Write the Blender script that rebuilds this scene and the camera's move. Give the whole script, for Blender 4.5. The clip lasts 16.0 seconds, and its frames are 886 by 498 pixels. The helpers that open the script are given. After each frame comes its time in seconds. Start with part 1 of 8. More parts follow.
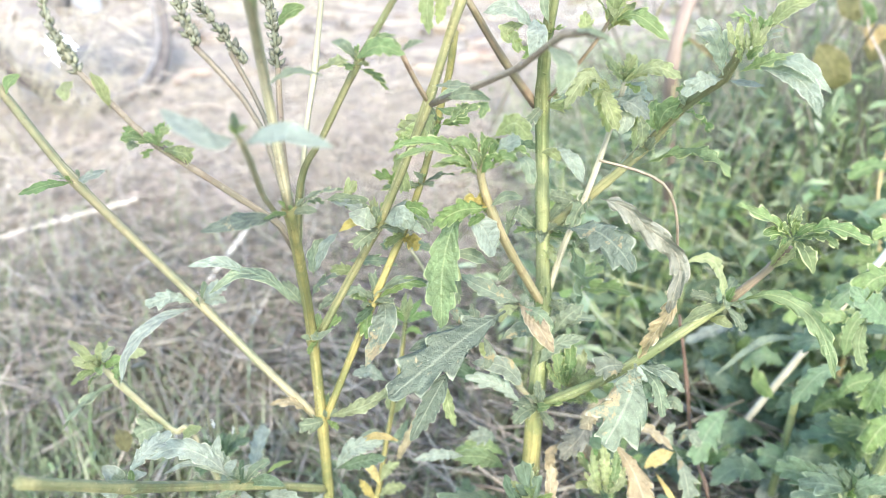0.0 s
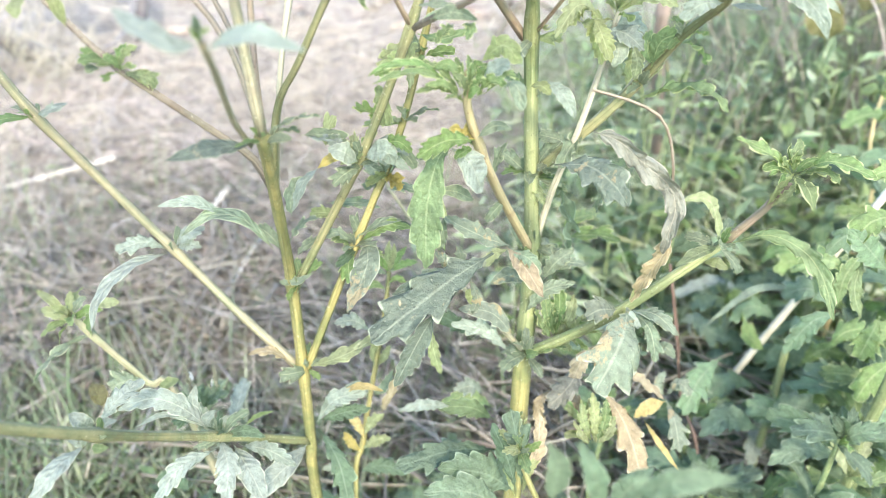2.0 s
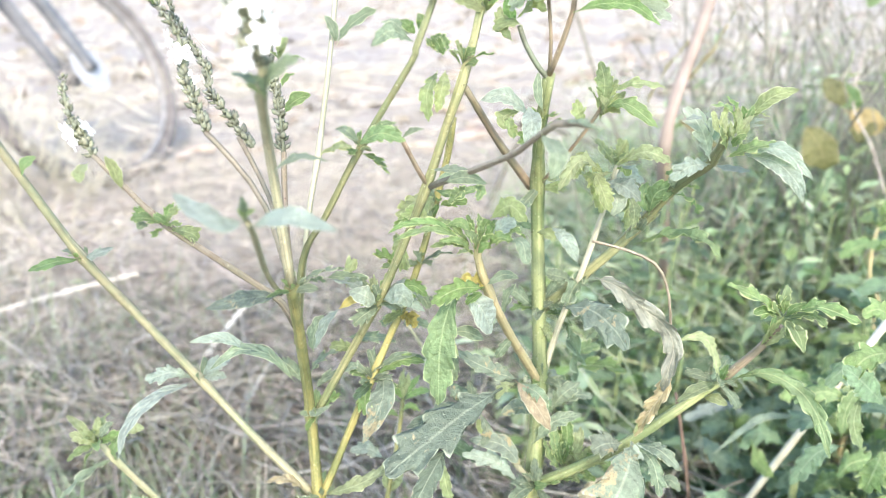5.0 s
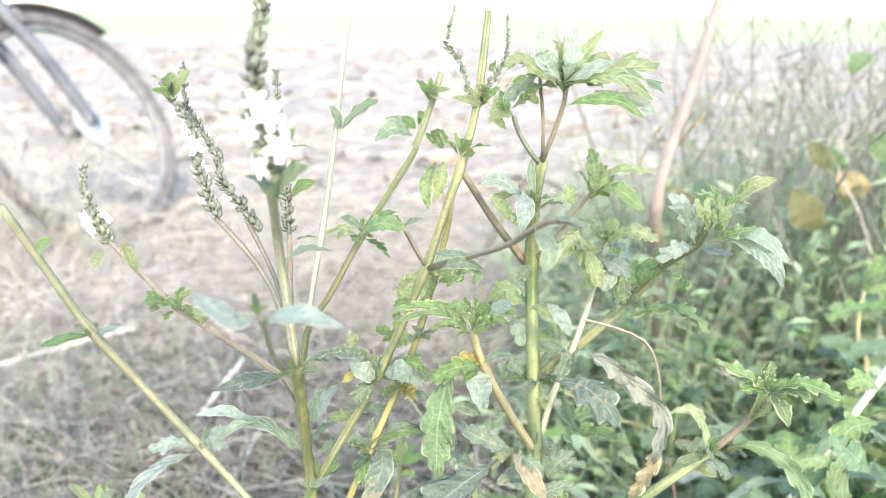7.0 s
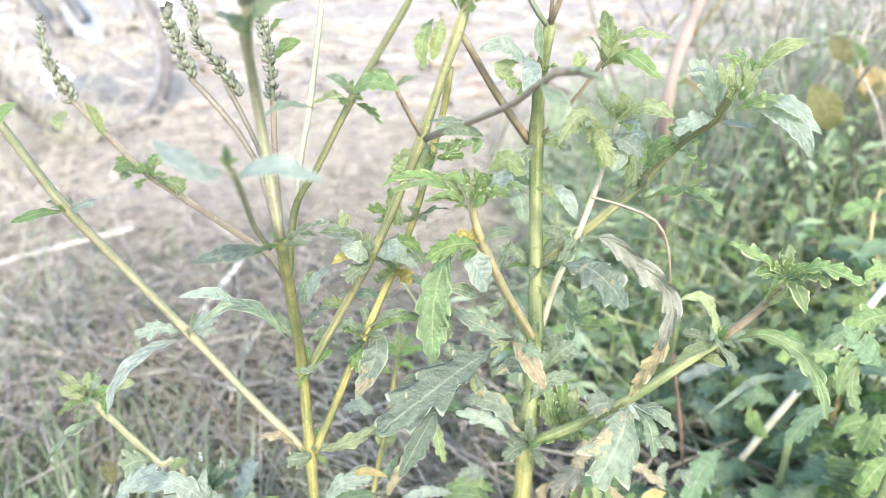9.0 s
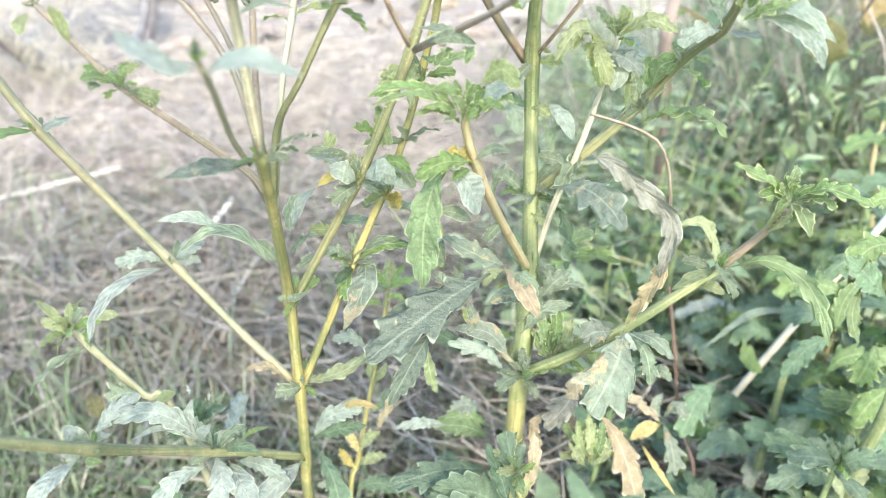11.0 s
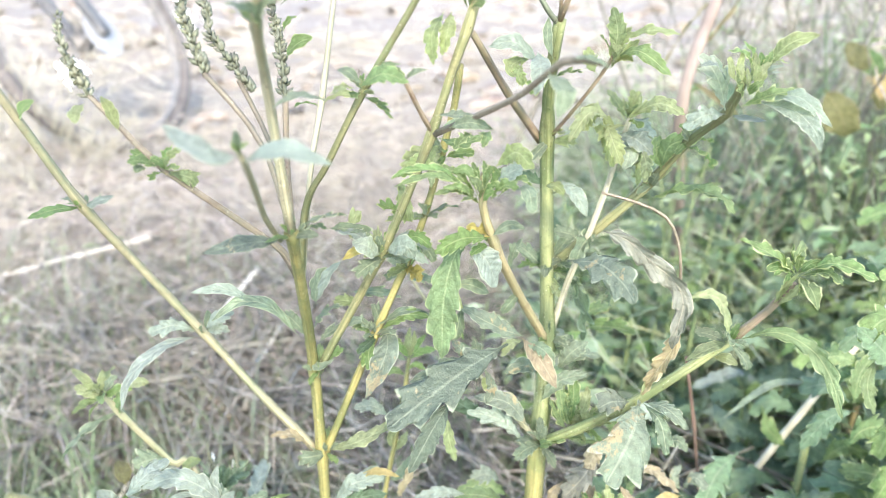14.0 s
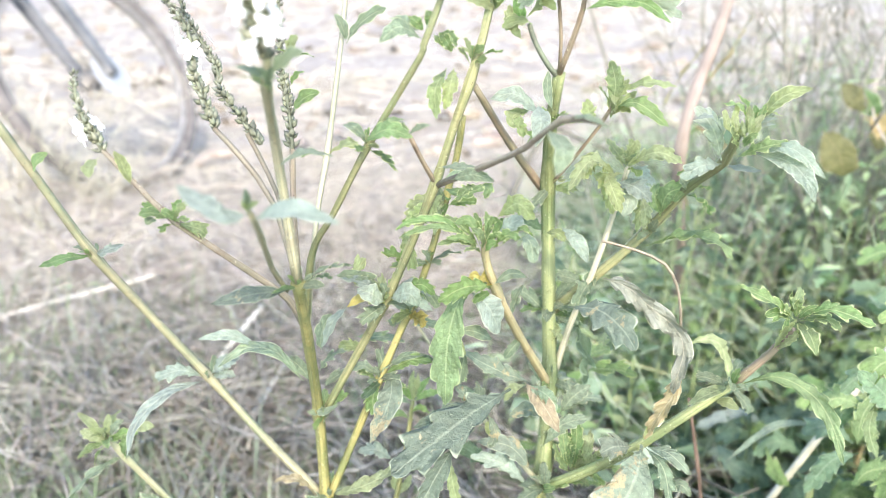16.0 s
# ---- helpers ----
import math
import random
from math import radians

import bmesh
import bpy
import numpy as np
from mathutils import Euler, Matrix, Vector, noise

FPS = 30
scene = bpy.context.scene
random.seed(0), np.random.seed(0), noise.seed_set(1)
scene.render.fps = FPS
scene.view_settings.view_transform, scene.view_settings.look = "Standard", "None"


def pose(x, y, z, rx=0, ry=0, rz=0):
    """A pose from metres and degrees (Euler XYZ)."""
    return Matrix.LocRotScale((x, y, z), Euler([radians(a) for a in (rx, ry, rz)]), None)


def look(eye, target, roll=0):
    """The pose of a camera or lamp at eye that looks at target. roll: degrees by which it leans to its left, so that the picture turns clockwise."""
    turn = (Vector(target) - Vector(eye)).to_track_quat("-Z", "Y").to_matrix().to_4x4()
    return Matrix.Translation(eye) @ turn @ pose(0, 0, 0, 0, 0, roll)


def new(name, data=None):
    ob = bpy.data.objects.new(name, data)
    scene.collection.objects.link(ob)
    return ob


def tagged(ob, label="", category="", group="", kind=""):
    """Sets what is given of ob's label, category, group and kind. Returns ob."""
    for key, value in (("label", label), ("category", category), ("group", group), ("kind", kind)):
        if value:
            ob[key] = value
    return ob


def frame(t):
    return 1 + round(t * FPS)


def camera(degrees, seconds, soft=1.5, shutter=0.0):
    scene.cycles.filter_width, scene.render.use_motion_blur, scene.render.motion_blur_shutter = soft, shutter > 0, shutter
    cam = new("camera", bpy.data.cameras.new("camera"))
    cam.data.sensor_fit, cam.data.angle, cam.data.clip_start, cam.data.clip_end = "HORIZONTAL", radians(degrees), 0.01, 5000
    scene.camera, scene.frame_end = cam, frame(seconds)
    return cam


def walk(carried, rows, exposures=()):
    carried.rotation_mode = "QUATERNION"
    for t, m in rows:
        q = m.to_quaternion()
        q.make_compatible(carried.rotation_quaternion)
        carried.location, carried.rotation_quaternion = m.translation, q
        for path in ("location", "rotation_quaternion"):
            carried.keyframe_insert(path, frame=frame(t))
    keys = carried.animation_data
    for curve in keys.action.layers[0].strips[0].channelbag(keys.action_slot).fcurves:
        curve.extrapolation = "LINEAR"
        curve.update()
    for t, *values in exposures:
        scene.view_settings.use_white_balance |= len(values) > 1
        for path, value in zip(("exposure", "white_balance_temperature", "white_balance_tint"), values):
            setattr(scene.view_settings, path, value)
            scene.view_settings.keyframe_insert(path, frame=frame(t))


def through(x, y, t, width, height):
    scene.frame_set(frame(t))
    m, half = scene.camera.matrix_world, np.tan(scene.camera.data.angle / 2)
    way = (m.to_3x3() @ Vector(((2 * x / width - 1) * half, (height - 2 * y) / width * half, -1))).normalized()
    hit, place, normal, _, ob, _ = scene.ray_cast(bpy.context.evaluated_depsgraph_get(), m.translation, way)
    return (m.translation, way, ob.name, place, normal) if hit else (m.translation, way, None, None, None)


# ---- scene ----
cam = camera(58.66, 16.0, soft=0.8)
cam.data.dof.use_dof, cam.data.dof.focus_distance, cam.data.dof.aperture_fstop = True, 0.345, 9.5
PATH = [
    (0.0, pose(0.0000, -0.0000, 0.6200, 64.500, 0.000, 0.000)),
    (0.5, pose(0.0008, 0.0038, 0.6118, 62.182, 0.027, -0.338)),
    (1.0, pose(0.0002, 0.0121, 0.5996, 60.981, -0.069, -0.274)),
    (1.5, pose(-0.0003, 0.0096, 0.6031, 61.496, 0.088, -0.109)),
    (2.0, pose(0.0003, 0.0097, 0.6026, 61.979, -0.275, -1.047)),
    (2.5, pose(-0.0004, 0.0096, 0.6032, 62.147, -0.098, -0.802)),
    (3.0, pose(0.0002, 0.0093, 0.6034, 62.062, -0.062, -0.795)),
    (3.5, pose(0.0006, 0.0058, 0.6091, 64.034, 0.009, -0.460)),
    (4.0, pose(0.0022, -0.0000, 0.6175, 66.370, 0.070, -0.194)),
    (4.5, pose(0.0011, -0.0048, 0.6210, 68.407, -0.320, 0.131)),
    (5.0, pose(0.0002, -0.0074, 0.6249, 69.900, -0.311, 0.005)),
    (5.2, pose(-0.0001, -0.0083, 0.6264, 70.093, -0.282, 0.070)),
    (7.3, pose(-0.0012, -0.0179, 0.6434, 73.528, -0.623, -0.432)),
    (7.5, pose(-0.0007, -0.0155, 0.6403, 72.621, -0.659, -0.606)),
    (8.0, pose(-0.0001, -0.0043, 0.6283, 69.233, -0.970, -0.897)),
    (8.5, pose(0.0004, -0.0053, 0.6282, 69.178, -0.896, -0.824)),
    (9.0, pose(0.0016, 0.0007, 0.6202, 66.919, -0.897, 0.084)),
    (9.5, pose(0.0027, 0.0054, 0.6136, 65.947, -1.029, -0.482)),
    (10.0, pose(0.0027, 0.0072, 0.6102, 64.969, -1.101, -0.598)),
    (10.2, pose(0.0028, 0.0079, 0.6090, 64.418, -1.096, -0.514)),
    (12.3, pose(0.0040, 0.0100, 0.6018, 62.350, -0.980, -0.104)),
    (12.5, pose(0.0044, 0.0095, 0.6013, 62.292, -0.828, 0.099)),
    (13.0, pose(0.0041, 0.0108, 0.6006, 62.389, -0.813, -0.120)),
    (13.5, pose(0.0040, 0.0096, 0.6024, 62.780, -0.757, -0.202)),
    (14.0, pose(0.0041, -0.0036, 0.6136, 67.922, -0.532, 1.170)),
    (14.5, pose(0.0046, 0.0054, 0.6102, 64.379, -0.692, -0.096)),
    (15.0, pose(0.0044, 0.0067, 0.6064, 63.654, -0.708, -0.030)),
    (15.5, pose(0.0041, -0.0010, 0.6139, 67.704, -0.603, 0.952)),
    (16.0, pose(0.0040, -0.0074, 0.6211, 70.415, -0.314, 1.316)),
]
walk(cam, PATH, [(0.0, 2.05, 6650, 10)])
SUN_UP, SUN_TURN, SUN, SKY = 38, 170, 1.4, 0.166

# world, sun and exposure
world = bpy.data.worlds.new("sky")
scene.world = world
world.use_nodes = True
wn = world.node_tree.nodes
sky = wn.new("ShaderNodeTexSky")
sky.sky_type = "NISHITA"
sky.sun_disc = False
sky.sun_elevation = radians(SUN_UP)
sky.sun_rotation = radians(SUN_TURN)
sky.air_density, sky.dust_density, sky.ozone_density = 1.0, 1.0, 1.0
wn["Background"].inputs[1].default_value = SKY
world.node_tree.links.new(sky.outputs[0], wn["Background"].inputs[0])
sun = new("sun", bpy.data.lights.new("sun", "SUN"))
sun.data.energy, sun.data.angle, sun.data.color = SUN, radians(6), (1.0, 0.9, 0.74)
a, e = radians(SUN_TURN), radians(SUN_UP)
sun.matrix_world = look((0, 0, 0), (-math.sin(a) * math.cos(e), -math.cos(a) * math.cos(e), -math.sin(e)))


# materials
class Mat:
    """A node material under construction."""

    def __init__(self, name, rough=0.6, through=0.0):
        self.m = bpy.data.materials.new(name)
        self.m.use_nodes = True
        self.t = self.m.node_tree
        self.b = self.t.nodes["Principled BSDF"]
        self.b.inputs["Roughness"].default_value = rough
        self.through = through

    def node(self, kind, **inputs):
        n = self.t.nodes.new(kind)
        for k, v in inputs.items():
            n.inputs[k.replace("_", " ")].default_value = v
        return n

    def link(self, a, b):
        self.t.links.new(a, b)

    def coords(self, which="Object"):
        return self.node("ShaderNodeTexCoord").outputs[which]

    def noise(self, scale, detail=4.0, vec=None, rough=0.6):
        n = self.node("ShaderNodeTexNoise", Scale=scale, Detail=detail, Roughness=rough)
        if vec is not None:
            self.link(vec, n.inputs["Vector"])
        return n.outputs["Fac"]

    def ramp(self, fac, stops):
        n = self.node("ShaderNodeValToRGB")
        el = n.color_ramp.elements
        while len(el) < len(stops):
            el.new(0.5)
        for p, (at, col) in zip(el, stops):
            p.position, p.color = at, (*col, 1)
        self.link(fac, n.inputs[0])
        return n.outputs[0]

    def mix(self, fac, a, b, blend="MIX"):
        n = self.t.nodes.new("ShaderNodeMix")
        n.data_type, n.blend_type = "RGBA", blend
        for sock, v in ((n.inputs[0], fac), (n.inputs[6], a), (n.inputs[7], b)):
            if isinstance(v, bpy.types.NodeSocket):
                self.link(v, sock)
            else:
                sock.default_value = v if not isinstance(v, tuple) else (*v, 1)
        return n.outputs[2]

    def math(self, op, a, b=0.0):
        n = self.t.nodes.new("ShaderNodeMath")
        n.operation = op
        for sock, v in zip(n.inputs, (a, b)):
            if isinstance(v, bpy.types.NodeSocket):
                self.link(v, sock)
            else:
                sock.default_value = v
        return n.outputs[0]

    def vary(self, col, rnd, hue=0.02, val=0.25, sat=0.2):
        n = self.node("ShaderNodeHueSaturation")
        self.link(col, n.inputs["Color"])
        self.link(self.math("ADD", self.math("MULTIPLY", rnd, 2 * hue), 0.5 - hue), n.inputs["Hue"])
        other = self.math("FRACT", self.math("MULTIPLY", rnd, 7.31))
        self.link(self.math("ADD", self.math("MULTIPLY", other, 2 * val), 1 - val), n.inputs["Value"])
        third = self.math("FRACT", self.math("MULTIPLY", rnd, 13.7))
        self.link(self.math("ADD", self.math("MULTIPLY", third, 2 * sat), 1 - sat), n.inputs["Saturation"])
        return n.outputs[0]

    def bump(self, height, strength=0.3, distance=0.001):
        n = self.node("ShaderNodeBump", Strength=strength, Distance=distance)
        self.link(height, n.inputs["Height"])
        self.link(n.outputs[0], self.b.inputs["Normal"])

    def done(self, col):
        self.link(col, self.b.inputs["Base Color"])
        if self.through:
            tr = self.node("ShaderNodeBsdfTranslucent")
            self.link(self.mix(1.0, col, (1.0, 1.0, 0.55), "MULTIPLY"), tr.inputs["Color"])
            mx = self.node("ShaderNodeMixShader", Fac=self.through)
            self.link(self.b.outputs[0], mx.inputs[1])
            self.link(tr.outputs[0], mx.inputs[2])
            self.link(mx.outputs[0], self.t.nodes["Material Output"].inputs["Surface"])
        return self.m


def leaf_material(name, green, vein, blotch, blotches=0.45, rough=0.62, through=0.4, edge=0.87):
    """Leaf with a pale midrib and side veins, mottling and withered blotches."""
    k = Mat(name, rough, through)
    obj = k.coords()
    uv = k.node("ShaderNodeSeparateXYZ")
    k.link(k.coords("UV"), uv.inputs[0])
    across, far = uv.outputs[0], uv.outputs[1]
    mid = k.ramp(across, [(0.02, (0.7, 0.7, 0.7)), (0.07, (0, 0, 0))])
    slant = k.math("SUBTRACT", far, k.math("MULTIPLY", across, 0.2))
    rows = k.math("SINE", k.math("MULTIPLY", slant, 50.0))
    side = k.ramp(rows, [(0.7, (0, 0, 0)), (0.98, (1, 1, 1))])
    rim = k.ramp(across, [(edge, (0, 0, 0)), (edge + 0.08, (1, 1, 1))])
    rnd = k.node("ShaderNodeObjectInfo").outputs["Random"]
    shift = k.node("ShaderNodeVectorMath")
    shift.operation = "ADD"
    k.link(obj, shift.inputs[0])
    k.link(k.math("MULTIPLY", rnd, 40.0), shift.inputs[1])
    grain = k.noise(9.0, 6.0, shift.outputs[0])
    dark = tuple(c * 0.7 for c in green)
    light = tuple(min(1, c * 1.35) for c in green)
    col = k.ramp(grain, [(0.3, dark), (0.55, green), (0.75, light)])
    col = k.vary(col, rnd, 0.015, 0.14, 0.15)
    col = k.mix(k.math("MULTIPLY", side, 0.24), col, tuple(c * 0.5 for c in green))
    col = k.mix(k.math("MAXIMUM", k.math("MULTIPLY", mid, 0.6), k.math("MULTIPLY", rim, 0.9)), col, vein)
    spots = k.noise(2.6, 5.0, shift.outputs[0], 0.75)
    lo = 0.78 - 0.3 * blotches
    fac = k.ramp(spots, [(lo, (0, 0, 0)), (lo + 0.06, (1, 1, 1))])
    col = k.mix(fac, col, blotch)
    speck = k.noise(55.0, 3.0, shift.outputs[0])
    col = k.mix(k.ramp(speck, [(0.62, (0, 0, 0)), (0.68, (0.5, 0.5, 0.5))]), col, vein)
    fleck = k.noise(42.0, 2.0, shift.outputs[0])
    col = k.mix(k.ramp(fleck, [(0.66, (0, 0, 0)), (0.71, (0.6, 0.6, 0.6))]), col, tuple(c * 0.4 for c in green))
    net = k.node("ShaderNodeTexVoronoi", Scale=13.0)
    net.feature = "DISTANCE_TO_EDGE"
    k.link(shift.outputs[0], net.inputs["Vector"])
    web = k.ramp(net.outputs["Distance"], [(0.0, (1, 1, 1)), (0.07, (0, 0, 0))])
    col = k.mix(k.math("MULTIPLY", web, 0.07), col, vein)
    quilt = k.math("MULTIPLY", rows, -0.14)
    k.bump(k.math("ADD", k.math("ADD", k.math("ADD", grain, quilt), k.math("MULTIPLY", web, -0.12)), k.math("MULTIPLY", k.noise(30.0, 4.0, shift.outputs[0]), 1.1)), 0.75, 0.002)
    return k.done(col)


def stem_material(name, pale, green, dark):
    """Ribbed stalk: pale and green streaks along it, worn brown patches, pale hairs and small dark flecks."""
    k = Mat(name, 0.6)
    k.b.inputs["Specular IOR Level"].default_value = 0.3
    obj = k.coords()
    st = k.node("ShaderNodeMapping")
    k.link(k.coords("UV"), st.inputs["Vector"])
    st.inputs["Scale"].default_value = (14, 16, 1)
    streak = k.noise(1.0, 3.0, st.outputs[0])
    patch = k.noise(34.0, 6.0, obj, 0.7)
    col = k.mix(k.ramp(patch, [(0.42, (0, 0, 0)), (0.58, (1, 1, 1))]), pale, green)
    col = k.mix(k.ramp(streak, [(0.47, (0, 0, 0)), (0.62, (0.65, 0.65, 0.65))]), col, tuple(0.55 * g + 0.1 * p for p, g in zip(pale, green)))
    col = k.mix(k.ramp(streak, [(0.3, (0.4, 0.4, 0.4)), (0.42, (0, 0, 0))]), col, tuple(min(0.7, p * 1.3 + 0.03) for p in pale))
    worn = k.noise(75.0, 6.0, obj, 0.75)
    col = k.mix(k.ramp(worn, [(0.53, (0, 0, 0)), (0.62, (0.7, 0.7, 0.7))]), col, tuple(0.4 * p + 0.5 * d for p, d in zip(pale, dark)))
    fleck = k.noise(700.0, 2.0, obj)
    col = k.mix(k.ramp(fleck, [(0.67, (0, 0, 0)), (0.71, (0.9, 0.9, 0.9))]), col, dark)
    hair = k.noise(950.0, 2.0, obj)
    col = k.mix(k.ramp(hair, [(0.66, (0, 0, 0)), (0.72, (0.6, 0.6, 0.6))]), col, (0.66, 0.64, 0.5))
    k.bump(k.math("ADD", streak, k.math("MULTIPLY", worn, 0.6)), 0.7, 0.0009)
    return k.done(col)


def plain_material(name, a, b, scale=60.0, rough=0.7, island=False, val=0.3, hue=0.02, metal=0.0, through=0.0):
    k = Mat(name, rough, through)
    k.b.inputs["Metallic"].default_value = metal
    f = k.noise(scale, 5.0, k.coords())
    col = k.ramp(f, [(0.35, a), (0.68, b)])
    rnd = k.node("ShaderNodeNewGeometry").outputs["Random Per Island"] if island else k.node("ShaderNodeObjectInfo").outputs["Random"]
    col = k.vary(col, rnd, hue, val, 0.25)
    k.bump(f, 0.4, 0.002)
    return k.done(col)


def ground_material():
    """Pale trodden soil with straw dust, greener and darker where the weeds grow, their shade painted in, a green field
    far off.
    """
    k = Mat("ground_soil", 0.95)
    obj = k.coords()
    xyz = k.node("ShaderNodeSeparateXYZ")
    k.link(obj, xyz.inputs[0])
    big = k.noise(1.4, 6.0, obj)
    fine = k.noise(55.0, 6.0, obj, 0.75)
    soil = k.ramp(fine, [(0.3, (0.2, 0.165, 0.145)), (0.5, (0.37, 0.325, 0.29)), (0.72, (0.52, 0.47, 0.425))])
    soil = k.mix(k.ramp(k.noise(6.0, 7.0, obj, 0.8), [(0.38, (0.75, 0.75, 0.75)), (0.6, (0, 0, 0))]), soil, (0.24, 0.2, 0.165))
    # very dark soil tone: the shade of the hollows is put into the colour
    shaded_soil = k.ramp(fine, [(0.3, (0.03, 0.027, 0.018)), (0.7, (0.12, 0.1, 0.065))])
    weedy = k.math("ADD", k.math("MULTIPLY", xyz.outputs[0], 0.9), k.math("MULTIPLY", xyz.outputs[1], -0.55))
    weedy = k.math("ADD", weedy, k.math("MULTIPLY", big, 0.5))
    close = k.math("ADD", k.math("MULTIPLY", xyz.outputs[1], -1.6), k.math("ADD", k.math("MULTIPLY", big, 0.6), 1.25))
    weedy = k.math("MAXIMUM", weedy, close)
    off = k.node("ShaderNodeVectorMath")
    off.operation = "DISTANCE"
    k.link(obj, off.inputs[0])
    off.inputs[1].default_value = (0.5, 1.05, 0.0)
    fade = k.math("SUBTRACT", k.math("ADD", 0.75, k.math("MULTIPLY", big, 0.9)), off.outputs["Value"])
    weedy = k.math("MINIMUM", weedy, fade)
    col = k.mix(k.ramp(k.math("ADD", weedy, 0.55), [(0.2, (0, 0, 0)), (0.6, (1, 1, 1))]), soil, shaded_soil)
    field = k.ramp(k.noise(3.0, 6.0, obj), [(0.35, (0.26, 0.34, 0.15)), (0.65, (0.46, 0.5, 0.28))])
    edge = k.math("ADD", xyz.outputs[1], k.math("MULTIPLY", big, 4.0))
    col = k.mix(k.ramp(k.math("MULTIPLY", edge, 0.02), [(0.36, (0, 0, 0)), (0.6, (1, 1, 1))]), col, field)
    k.bump(fine, 0.8, 0.01)
    return k.done(col)


M_LEAF = leaf_material("leaf_grey_green", (0.28, 0.355, 0.26), (0.62, 0.66, 0.5), (0.44, 0.38, 0.23), 0.3, 0.48)
M_FRESH = leaf_material("leaf_fresh_green", (0.27, 0.39, 0.185), (0.62, 0.68, 0.42), (0.5, 0.47, 0.18), 0.2, 0.6, 0.5)
M_GREEN = leaf_material("leaf_vivid_green", (0.17, 0.255, 0.125), (0.42, 0.5, 0.29), (0.4, 0.42, 0.16), 0.15, 0.55, 0.35)
M_FRILL = leaf_material("leaf_pale_rimmed", (0.26, 0.375, 0.185), (0.68, 0.74, 0.46), (0.56, 0.54, 0.25), 0.15, 0.55, 0.5, 0.74)
M_YOUNG = leaf_material("leaf_yellow_green", (0.41, 0.475, 0.275), (0.7, 0.73, 0.5), (0.6, 0.54, 0.22), 0.25, 0.6, 0.5)
M_BLUE = leaf_material("leaf_dull_green", (0.15, 0.23, 0.15), (0.33, 0.43, 0.33), (0.3, 0.32, 0.2), 0.15, 0.5)
# grey-green with the silvery sheen of the sky put into its base colour
M_SILVER = leaf_material("leaf_silver_sky_sheen", (0.36, 0.43, 0.385), (0.56, 0.6, 0.51), (0.44, 0.38, 0.23), 0.2, 0.42)
# paler copy for upper leaves: the veil of haze is put into the colour
M_HAZED = leaf_material("leaf_haze_paled_green", (0.46, 0.54, 0.46), (0.76, 0.8, 0.7), (0.6, 0.58, 0.46), 0.15, 0.45, 0.5)
M_TEAL = leaf_material("leaf_blue_green", (0.2, 0.3, 0.195), (0.36, 0.43, 0.33), (0.3, 0.32, 0.2), 0.15, 0.5)
M_TAN = leaf_material("leaf_withered", (0.44, 0.375, 0.25), (0.6, 0.55, 0.43), (0.4, 0.34, 0.235), 0.5, 0.7, 0.3)
M_GREY = leaf_material("leaf_shrivelled_grey", (0.27, 0.28, 0.24), (0.46, 0.44, 0.37), (0.4, 0.34, 0.235), 0.4, 0.65, 0.25)
M_GOLD = leaf_material("leaf_yellow", (0.62, 0.53, 0.23), (0.64, 0.58, 0.36), (0.48, 0.4, 0.17), 0.3)
M_RUSSET = leaf_material("leaf_dull_orange", (0.46, 0.38, 0.2), (0.5, 0.44, 0.28), (0.36, 0.3, 0.16), 0.4)
M_OLIVE = leaf_material("leaf_olive_yellow", (0.21, 0.21, 0.1), (0.3, 0.27, 0.15), (0.2, 0.15, 0.08), 0.4)
M_PALE = leaf_material("leaf_pale_mottled", (0.27, 0.325, 0.26), (0.54, 0.58, 0.47), (0.48, 0.4, 0.26), 0.72)
M_SPOT = leaf_material("leaf_mottled", (0.135, 0.175, 0.135), (0.36, 0.41, 0.31), (0.46, 0.39, 0.24), 0.6, 0.55, 0.25)
M_STEM = stem_material("stalk_green", (0.36, 0.325, 0.13), (0.19, 0.21, 0.085), (0.1, 0.09, 0.04))
M_STEM_OLIVE = stem_material("stalk_olive_green", (0.29, 0.285, 0.145), (0.17, 0.2, 0.1), (0.1, 0.09, 0.05))
M_STEM_GREEN = stem_material("stalk_leaf_green", (0.3, 0.36, 0.16), (0.17, 0.24, 0.11), (0.06, 0.07, 0.04))
M_STEM_PALE = stem_material("stalk_pale", (0.37, 0.34, 0.22), (0.25, 0.27, 0.165), (0.15, 0.14, 0.1))
M_STEM_DARK = stem_material("stalk_grey", (0.27, 0.29, 0.22), (0.2, 0.24, 0.17), (0.06, 0.06, 0.05))
M_STEM_RED = stem_material("stalk_reddish", (0.33, 0.255, 0.185), (0.25, 0.225, 0.145), (0.12, 0.07, 0.05))
M_STEM_BROWN = stem_material("stalk_olive_brown", (0.26, 0.225, 0.175), (0.19, 0.18, 0.13), (0.1, 0.07, 0.05))
M_STEM_FRESH = stem_material("stalk_fresh_green", (0.27, 0.3, 0.145), (0.155, 0.205, 0.09), (0.06, 0.07, 0.03))
M_STEM_TAN = stem_material("stalk_tan", (0.56, 0.46, 0.26), (0.4, 0.36, 0.2), (0.12, 0.09, 0.05))
M_STEM_DEAD = stem_material("stalk_dead_red_brown", (0.19, 0.13, 0.1), (0.13, 0.09, 0.07), (0.06, 0.05, 0.04))
M_STEM_BLEACHED = stem_material("stalk_bleached", (0.5, 0.475, 0.36), (0.4, 0.4, 0.29), (0.3, 0.27, 0.2))
M_STEM_CREAM = stem_material("twig_cream_brown", (0.42, 0.36, 0.27), (0.24, 0.2, 0.145), (0.08, 0.06, 0.05))
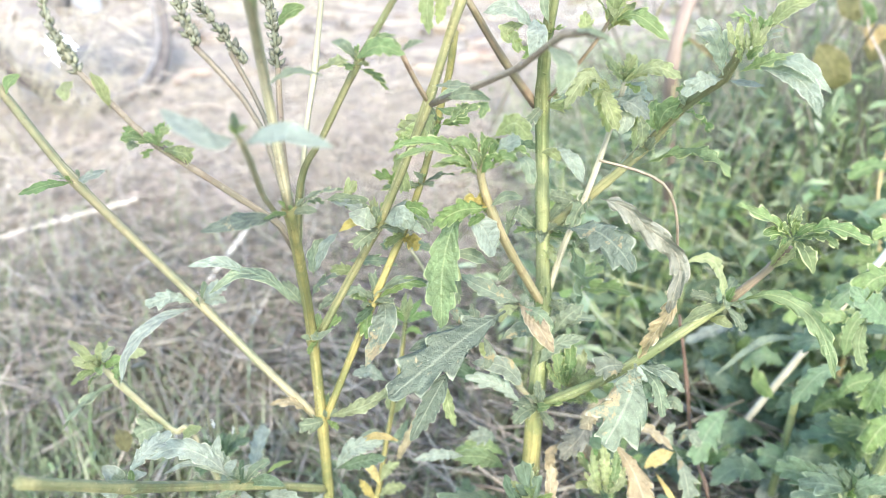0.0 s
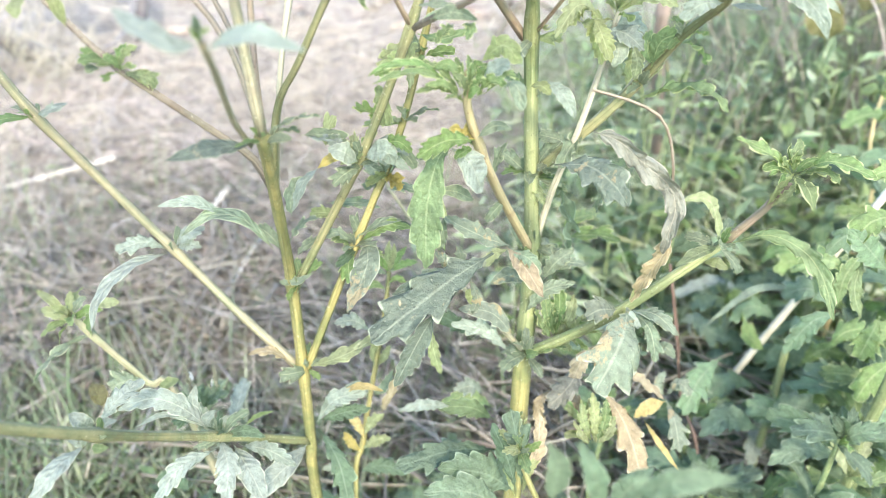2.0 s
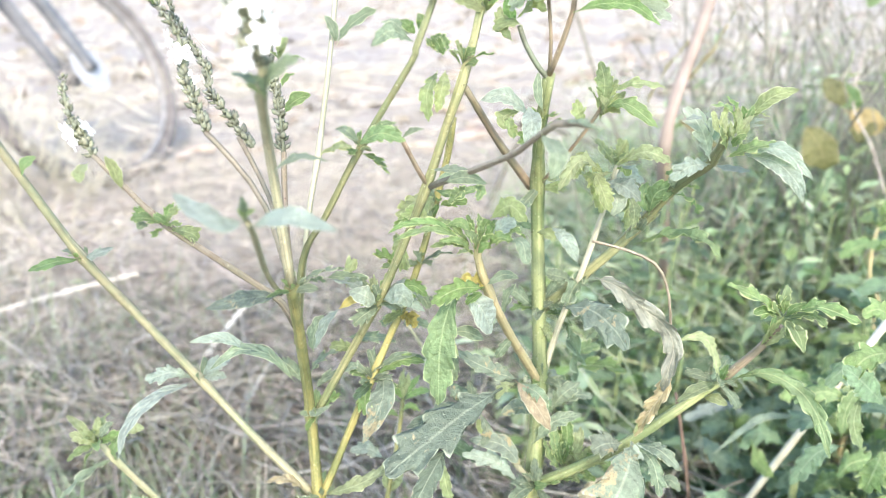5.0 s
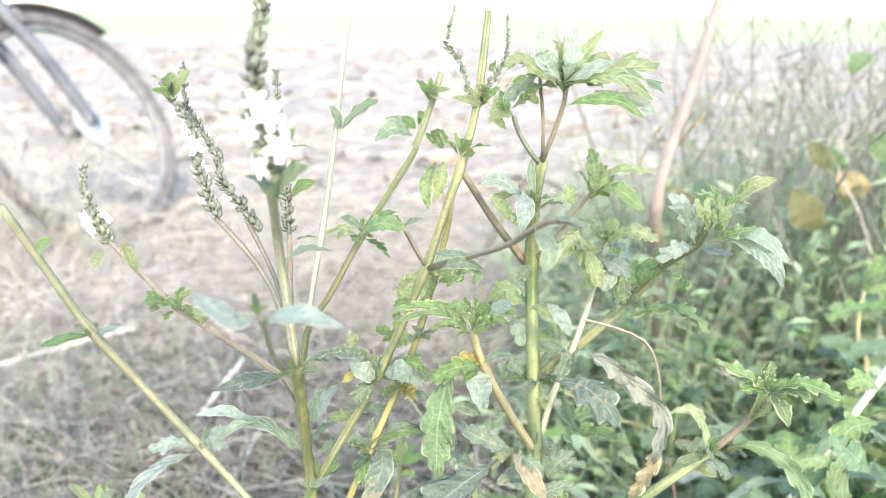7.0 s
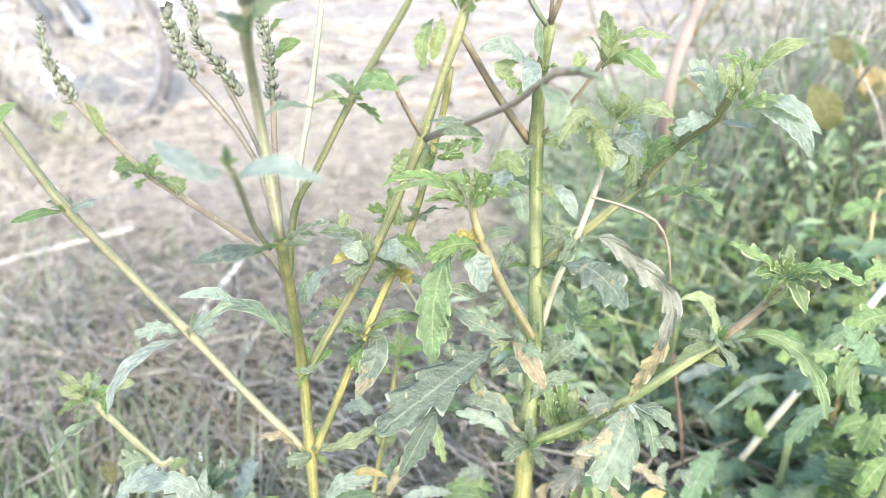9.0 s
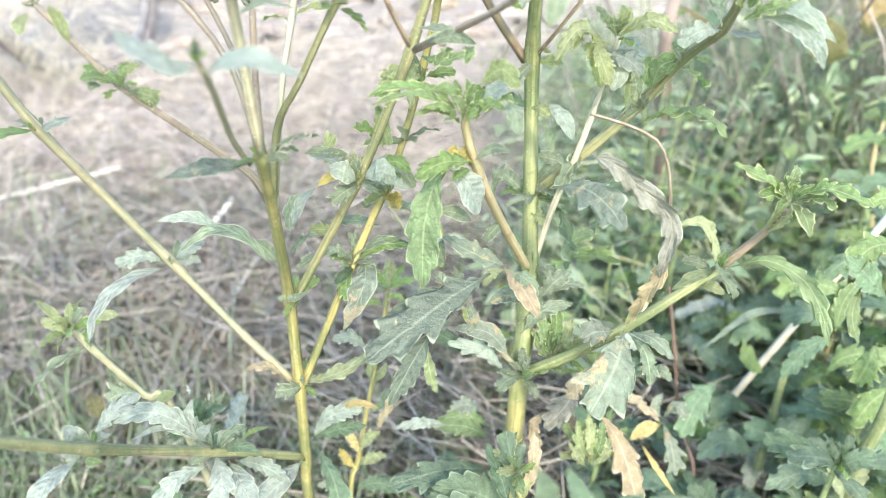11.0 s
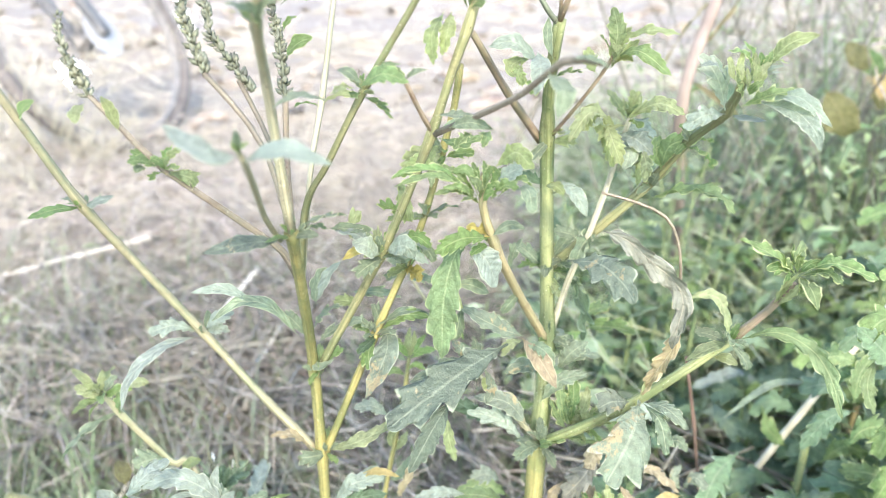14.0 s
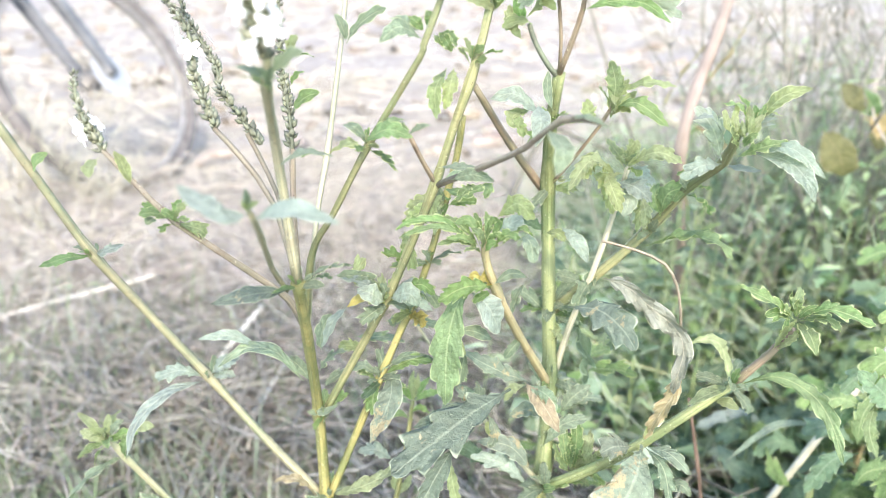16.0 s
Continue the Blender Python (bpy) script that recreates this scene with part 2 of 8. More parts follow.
M_CALYX = plain_material("calyx_grey_green", (0.1, 0.11, 0.08), (0.26, 0.275, 0.2), 160.0, 0.7, True, 0.3)
M_PETAL = plain_material("petal_white", (0.8, 0.8, 0.8), (0.88, 0.87, 0.88), 200.0, 0.6, val=0.05, through=0.3)
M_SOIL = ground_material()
M_STRAW = plain_material("straw", (0.4, 0.36, 0.29), (0.7, 0.65, 0.56), 30.0, 0.6, True, 0.3)
M_TWIGS = plain_material("dead_stalks", (0.14, 0.126, 0.106), (0.36, 0.33, 0.285), 40.0, 0.75, True, 0.4, 0.03)
M_DEAD = plain_material("dead_stalk_piece", (0.15, 0.13, 0.112), (0.37, 0.332, 0.295), 40.0, 0.75, False, 0.4, 0.03)
M_BLEACH = plain_material("bleached_twigs", (0.3, 0.26, 0.235), (0.62, 0.56, 0.51), 40.0, 0.7, True, 0.35, 0.03)
M_CLOD = plain_material("clod_soil", (0.2, 0.16, 0.13), (0.42, 0.36, 0.3), 12.0, 0.95, True, 0.3)
M_TWIG = plain_material("bare_twig", (0.17, 0.165, 0.13), (0.34, 0.325, 0.265), 60.0, 0.8)
M_GRASS = plain_material("grass_green", (0.13, 0.185, 0.105), (0.3, 0.355, 0.24), 20.0, 0.5, True, 0.35, 0.03, through=0.3)
M_HAY = plain_material("grass_dry", (0.5, 0.47, 0.38), (0.7, 0.66, 0.56), 20.0, 0.7, True, 0.3, 0.02, through=0.2)
M_HERB = plain_material("herb_leaves", (0.22, 0.31, 0.17), (0.42, 0.5, 0.31), 20.0, 0.5, True, 0.4, 0.03, through=0.35)
M_WISP = plain_material("wispy_stems", (0.3, 0.36, 0.22), (0.52, 0.55, 0.39), 20.0, 0.7, True, 0.35, 0.04)
M_REED = plain_material("pale_reed", (0.48, 0.445, 0.37), (0.68, 0.64, 0.55), 40.0, 0.6)
M_CANE = plain_material("bleached_cane", (0.6, 0.57, 0.5), (0.8, 0.77, 0.71), 40.0, 0.6)
M_STALK = plain_material("dry_maize_stalk", (0.19, 0.145, 0.12), (0.27, 0.21, 0.175), 30.0, 0.7)
M_RUBBER = plain_material("dusty_rubber", (0.13, 0.118, 0.115), (0.26, 0.235, 0.225), 25.0, 0.85)
M_STEEL = plain_material("dull_steel", (0.22, 0.212, 0.21), (0.34, 0.325, 0.32), 25.0, 0.6, metal=0.1)
M_PLATE = plain_material("pale_grey_plate", (0.36, 0.365, 0.38), (0.46, 0.465, 0.48), 25.0, 0.5)
M_PAINT = plain_material("worn_grey_paint", (0.12, 0.105, 0.1), (0.22, 0.195, 0.185), 25.0, 0.6)
M_FORK = plain_material("dull_grey_blue_paint", (0.075, 0.08, 0.092), (0.15, 0.155, 0.17), 25.0, 0.45)


# building blocks
def mesh_of(name, verts, faces, material, smooth=True):
    me = bpy.data.meshes.new(name)
    me.from_pydata(verts, [], faces)
    me.materials.append(material)
    if smooth:
        me.shade_smooth()
    return me


def part(name, me, parent, label=""):
    ob = new(name, me)
    ob.parent = parent
    if label:
        ob["label"] = label
    return ob


def thing(name, base, label, category, group=""):
    ob = new(name)
    ob.empty_display_size = 0.02
    ob.location = base
    return tagged(ob, label, category, group)


def spline(points, step=0.008):
    """A smooth line through the points."""
    p = [Vector(q) for q in points]
    p = [p[0] * 2 - p[1]] + p + [p[-1] * 2 - p[-2]]
    out = []
    for a, b, c, d in zip(p, p[1:], p[2:], p[3:]):
        n = max(2, int((c - b).length / step))
        for i in range(n):
            t = i / n
            out.append(0.5 * ((2 * b) + (c - a) * t + (2 * a - 5 * b + 4 * c - d) * t * t + (3 * b - a - 3 * c + d) * t ** 3))
    out.append(p[-2])
    return out


def tube(points, r0, r1, sides=8, ribs=0.12, wobble=0.0, seed=0):
    """Verts and faces of a tapered, ribbed stalk along the points."""
    rnd = random.Random(seed)
    verts, faces = [], []
    side = Vector((1, 0.3, 0.1))
    n = len(points)
    for i, q in enumerate(points):
        ahead = (points[min(i + 1, n - 1)] - points[max(i - 1, 0)]).normalized()
        side = (side - ahead * side.dot(ahead)).normalized()
        up = ahead.cross(side)
        r = (r0 + (r1 - r0) * i / (n - 1)) * (1 + wobble * rnd.uniform(-1, 1))
        for j in range(sides):
            a = 2 * math.pi * j / sides
            rr = r * (1 + ribs * (1.6 if sides == 12 and j % 3 == 0 else 0.5 if j % 2 == 0 else -1))
            verts.append(q + side * (rr * math.cos(a)) + up * (rr * math.sin(a)))
    for i in range(n - 1):
        for j in range(sides):
            k = (j + 1) % sides
            faces.append((i * sides + j, i * sides + k, (i + 1) * sides + k, (i + 1) * sides + j))
    faces.append(tuple(range(sides))[::-1])
    faces.append(tuple((n - 1) * sides + j for j in range(sides)))
    return verts, faces


def stalk(plant, name, points, r0, r1, material, label="", nodes=()):
    """A stalk of a plant, with a swelling at each of the nodes."""
    base = plant.location
    line = spline([Vector(p) - base for p in points])
    v, f = tube(line, r0, r1, 12, 0.1, 0.05, len(points))
    for c in nodes:
        c = Vector(c) - base
        for i, q in enumerate(v):
            d = (q - c).length
            if d < 0.012:
                near = min(line, key=lambda w: (w - q).length)
                v[i] = near + (q - near) * (1 + 0.35 * (1 - d / 0.012))
    me = mesh_of(name, v, f, material)
    uv = me.uv_layers.new(name="skin")
    offset = sum(points[0]) * 7
    for face in me.polygons[:-2]:
        row, col = divmod(face.index, 12)
        for loop, (a, b) in zip(face.loop_indices, ((0, 0), (1, 0), (1, 1), (0, 1))):
            uv.data[loop].uv = ((col + a) / 12, (row + b) * 0.008 + offset)
    return part(name, me, plant, label)


# teeth a side, their depth, where the leaf is widest, fold along the midrib, ruffle of the margin, length of the stalk, fullness
LEAF_KINDS = {
    "toothed": (6, 0.36, 0.5, 0.3, 0.35, 0.08, 0.8), "lobed": (4, 0.62, 0.55, 0.25, 0.4, 0.1, 0.7),
    "lance": (5, 0.16, 0.48, 0.36, 0.3, 0.06, 0.85), "ovate": (5, 0.08, 0.5, 0.32, 0.25, 0.08, 0.75),
    "crisp": (6, 0.4, 0.52, 0.35, 0.55, 0.06, 0.75), "curled": (6, 0.4, 0.52, 0.7, 0.8, 0.06, 0.75),
    "arched": (7, 0.36, 0.5, 0.4, 0.5, 0.06, 0.8), "frill": (7, 0.5, 0.52, 0.95, 0.75, 0.08, 0.7), "wrinkled": (7, 0.4, 0.36, 1.2, 1.2, 0.04, 0.55), "spat": (3, 0.34, 0.7, 0.3, 0.35, 0.1, 0.65),
    "palmate": (4, 0.6, 0.52, 0.25, 0.5, 0.12, 0.7)}


def lamina(points, width, kind, seed, face, twist=0.5):
    """A leaf along the points, with forward-pointing rounded teeth, folded along its midrib and ruffled at the margin; face: the way that it
    looks. Returns verts, faces and, for each vert, its share of the way to the margin and along the leaf."""
    rnd = random.Random(seed)
    teeth, deep, peak, fold, ruffle, neck, full = LEAF_KINDS[kind]
    n = teeth * 8
    line = spline(points, sum((q - p).length for p, q in zip(points, points[1:])) / (n + 8))
    last = len(line) - 1

    def along(s):
        k = min(max(s, 0.0) * last, last - 1e-4)
        i = int(k)
        q = line[i].lerp(line[i + 1], k - i)
        return q + (line[-1] - line[-2]) * (max(0.0, s - 1) * last)

    size = sum((q - p).length for p, q in zip(line, line[1:]))
    skew = math.log(0.5) / math.log(peak)
    sides = []
    for _ in (0, 1):
        edges = [neck + 0.06]
        while edges[-1] < 1.15:
            edges.append(edges[-1] + rnd.uniform(0.65, 1.35) * (1 - neck) / teeth)
        sides.append((edges, [rnd.uniform(0.55, 1.1) for _ in edges], rnd.uniform(2.2, 4.5), rnd.uniform(0, 6.3), rnd.uniform(0.85, 1.1)))
    turn0, turn1 = rnd.uniform(-0.3, 0.3) * twist, rnd.uniform(-1, 1) * twist
    cols = (-1.0, -0.84, -0.45, 0.0, 0.45, 0.84, 1.0)
    verts, faces, share = [], [], []
    for i in range(n + 1):
        s = i / n
        u = max(0.0, (s - neck) / (1 - neck))
        w = max(0.05 if s < 0.97 else 0.0, math.sin(math.pi * u ** skew) ** full if 0 < u < 1 else 0.0)
        ahead = (along(s + 0.03) - along(s - 0.03)).normalized()
        out = (face - ahead * face.dot(ahead)).normalized()
        side = ahead.cross(out)
        t = turn0 + turn1 * s
        out, side = out * math.cos(t) + side * math.sin(t), side * math.cos(t) - out * math.sin(t)
        for x in cols:
            edges, heights, rate, phase, scale = sides[int(x > 0)]
            q, ds = w * scale, 0.0
            if abs(x) > 0.6 and s > edges[0]:
                at = max(c for c in range(len(edges)) if edges[c] <= s)
                ph = min(1.0, (s - edges[at]) / (edges[at + 1] - edges[at]))
                h = (ph / 0.62 if ph < 0.62 else (1 - ph) / 0.38) ** 0.75
                edge = 1.0 if abs(x) == 1.0 else 0.62
                q *= 1 - deep * edge * (1 - h * heights[at])
                ds = 0.42 * deep * w * width / size * h * edge
            up = 0.5 * width * q * (fold * abs(x) - 0.45 * fold * x * x)
            up += 0.5 * width * w * ruffle * 0.45 * x * x * math.sin(rate * 6.28 * s + phase) - 0.035 * width * w * max(0.0, abs(x) - 0.6)
            up += 0.012 * width * rnd.uniform(-1, 1)
            verts.append(along(s + ds) + side * (0.5 * width * x * q) + out * up)
            share.append((abs(x), s))
    m = len(cols)
    for i in range(n):
        for j in range(m - 1):
            k = i * m + j
            faces.append((k, k + 1, k + m + 1, k + m))
    return verts, faces, share


LEAVES = {}


def leaf_mesh(kind, material, variant):
    key = (kind, material.name, variant)
    if key not in LEAVES:
        v, f, share = lamina([Vector(p) for p in ((0, 0, 0), (0, 0.3, 0.2), (0, 0.7, 0.23), (0, 1, 0.04))], 1.0, kind, variant * 7 + 3, Vector((0, 0, 1)))
        me = mesh_of("leaf", v, f, material)
        uv = me.uv_layers.new(name="margin")
        for loop in me.loops:
            uv.data[loop.index].uv = share[loop.vertex_index]
        LEAVES[key] = me
    return LEAVES[key]


def leaf(plant, base, tip, width, kind="toothed", material=M_LEAF, turn=0.0, variant=0, label=""):
    """A leaf from its base to its tip; turn: degrees by which its face is rolled from the open side."""
    base, tip = Vector(base), Vector(tip)
    along = tip - base
    y = along.normalized()
    z = Vector((0, -0.8, 0.6))
    z = (z - y * z.dot(y)).normalized()
    x = y.cross(z)
    m = Matrix((x, y, z)).transposed().to_4x4() @ Matrix.Rotation(radians(turn), 4, "Y")
    ob = part("leaf", leaf_mesh(kind, material, variant), plant, label)
    size = along.length
    width *= {"lobed": 1.3, "palmate": 1.1}.get(kind, 1.0)
    ob.matrix_basis = Matrix.Translation(base - plant.location) @ m @ Matrix.Diagonal((width, size, (size + width) / 2, 1))
    return ob


def blade(plant, points, width, kind, material, turn=0.0, seed=0, label=""):
    """A leaf of its own shape along a line from its base to its tip; turn: degrees by which its face is rolled from the open side."""
    p = [Vector(q) for q in points]
    size = sum((b - a).length for a, b in zip(p, p[1:]))
    face = Vector((0, -0.8, 0.6))
    ahead = (p[-1] - p[0]).normalized()
    face = Matrix.Rotation(radians(turn), 3, ahead) @ (face - ahead * face.dot(ahead)).normalized()
    v, f, share = lamina([(q - p[0]) / size for q in p], width / size, kind, seed * 13 + 5, face)
    me = mesh_of("leaf", v, f, material)
    uv = me.uv_layers.new(name="margin")
    for loop in me.loops:
        uv.data[loop.index].uv = share[loop.vertex_index]
    ob = part("leaf", me, plant, label)
    ob.matrix_basis = Matrix.Translation(p[0] - plant.location) @ Matrix.Scale(size, 4)
    return ob


def tuft(plant, at, axis, count, size, kind, materials, seed, spread=55, slim=0.32):
    """A cluster of leaves round a shoot tip or node."""
    rnd = random.Random(seed)
    at, axis = Vector(at), Vector(axis).normalized()
    side = axis.orthogonal().normalized()
    for i in range(count):
        a = i * 2.4 + rnd.uniform(-0.4, 0.4)
        o = radians(spread) * (0.25 + 0.85 * (i / max(1, count - 1))) * rnd.uniform(0.8, 1.15)
        out = side * math.cos(a) + axis.cross(side) * math.sin(a)
        d = axis * math.cos(o) + out * math.sin(o)
        n = size * rnd.uniform(0.6, 1.1) * (0.55 + 0.5 * i / max(1, count - 1))
        start = at - axis * (0.25 * size * i / max(1, count))
        leaf(plant, start, start + d * n, n * slim * rnd.uniform(0.8, 1.3), kind, rnd.choice(materials), rnd.uniform(-15, 55) * (-1 if d.x > 0 else 1), rnd.randrange(5))


def flower_spike(plant, points, r, seed, flowers=()):
    """A spike of overlapping calyxes, with open white flowers at some heights (fractions)."""
    rnd = random.Random(seed)
    base = plant.location
    line = spline([Vector(p) - base for p in points], 0.002)
    v, f = tube(line, r * 0.35, r * 0.2, 6)
    n = len(line)
    for i in range(n):
        ahead = (line[min(i + 1, n - 1)] - line[max(i - 1, 0)]).normalized()
        side = ahead.orthogonal().normalized()
        for j in range(6):
            a = rnd.uniform(0, 6.28)
            out = side * math.cos(a) + ahead.cross(side) * math.sin(a)
            size = r * (1.1 - 0.55 * i / n) * rnd.uniform(0.5, 1.3)
            d = (out * rnd.uniform(0.35, 0.9) + ahead).normalized()
            w = d.cross(out).normalized()
            c = line[i] + out * r * 0.2 + ahead * rnd.uniform(-0.001, 0.001)
            k = len(v)
            t = d.cross(w)
            fat = size * rnd.uniform(0.28, 0.46)
            v += [c, c + d * size * 0.6 + w * fat, c + d * size * 0.7 + t * fat, c + d * size * 0.6 - w * fat, c + d * size * 0.7 - t * fat,
                  c + d * size * 1.35 + out * size * 0.15]
            for x, y in ((1, 2), (2, 3), (3, 4), (4, 1)):
                f += [(k, k + x, k + y), (k + 5, k + y, k + x)]
    spike = part("flower_spike", mesh_of("flower_spike", v, f, M_CALYX), plant, "grey-green flower spike")
    for h, a, size in flowers:
        i = min(n - 2, int(h * n))
        ahead = (line[i + 1] - line[max(0, i - 1)]).normalized()
        side = (Vector((1, -0.4, 0)) - ahead * ahead.x).normalized()
        out = Matrix.Rotation(radians(a), 3, ahead) @ side
        out = (out + ahead * 0.25).normalized()
        w = out.cross(ahead).normalized()
        t = w.cross(out)
        fv, ff = [], []
        c = line[i] + out * (r + size * 0.2)
        for p in range(5):
            b = 2 * math.pi * p / 5
            u = w * math.cos(b) + t * math.sin(b)
            s = out.cross(u)
            k = len(fv)
            fv += [c, c + u * size * 0.5 + s * size * 0.32 + out * size * 0.1, c + u * size + s * size * 0.25 + out * size * 0.05,
                   c + u * size * 1.02 - s * size * 0.2, c + u * size * 0.5 - s * size * 0.32 + out * size * 0.1]
            ff += [(k, k + 1, k + 2), (k, k + 2, k + 3), (k, k + 3, k + 4)]
        part("flower", mesh_of("flower", fv, ff, M_PETAL), spike, "small white flower")
    return spike


# the setting
def ground_height(x, y):
    """Slight unevenness of the soil."""
    return 0.012 * noise.noise(Vector((x * 2.1, y * 2.1, 0.3))) + 0.006 * noise.noise(Vector((x * 7, y * 7, 1.7)))


def make_ground():
    near = [i * 0.06 for i in range(-50, 51)]
    far = [4, 6, 9, 14, 25, 50, 120, 400, 1500, 4000]
    xs = [-f for f in reversed(far)] + near + far
    ys = [-f for f in reversed(far)] + [y + 2.4 for y in near] + [f + 3 for f in far]
    verts = [(x, y, ground_height(x, y) if abs(x) < 3.1 and -1 < y < 5.5 else 0.0) for y in ys for x in xs]
    n = len(xs)
    faces = [(j * n + i, j * n + i + 1, (j + 1) * n + i + 1, (j + 1) * n + i) for j in range(len(ys) - 1) for i in range(n - 1)]
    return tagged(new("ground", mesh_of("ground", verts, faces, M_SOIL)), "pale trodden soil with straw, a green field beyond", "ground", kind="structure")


make_ground()


def sticks(name, count, place, length, radius, heading, lift, material, seed, bend=0.08, sides=3):
    """Many thin stalks in one mesh. place(rnd) gives x, y and a lowest height; heading(rnd) degrees; lift(rnd) degrees of slope."""
    rnd = random.Random(seed)
    verts, faces = [], []
    for _ in range(count):
        x, y, z = place(rnd)
        n = rnd.uniform(*length)
        a, e = radians(heading(rnd)), radians(lift(rnd))
        d = Vector((math.cos(a) * math.cos(e), math.sin(a) * math.cos(e), math.sin(e)))
        s = Vector((-math.sin(a), math.cos(a), 0))
        u = d.cross(s)
        c = Vector((x, y, ground_height(x, y) + z + radius[0]))
        r = rnd.uniform(*radius)
        b1, b2 = rnd.uniform(-bend, bend) * n, rnd.uniform(-bend, bend) * n
        k = len(verts)
        for i, t in enumerate((-0.5, -0.3, -0.1, 0.1, 0.3, 0.5)):
            q = c + d * (n * t) + s * (b1 * ((0.25 - t * t) * 4 + 0.5 * math.sin(9 * t + b2 * 50))) + u * (b2 * (0.25 - t * t) * 3)
            for j in range(sides):
                w = 2 * math.pi * j / sides
                verts.append(q + (s * math.cos(w) + u * math.sin(w)) * r)
        for i in range(5):
            for j in range(sides):
                m = (j + 1) % sides
                faces.append((k + i * sides + j, k + i * sides + m, k + (i + 1) * sides + m, k + (i + 1) * sides + j))
    return mesh_of(name, verts, faces, material)


def stuff(name, me, label, category):
    return tagged(new(name, me), label, category, kind="stuff")


def over(x0, x1, y0, y1, z0=0.0, z1=0.02, keep=None):
    def place(rnd):
        while True:
            x, y = rnd.uniform(x0 - 0.2, x1 + 0.5), y0 + (y1 + 0.4 - y0) * rnd.random() ** 1.5 + rnd.gauss(0, 0.04) * (y1 - y0)
            if max((x - x1 + 0.4) / 0.9, (y - y1 + 0.4) / 0.8, (x0 + 0.2 - x) / 0.4) > rnd.random():
                continue
            if keep is None or keep(x, y, rnd):
                return x, y, rnd.uniform(z0, z1)
    return place


def bare(x, y, rnd):
    """Where straw lies open rather than weeds."""
    return x < 0.05 + 0.32 * (y - 0.8) + rnd.gauss(0, 0.12)


def grown(x, y, rnd):
    """Inside the uneven outline of the thicket."""
    return math.hypot((x - 0.75) / 1.25, (y - 1.45) / 1.05) + 0.08 * math.sin(7 * x + 3 * y) + 0.06 * math.sin(11 * y - 5 * x) < 1 + rnd.gauss(0, 0.09)


def weedy(x, y, rnd):
    return grown(x, y, rnd) and x > 0.11 + 0.16 * (y - 0.8) + rnd.gauss(0, 0.06)


stuff("straw_litter", sticks("straw_litter", 5200, over(-2.6, 2.0, 0.7, 5.0, 0.0, 0.015, bare), (0.06, 0.3), (0.0008, 0.0019),
      lambda r: r.uniform(-90, 90), lambda r: r.gauss(0, 7), M_STRAW, 11, 0.2), "loose pale straw strewn over the soil", "straw")
stuff("far_straw", sticks("far_straw", 3000, over(-6.0, 6.0, 3.5, 16.0, 0.0, 0.03), (0.15, 0.6), (0.002, 0.006),
      lambda r: r.uniform(-90, 90), lambda r: r.gauss(0, 9), M_STRAW, 15, 0.15), "straw strewn over the open soil farther off", "straw")
stuff("clods", sticks("clods", 900, over(-6.0, 6.0, 3.0, 16.0, 0.0, 0.01), (0.03, 0.16), (0.01, 0.035),
      lambda r: r.uniform(-90, 90), lambda r: r.gauss(0, 9), M_CLOD, 16, 0.2, 5), "brown clods of soil", "clods")
stuff("straw_bed", sticks("straw_bed", 3400, over(-1.3, 0.3, 0.9, 2.6, 0.0, 0.05, bare), (0.05, 0.25), (0.0007, 0.0016),
      lambda r: r.gauss(-50, 50), lambda r: r.gauss(0, 16), M_STRAW, 12, 0.25), "tangled heap of pale dry straw", "straw")
stuff("brush_heap", sticks("brush_heap", 1500, over(-0.62, 0.06, 0.74, 1.15, 0.0, 0.1, lambda x, y, r: abs(x + 0.25) < 0.36 - 0.55 * abs(y - 0.95)),
      (0.15, 0.5), (0.0005, 0.0014), lambda r: r.gauss(-48, 34), lambda r: r.gauss(0, 12), M_TWIGS, 13, 0.2, 5),
      "heap of thin brown-purple dead stalks", "brushwood")
stuff("brush_scatter", sticks("brush_scatter", 2200, over(-0.9, 0.3, 0.5, 1.1, 0.0, 0.05), (0.08, 0.4), (0.0004, 0.0013),
      lambda r: r.gauss(-40, 45), lambda r: r.gauss(0, 10), M_TWIGS, 14, 0.22), "scattered dead brown stalks", "brushwood")


stuff("pale_twigs", sticks("pale_twigs", 1900, over(-1.3, 0.35, 0.88, 2.0, 0.0, 0.07, bare), (0.12, 0.5), (0.0005, 0.0014),
      lambda r: r.gauss(-45, 45), lambda r: r.gauss(0, 14), M_BLEACH, 17, 0.25), "tangle of thin bleached pink-grey twigs", "brushwood")


stuff("straw_tangle", sticks("straw_tangle", 160, over(0.05, 0.12, 0.55, 0.72, 0.0, 0.12), (0.12, 0.5), (0.0006, 0.0015),
      lambda r: r.gauss(-35, 45), lambda r: r.gauss(0, 14), M_STRAW, 18, 0.2), "tangle of pale straw among the weeds", "straw")
stuff("stalk_tangle", sticks("stalk_tangle", 420, over(0.05, 0.1, 0.52, 0.72, 0.0, 0.12), (0.1, 0.45), (0.0006, 0.0019),
      lambda r: r.gauss(-35, 40), lambda r: r.gauss(0, 16), M_TWIGS, 20, 0.2), "dead brown stalks lying among the weeds", "brushwood")


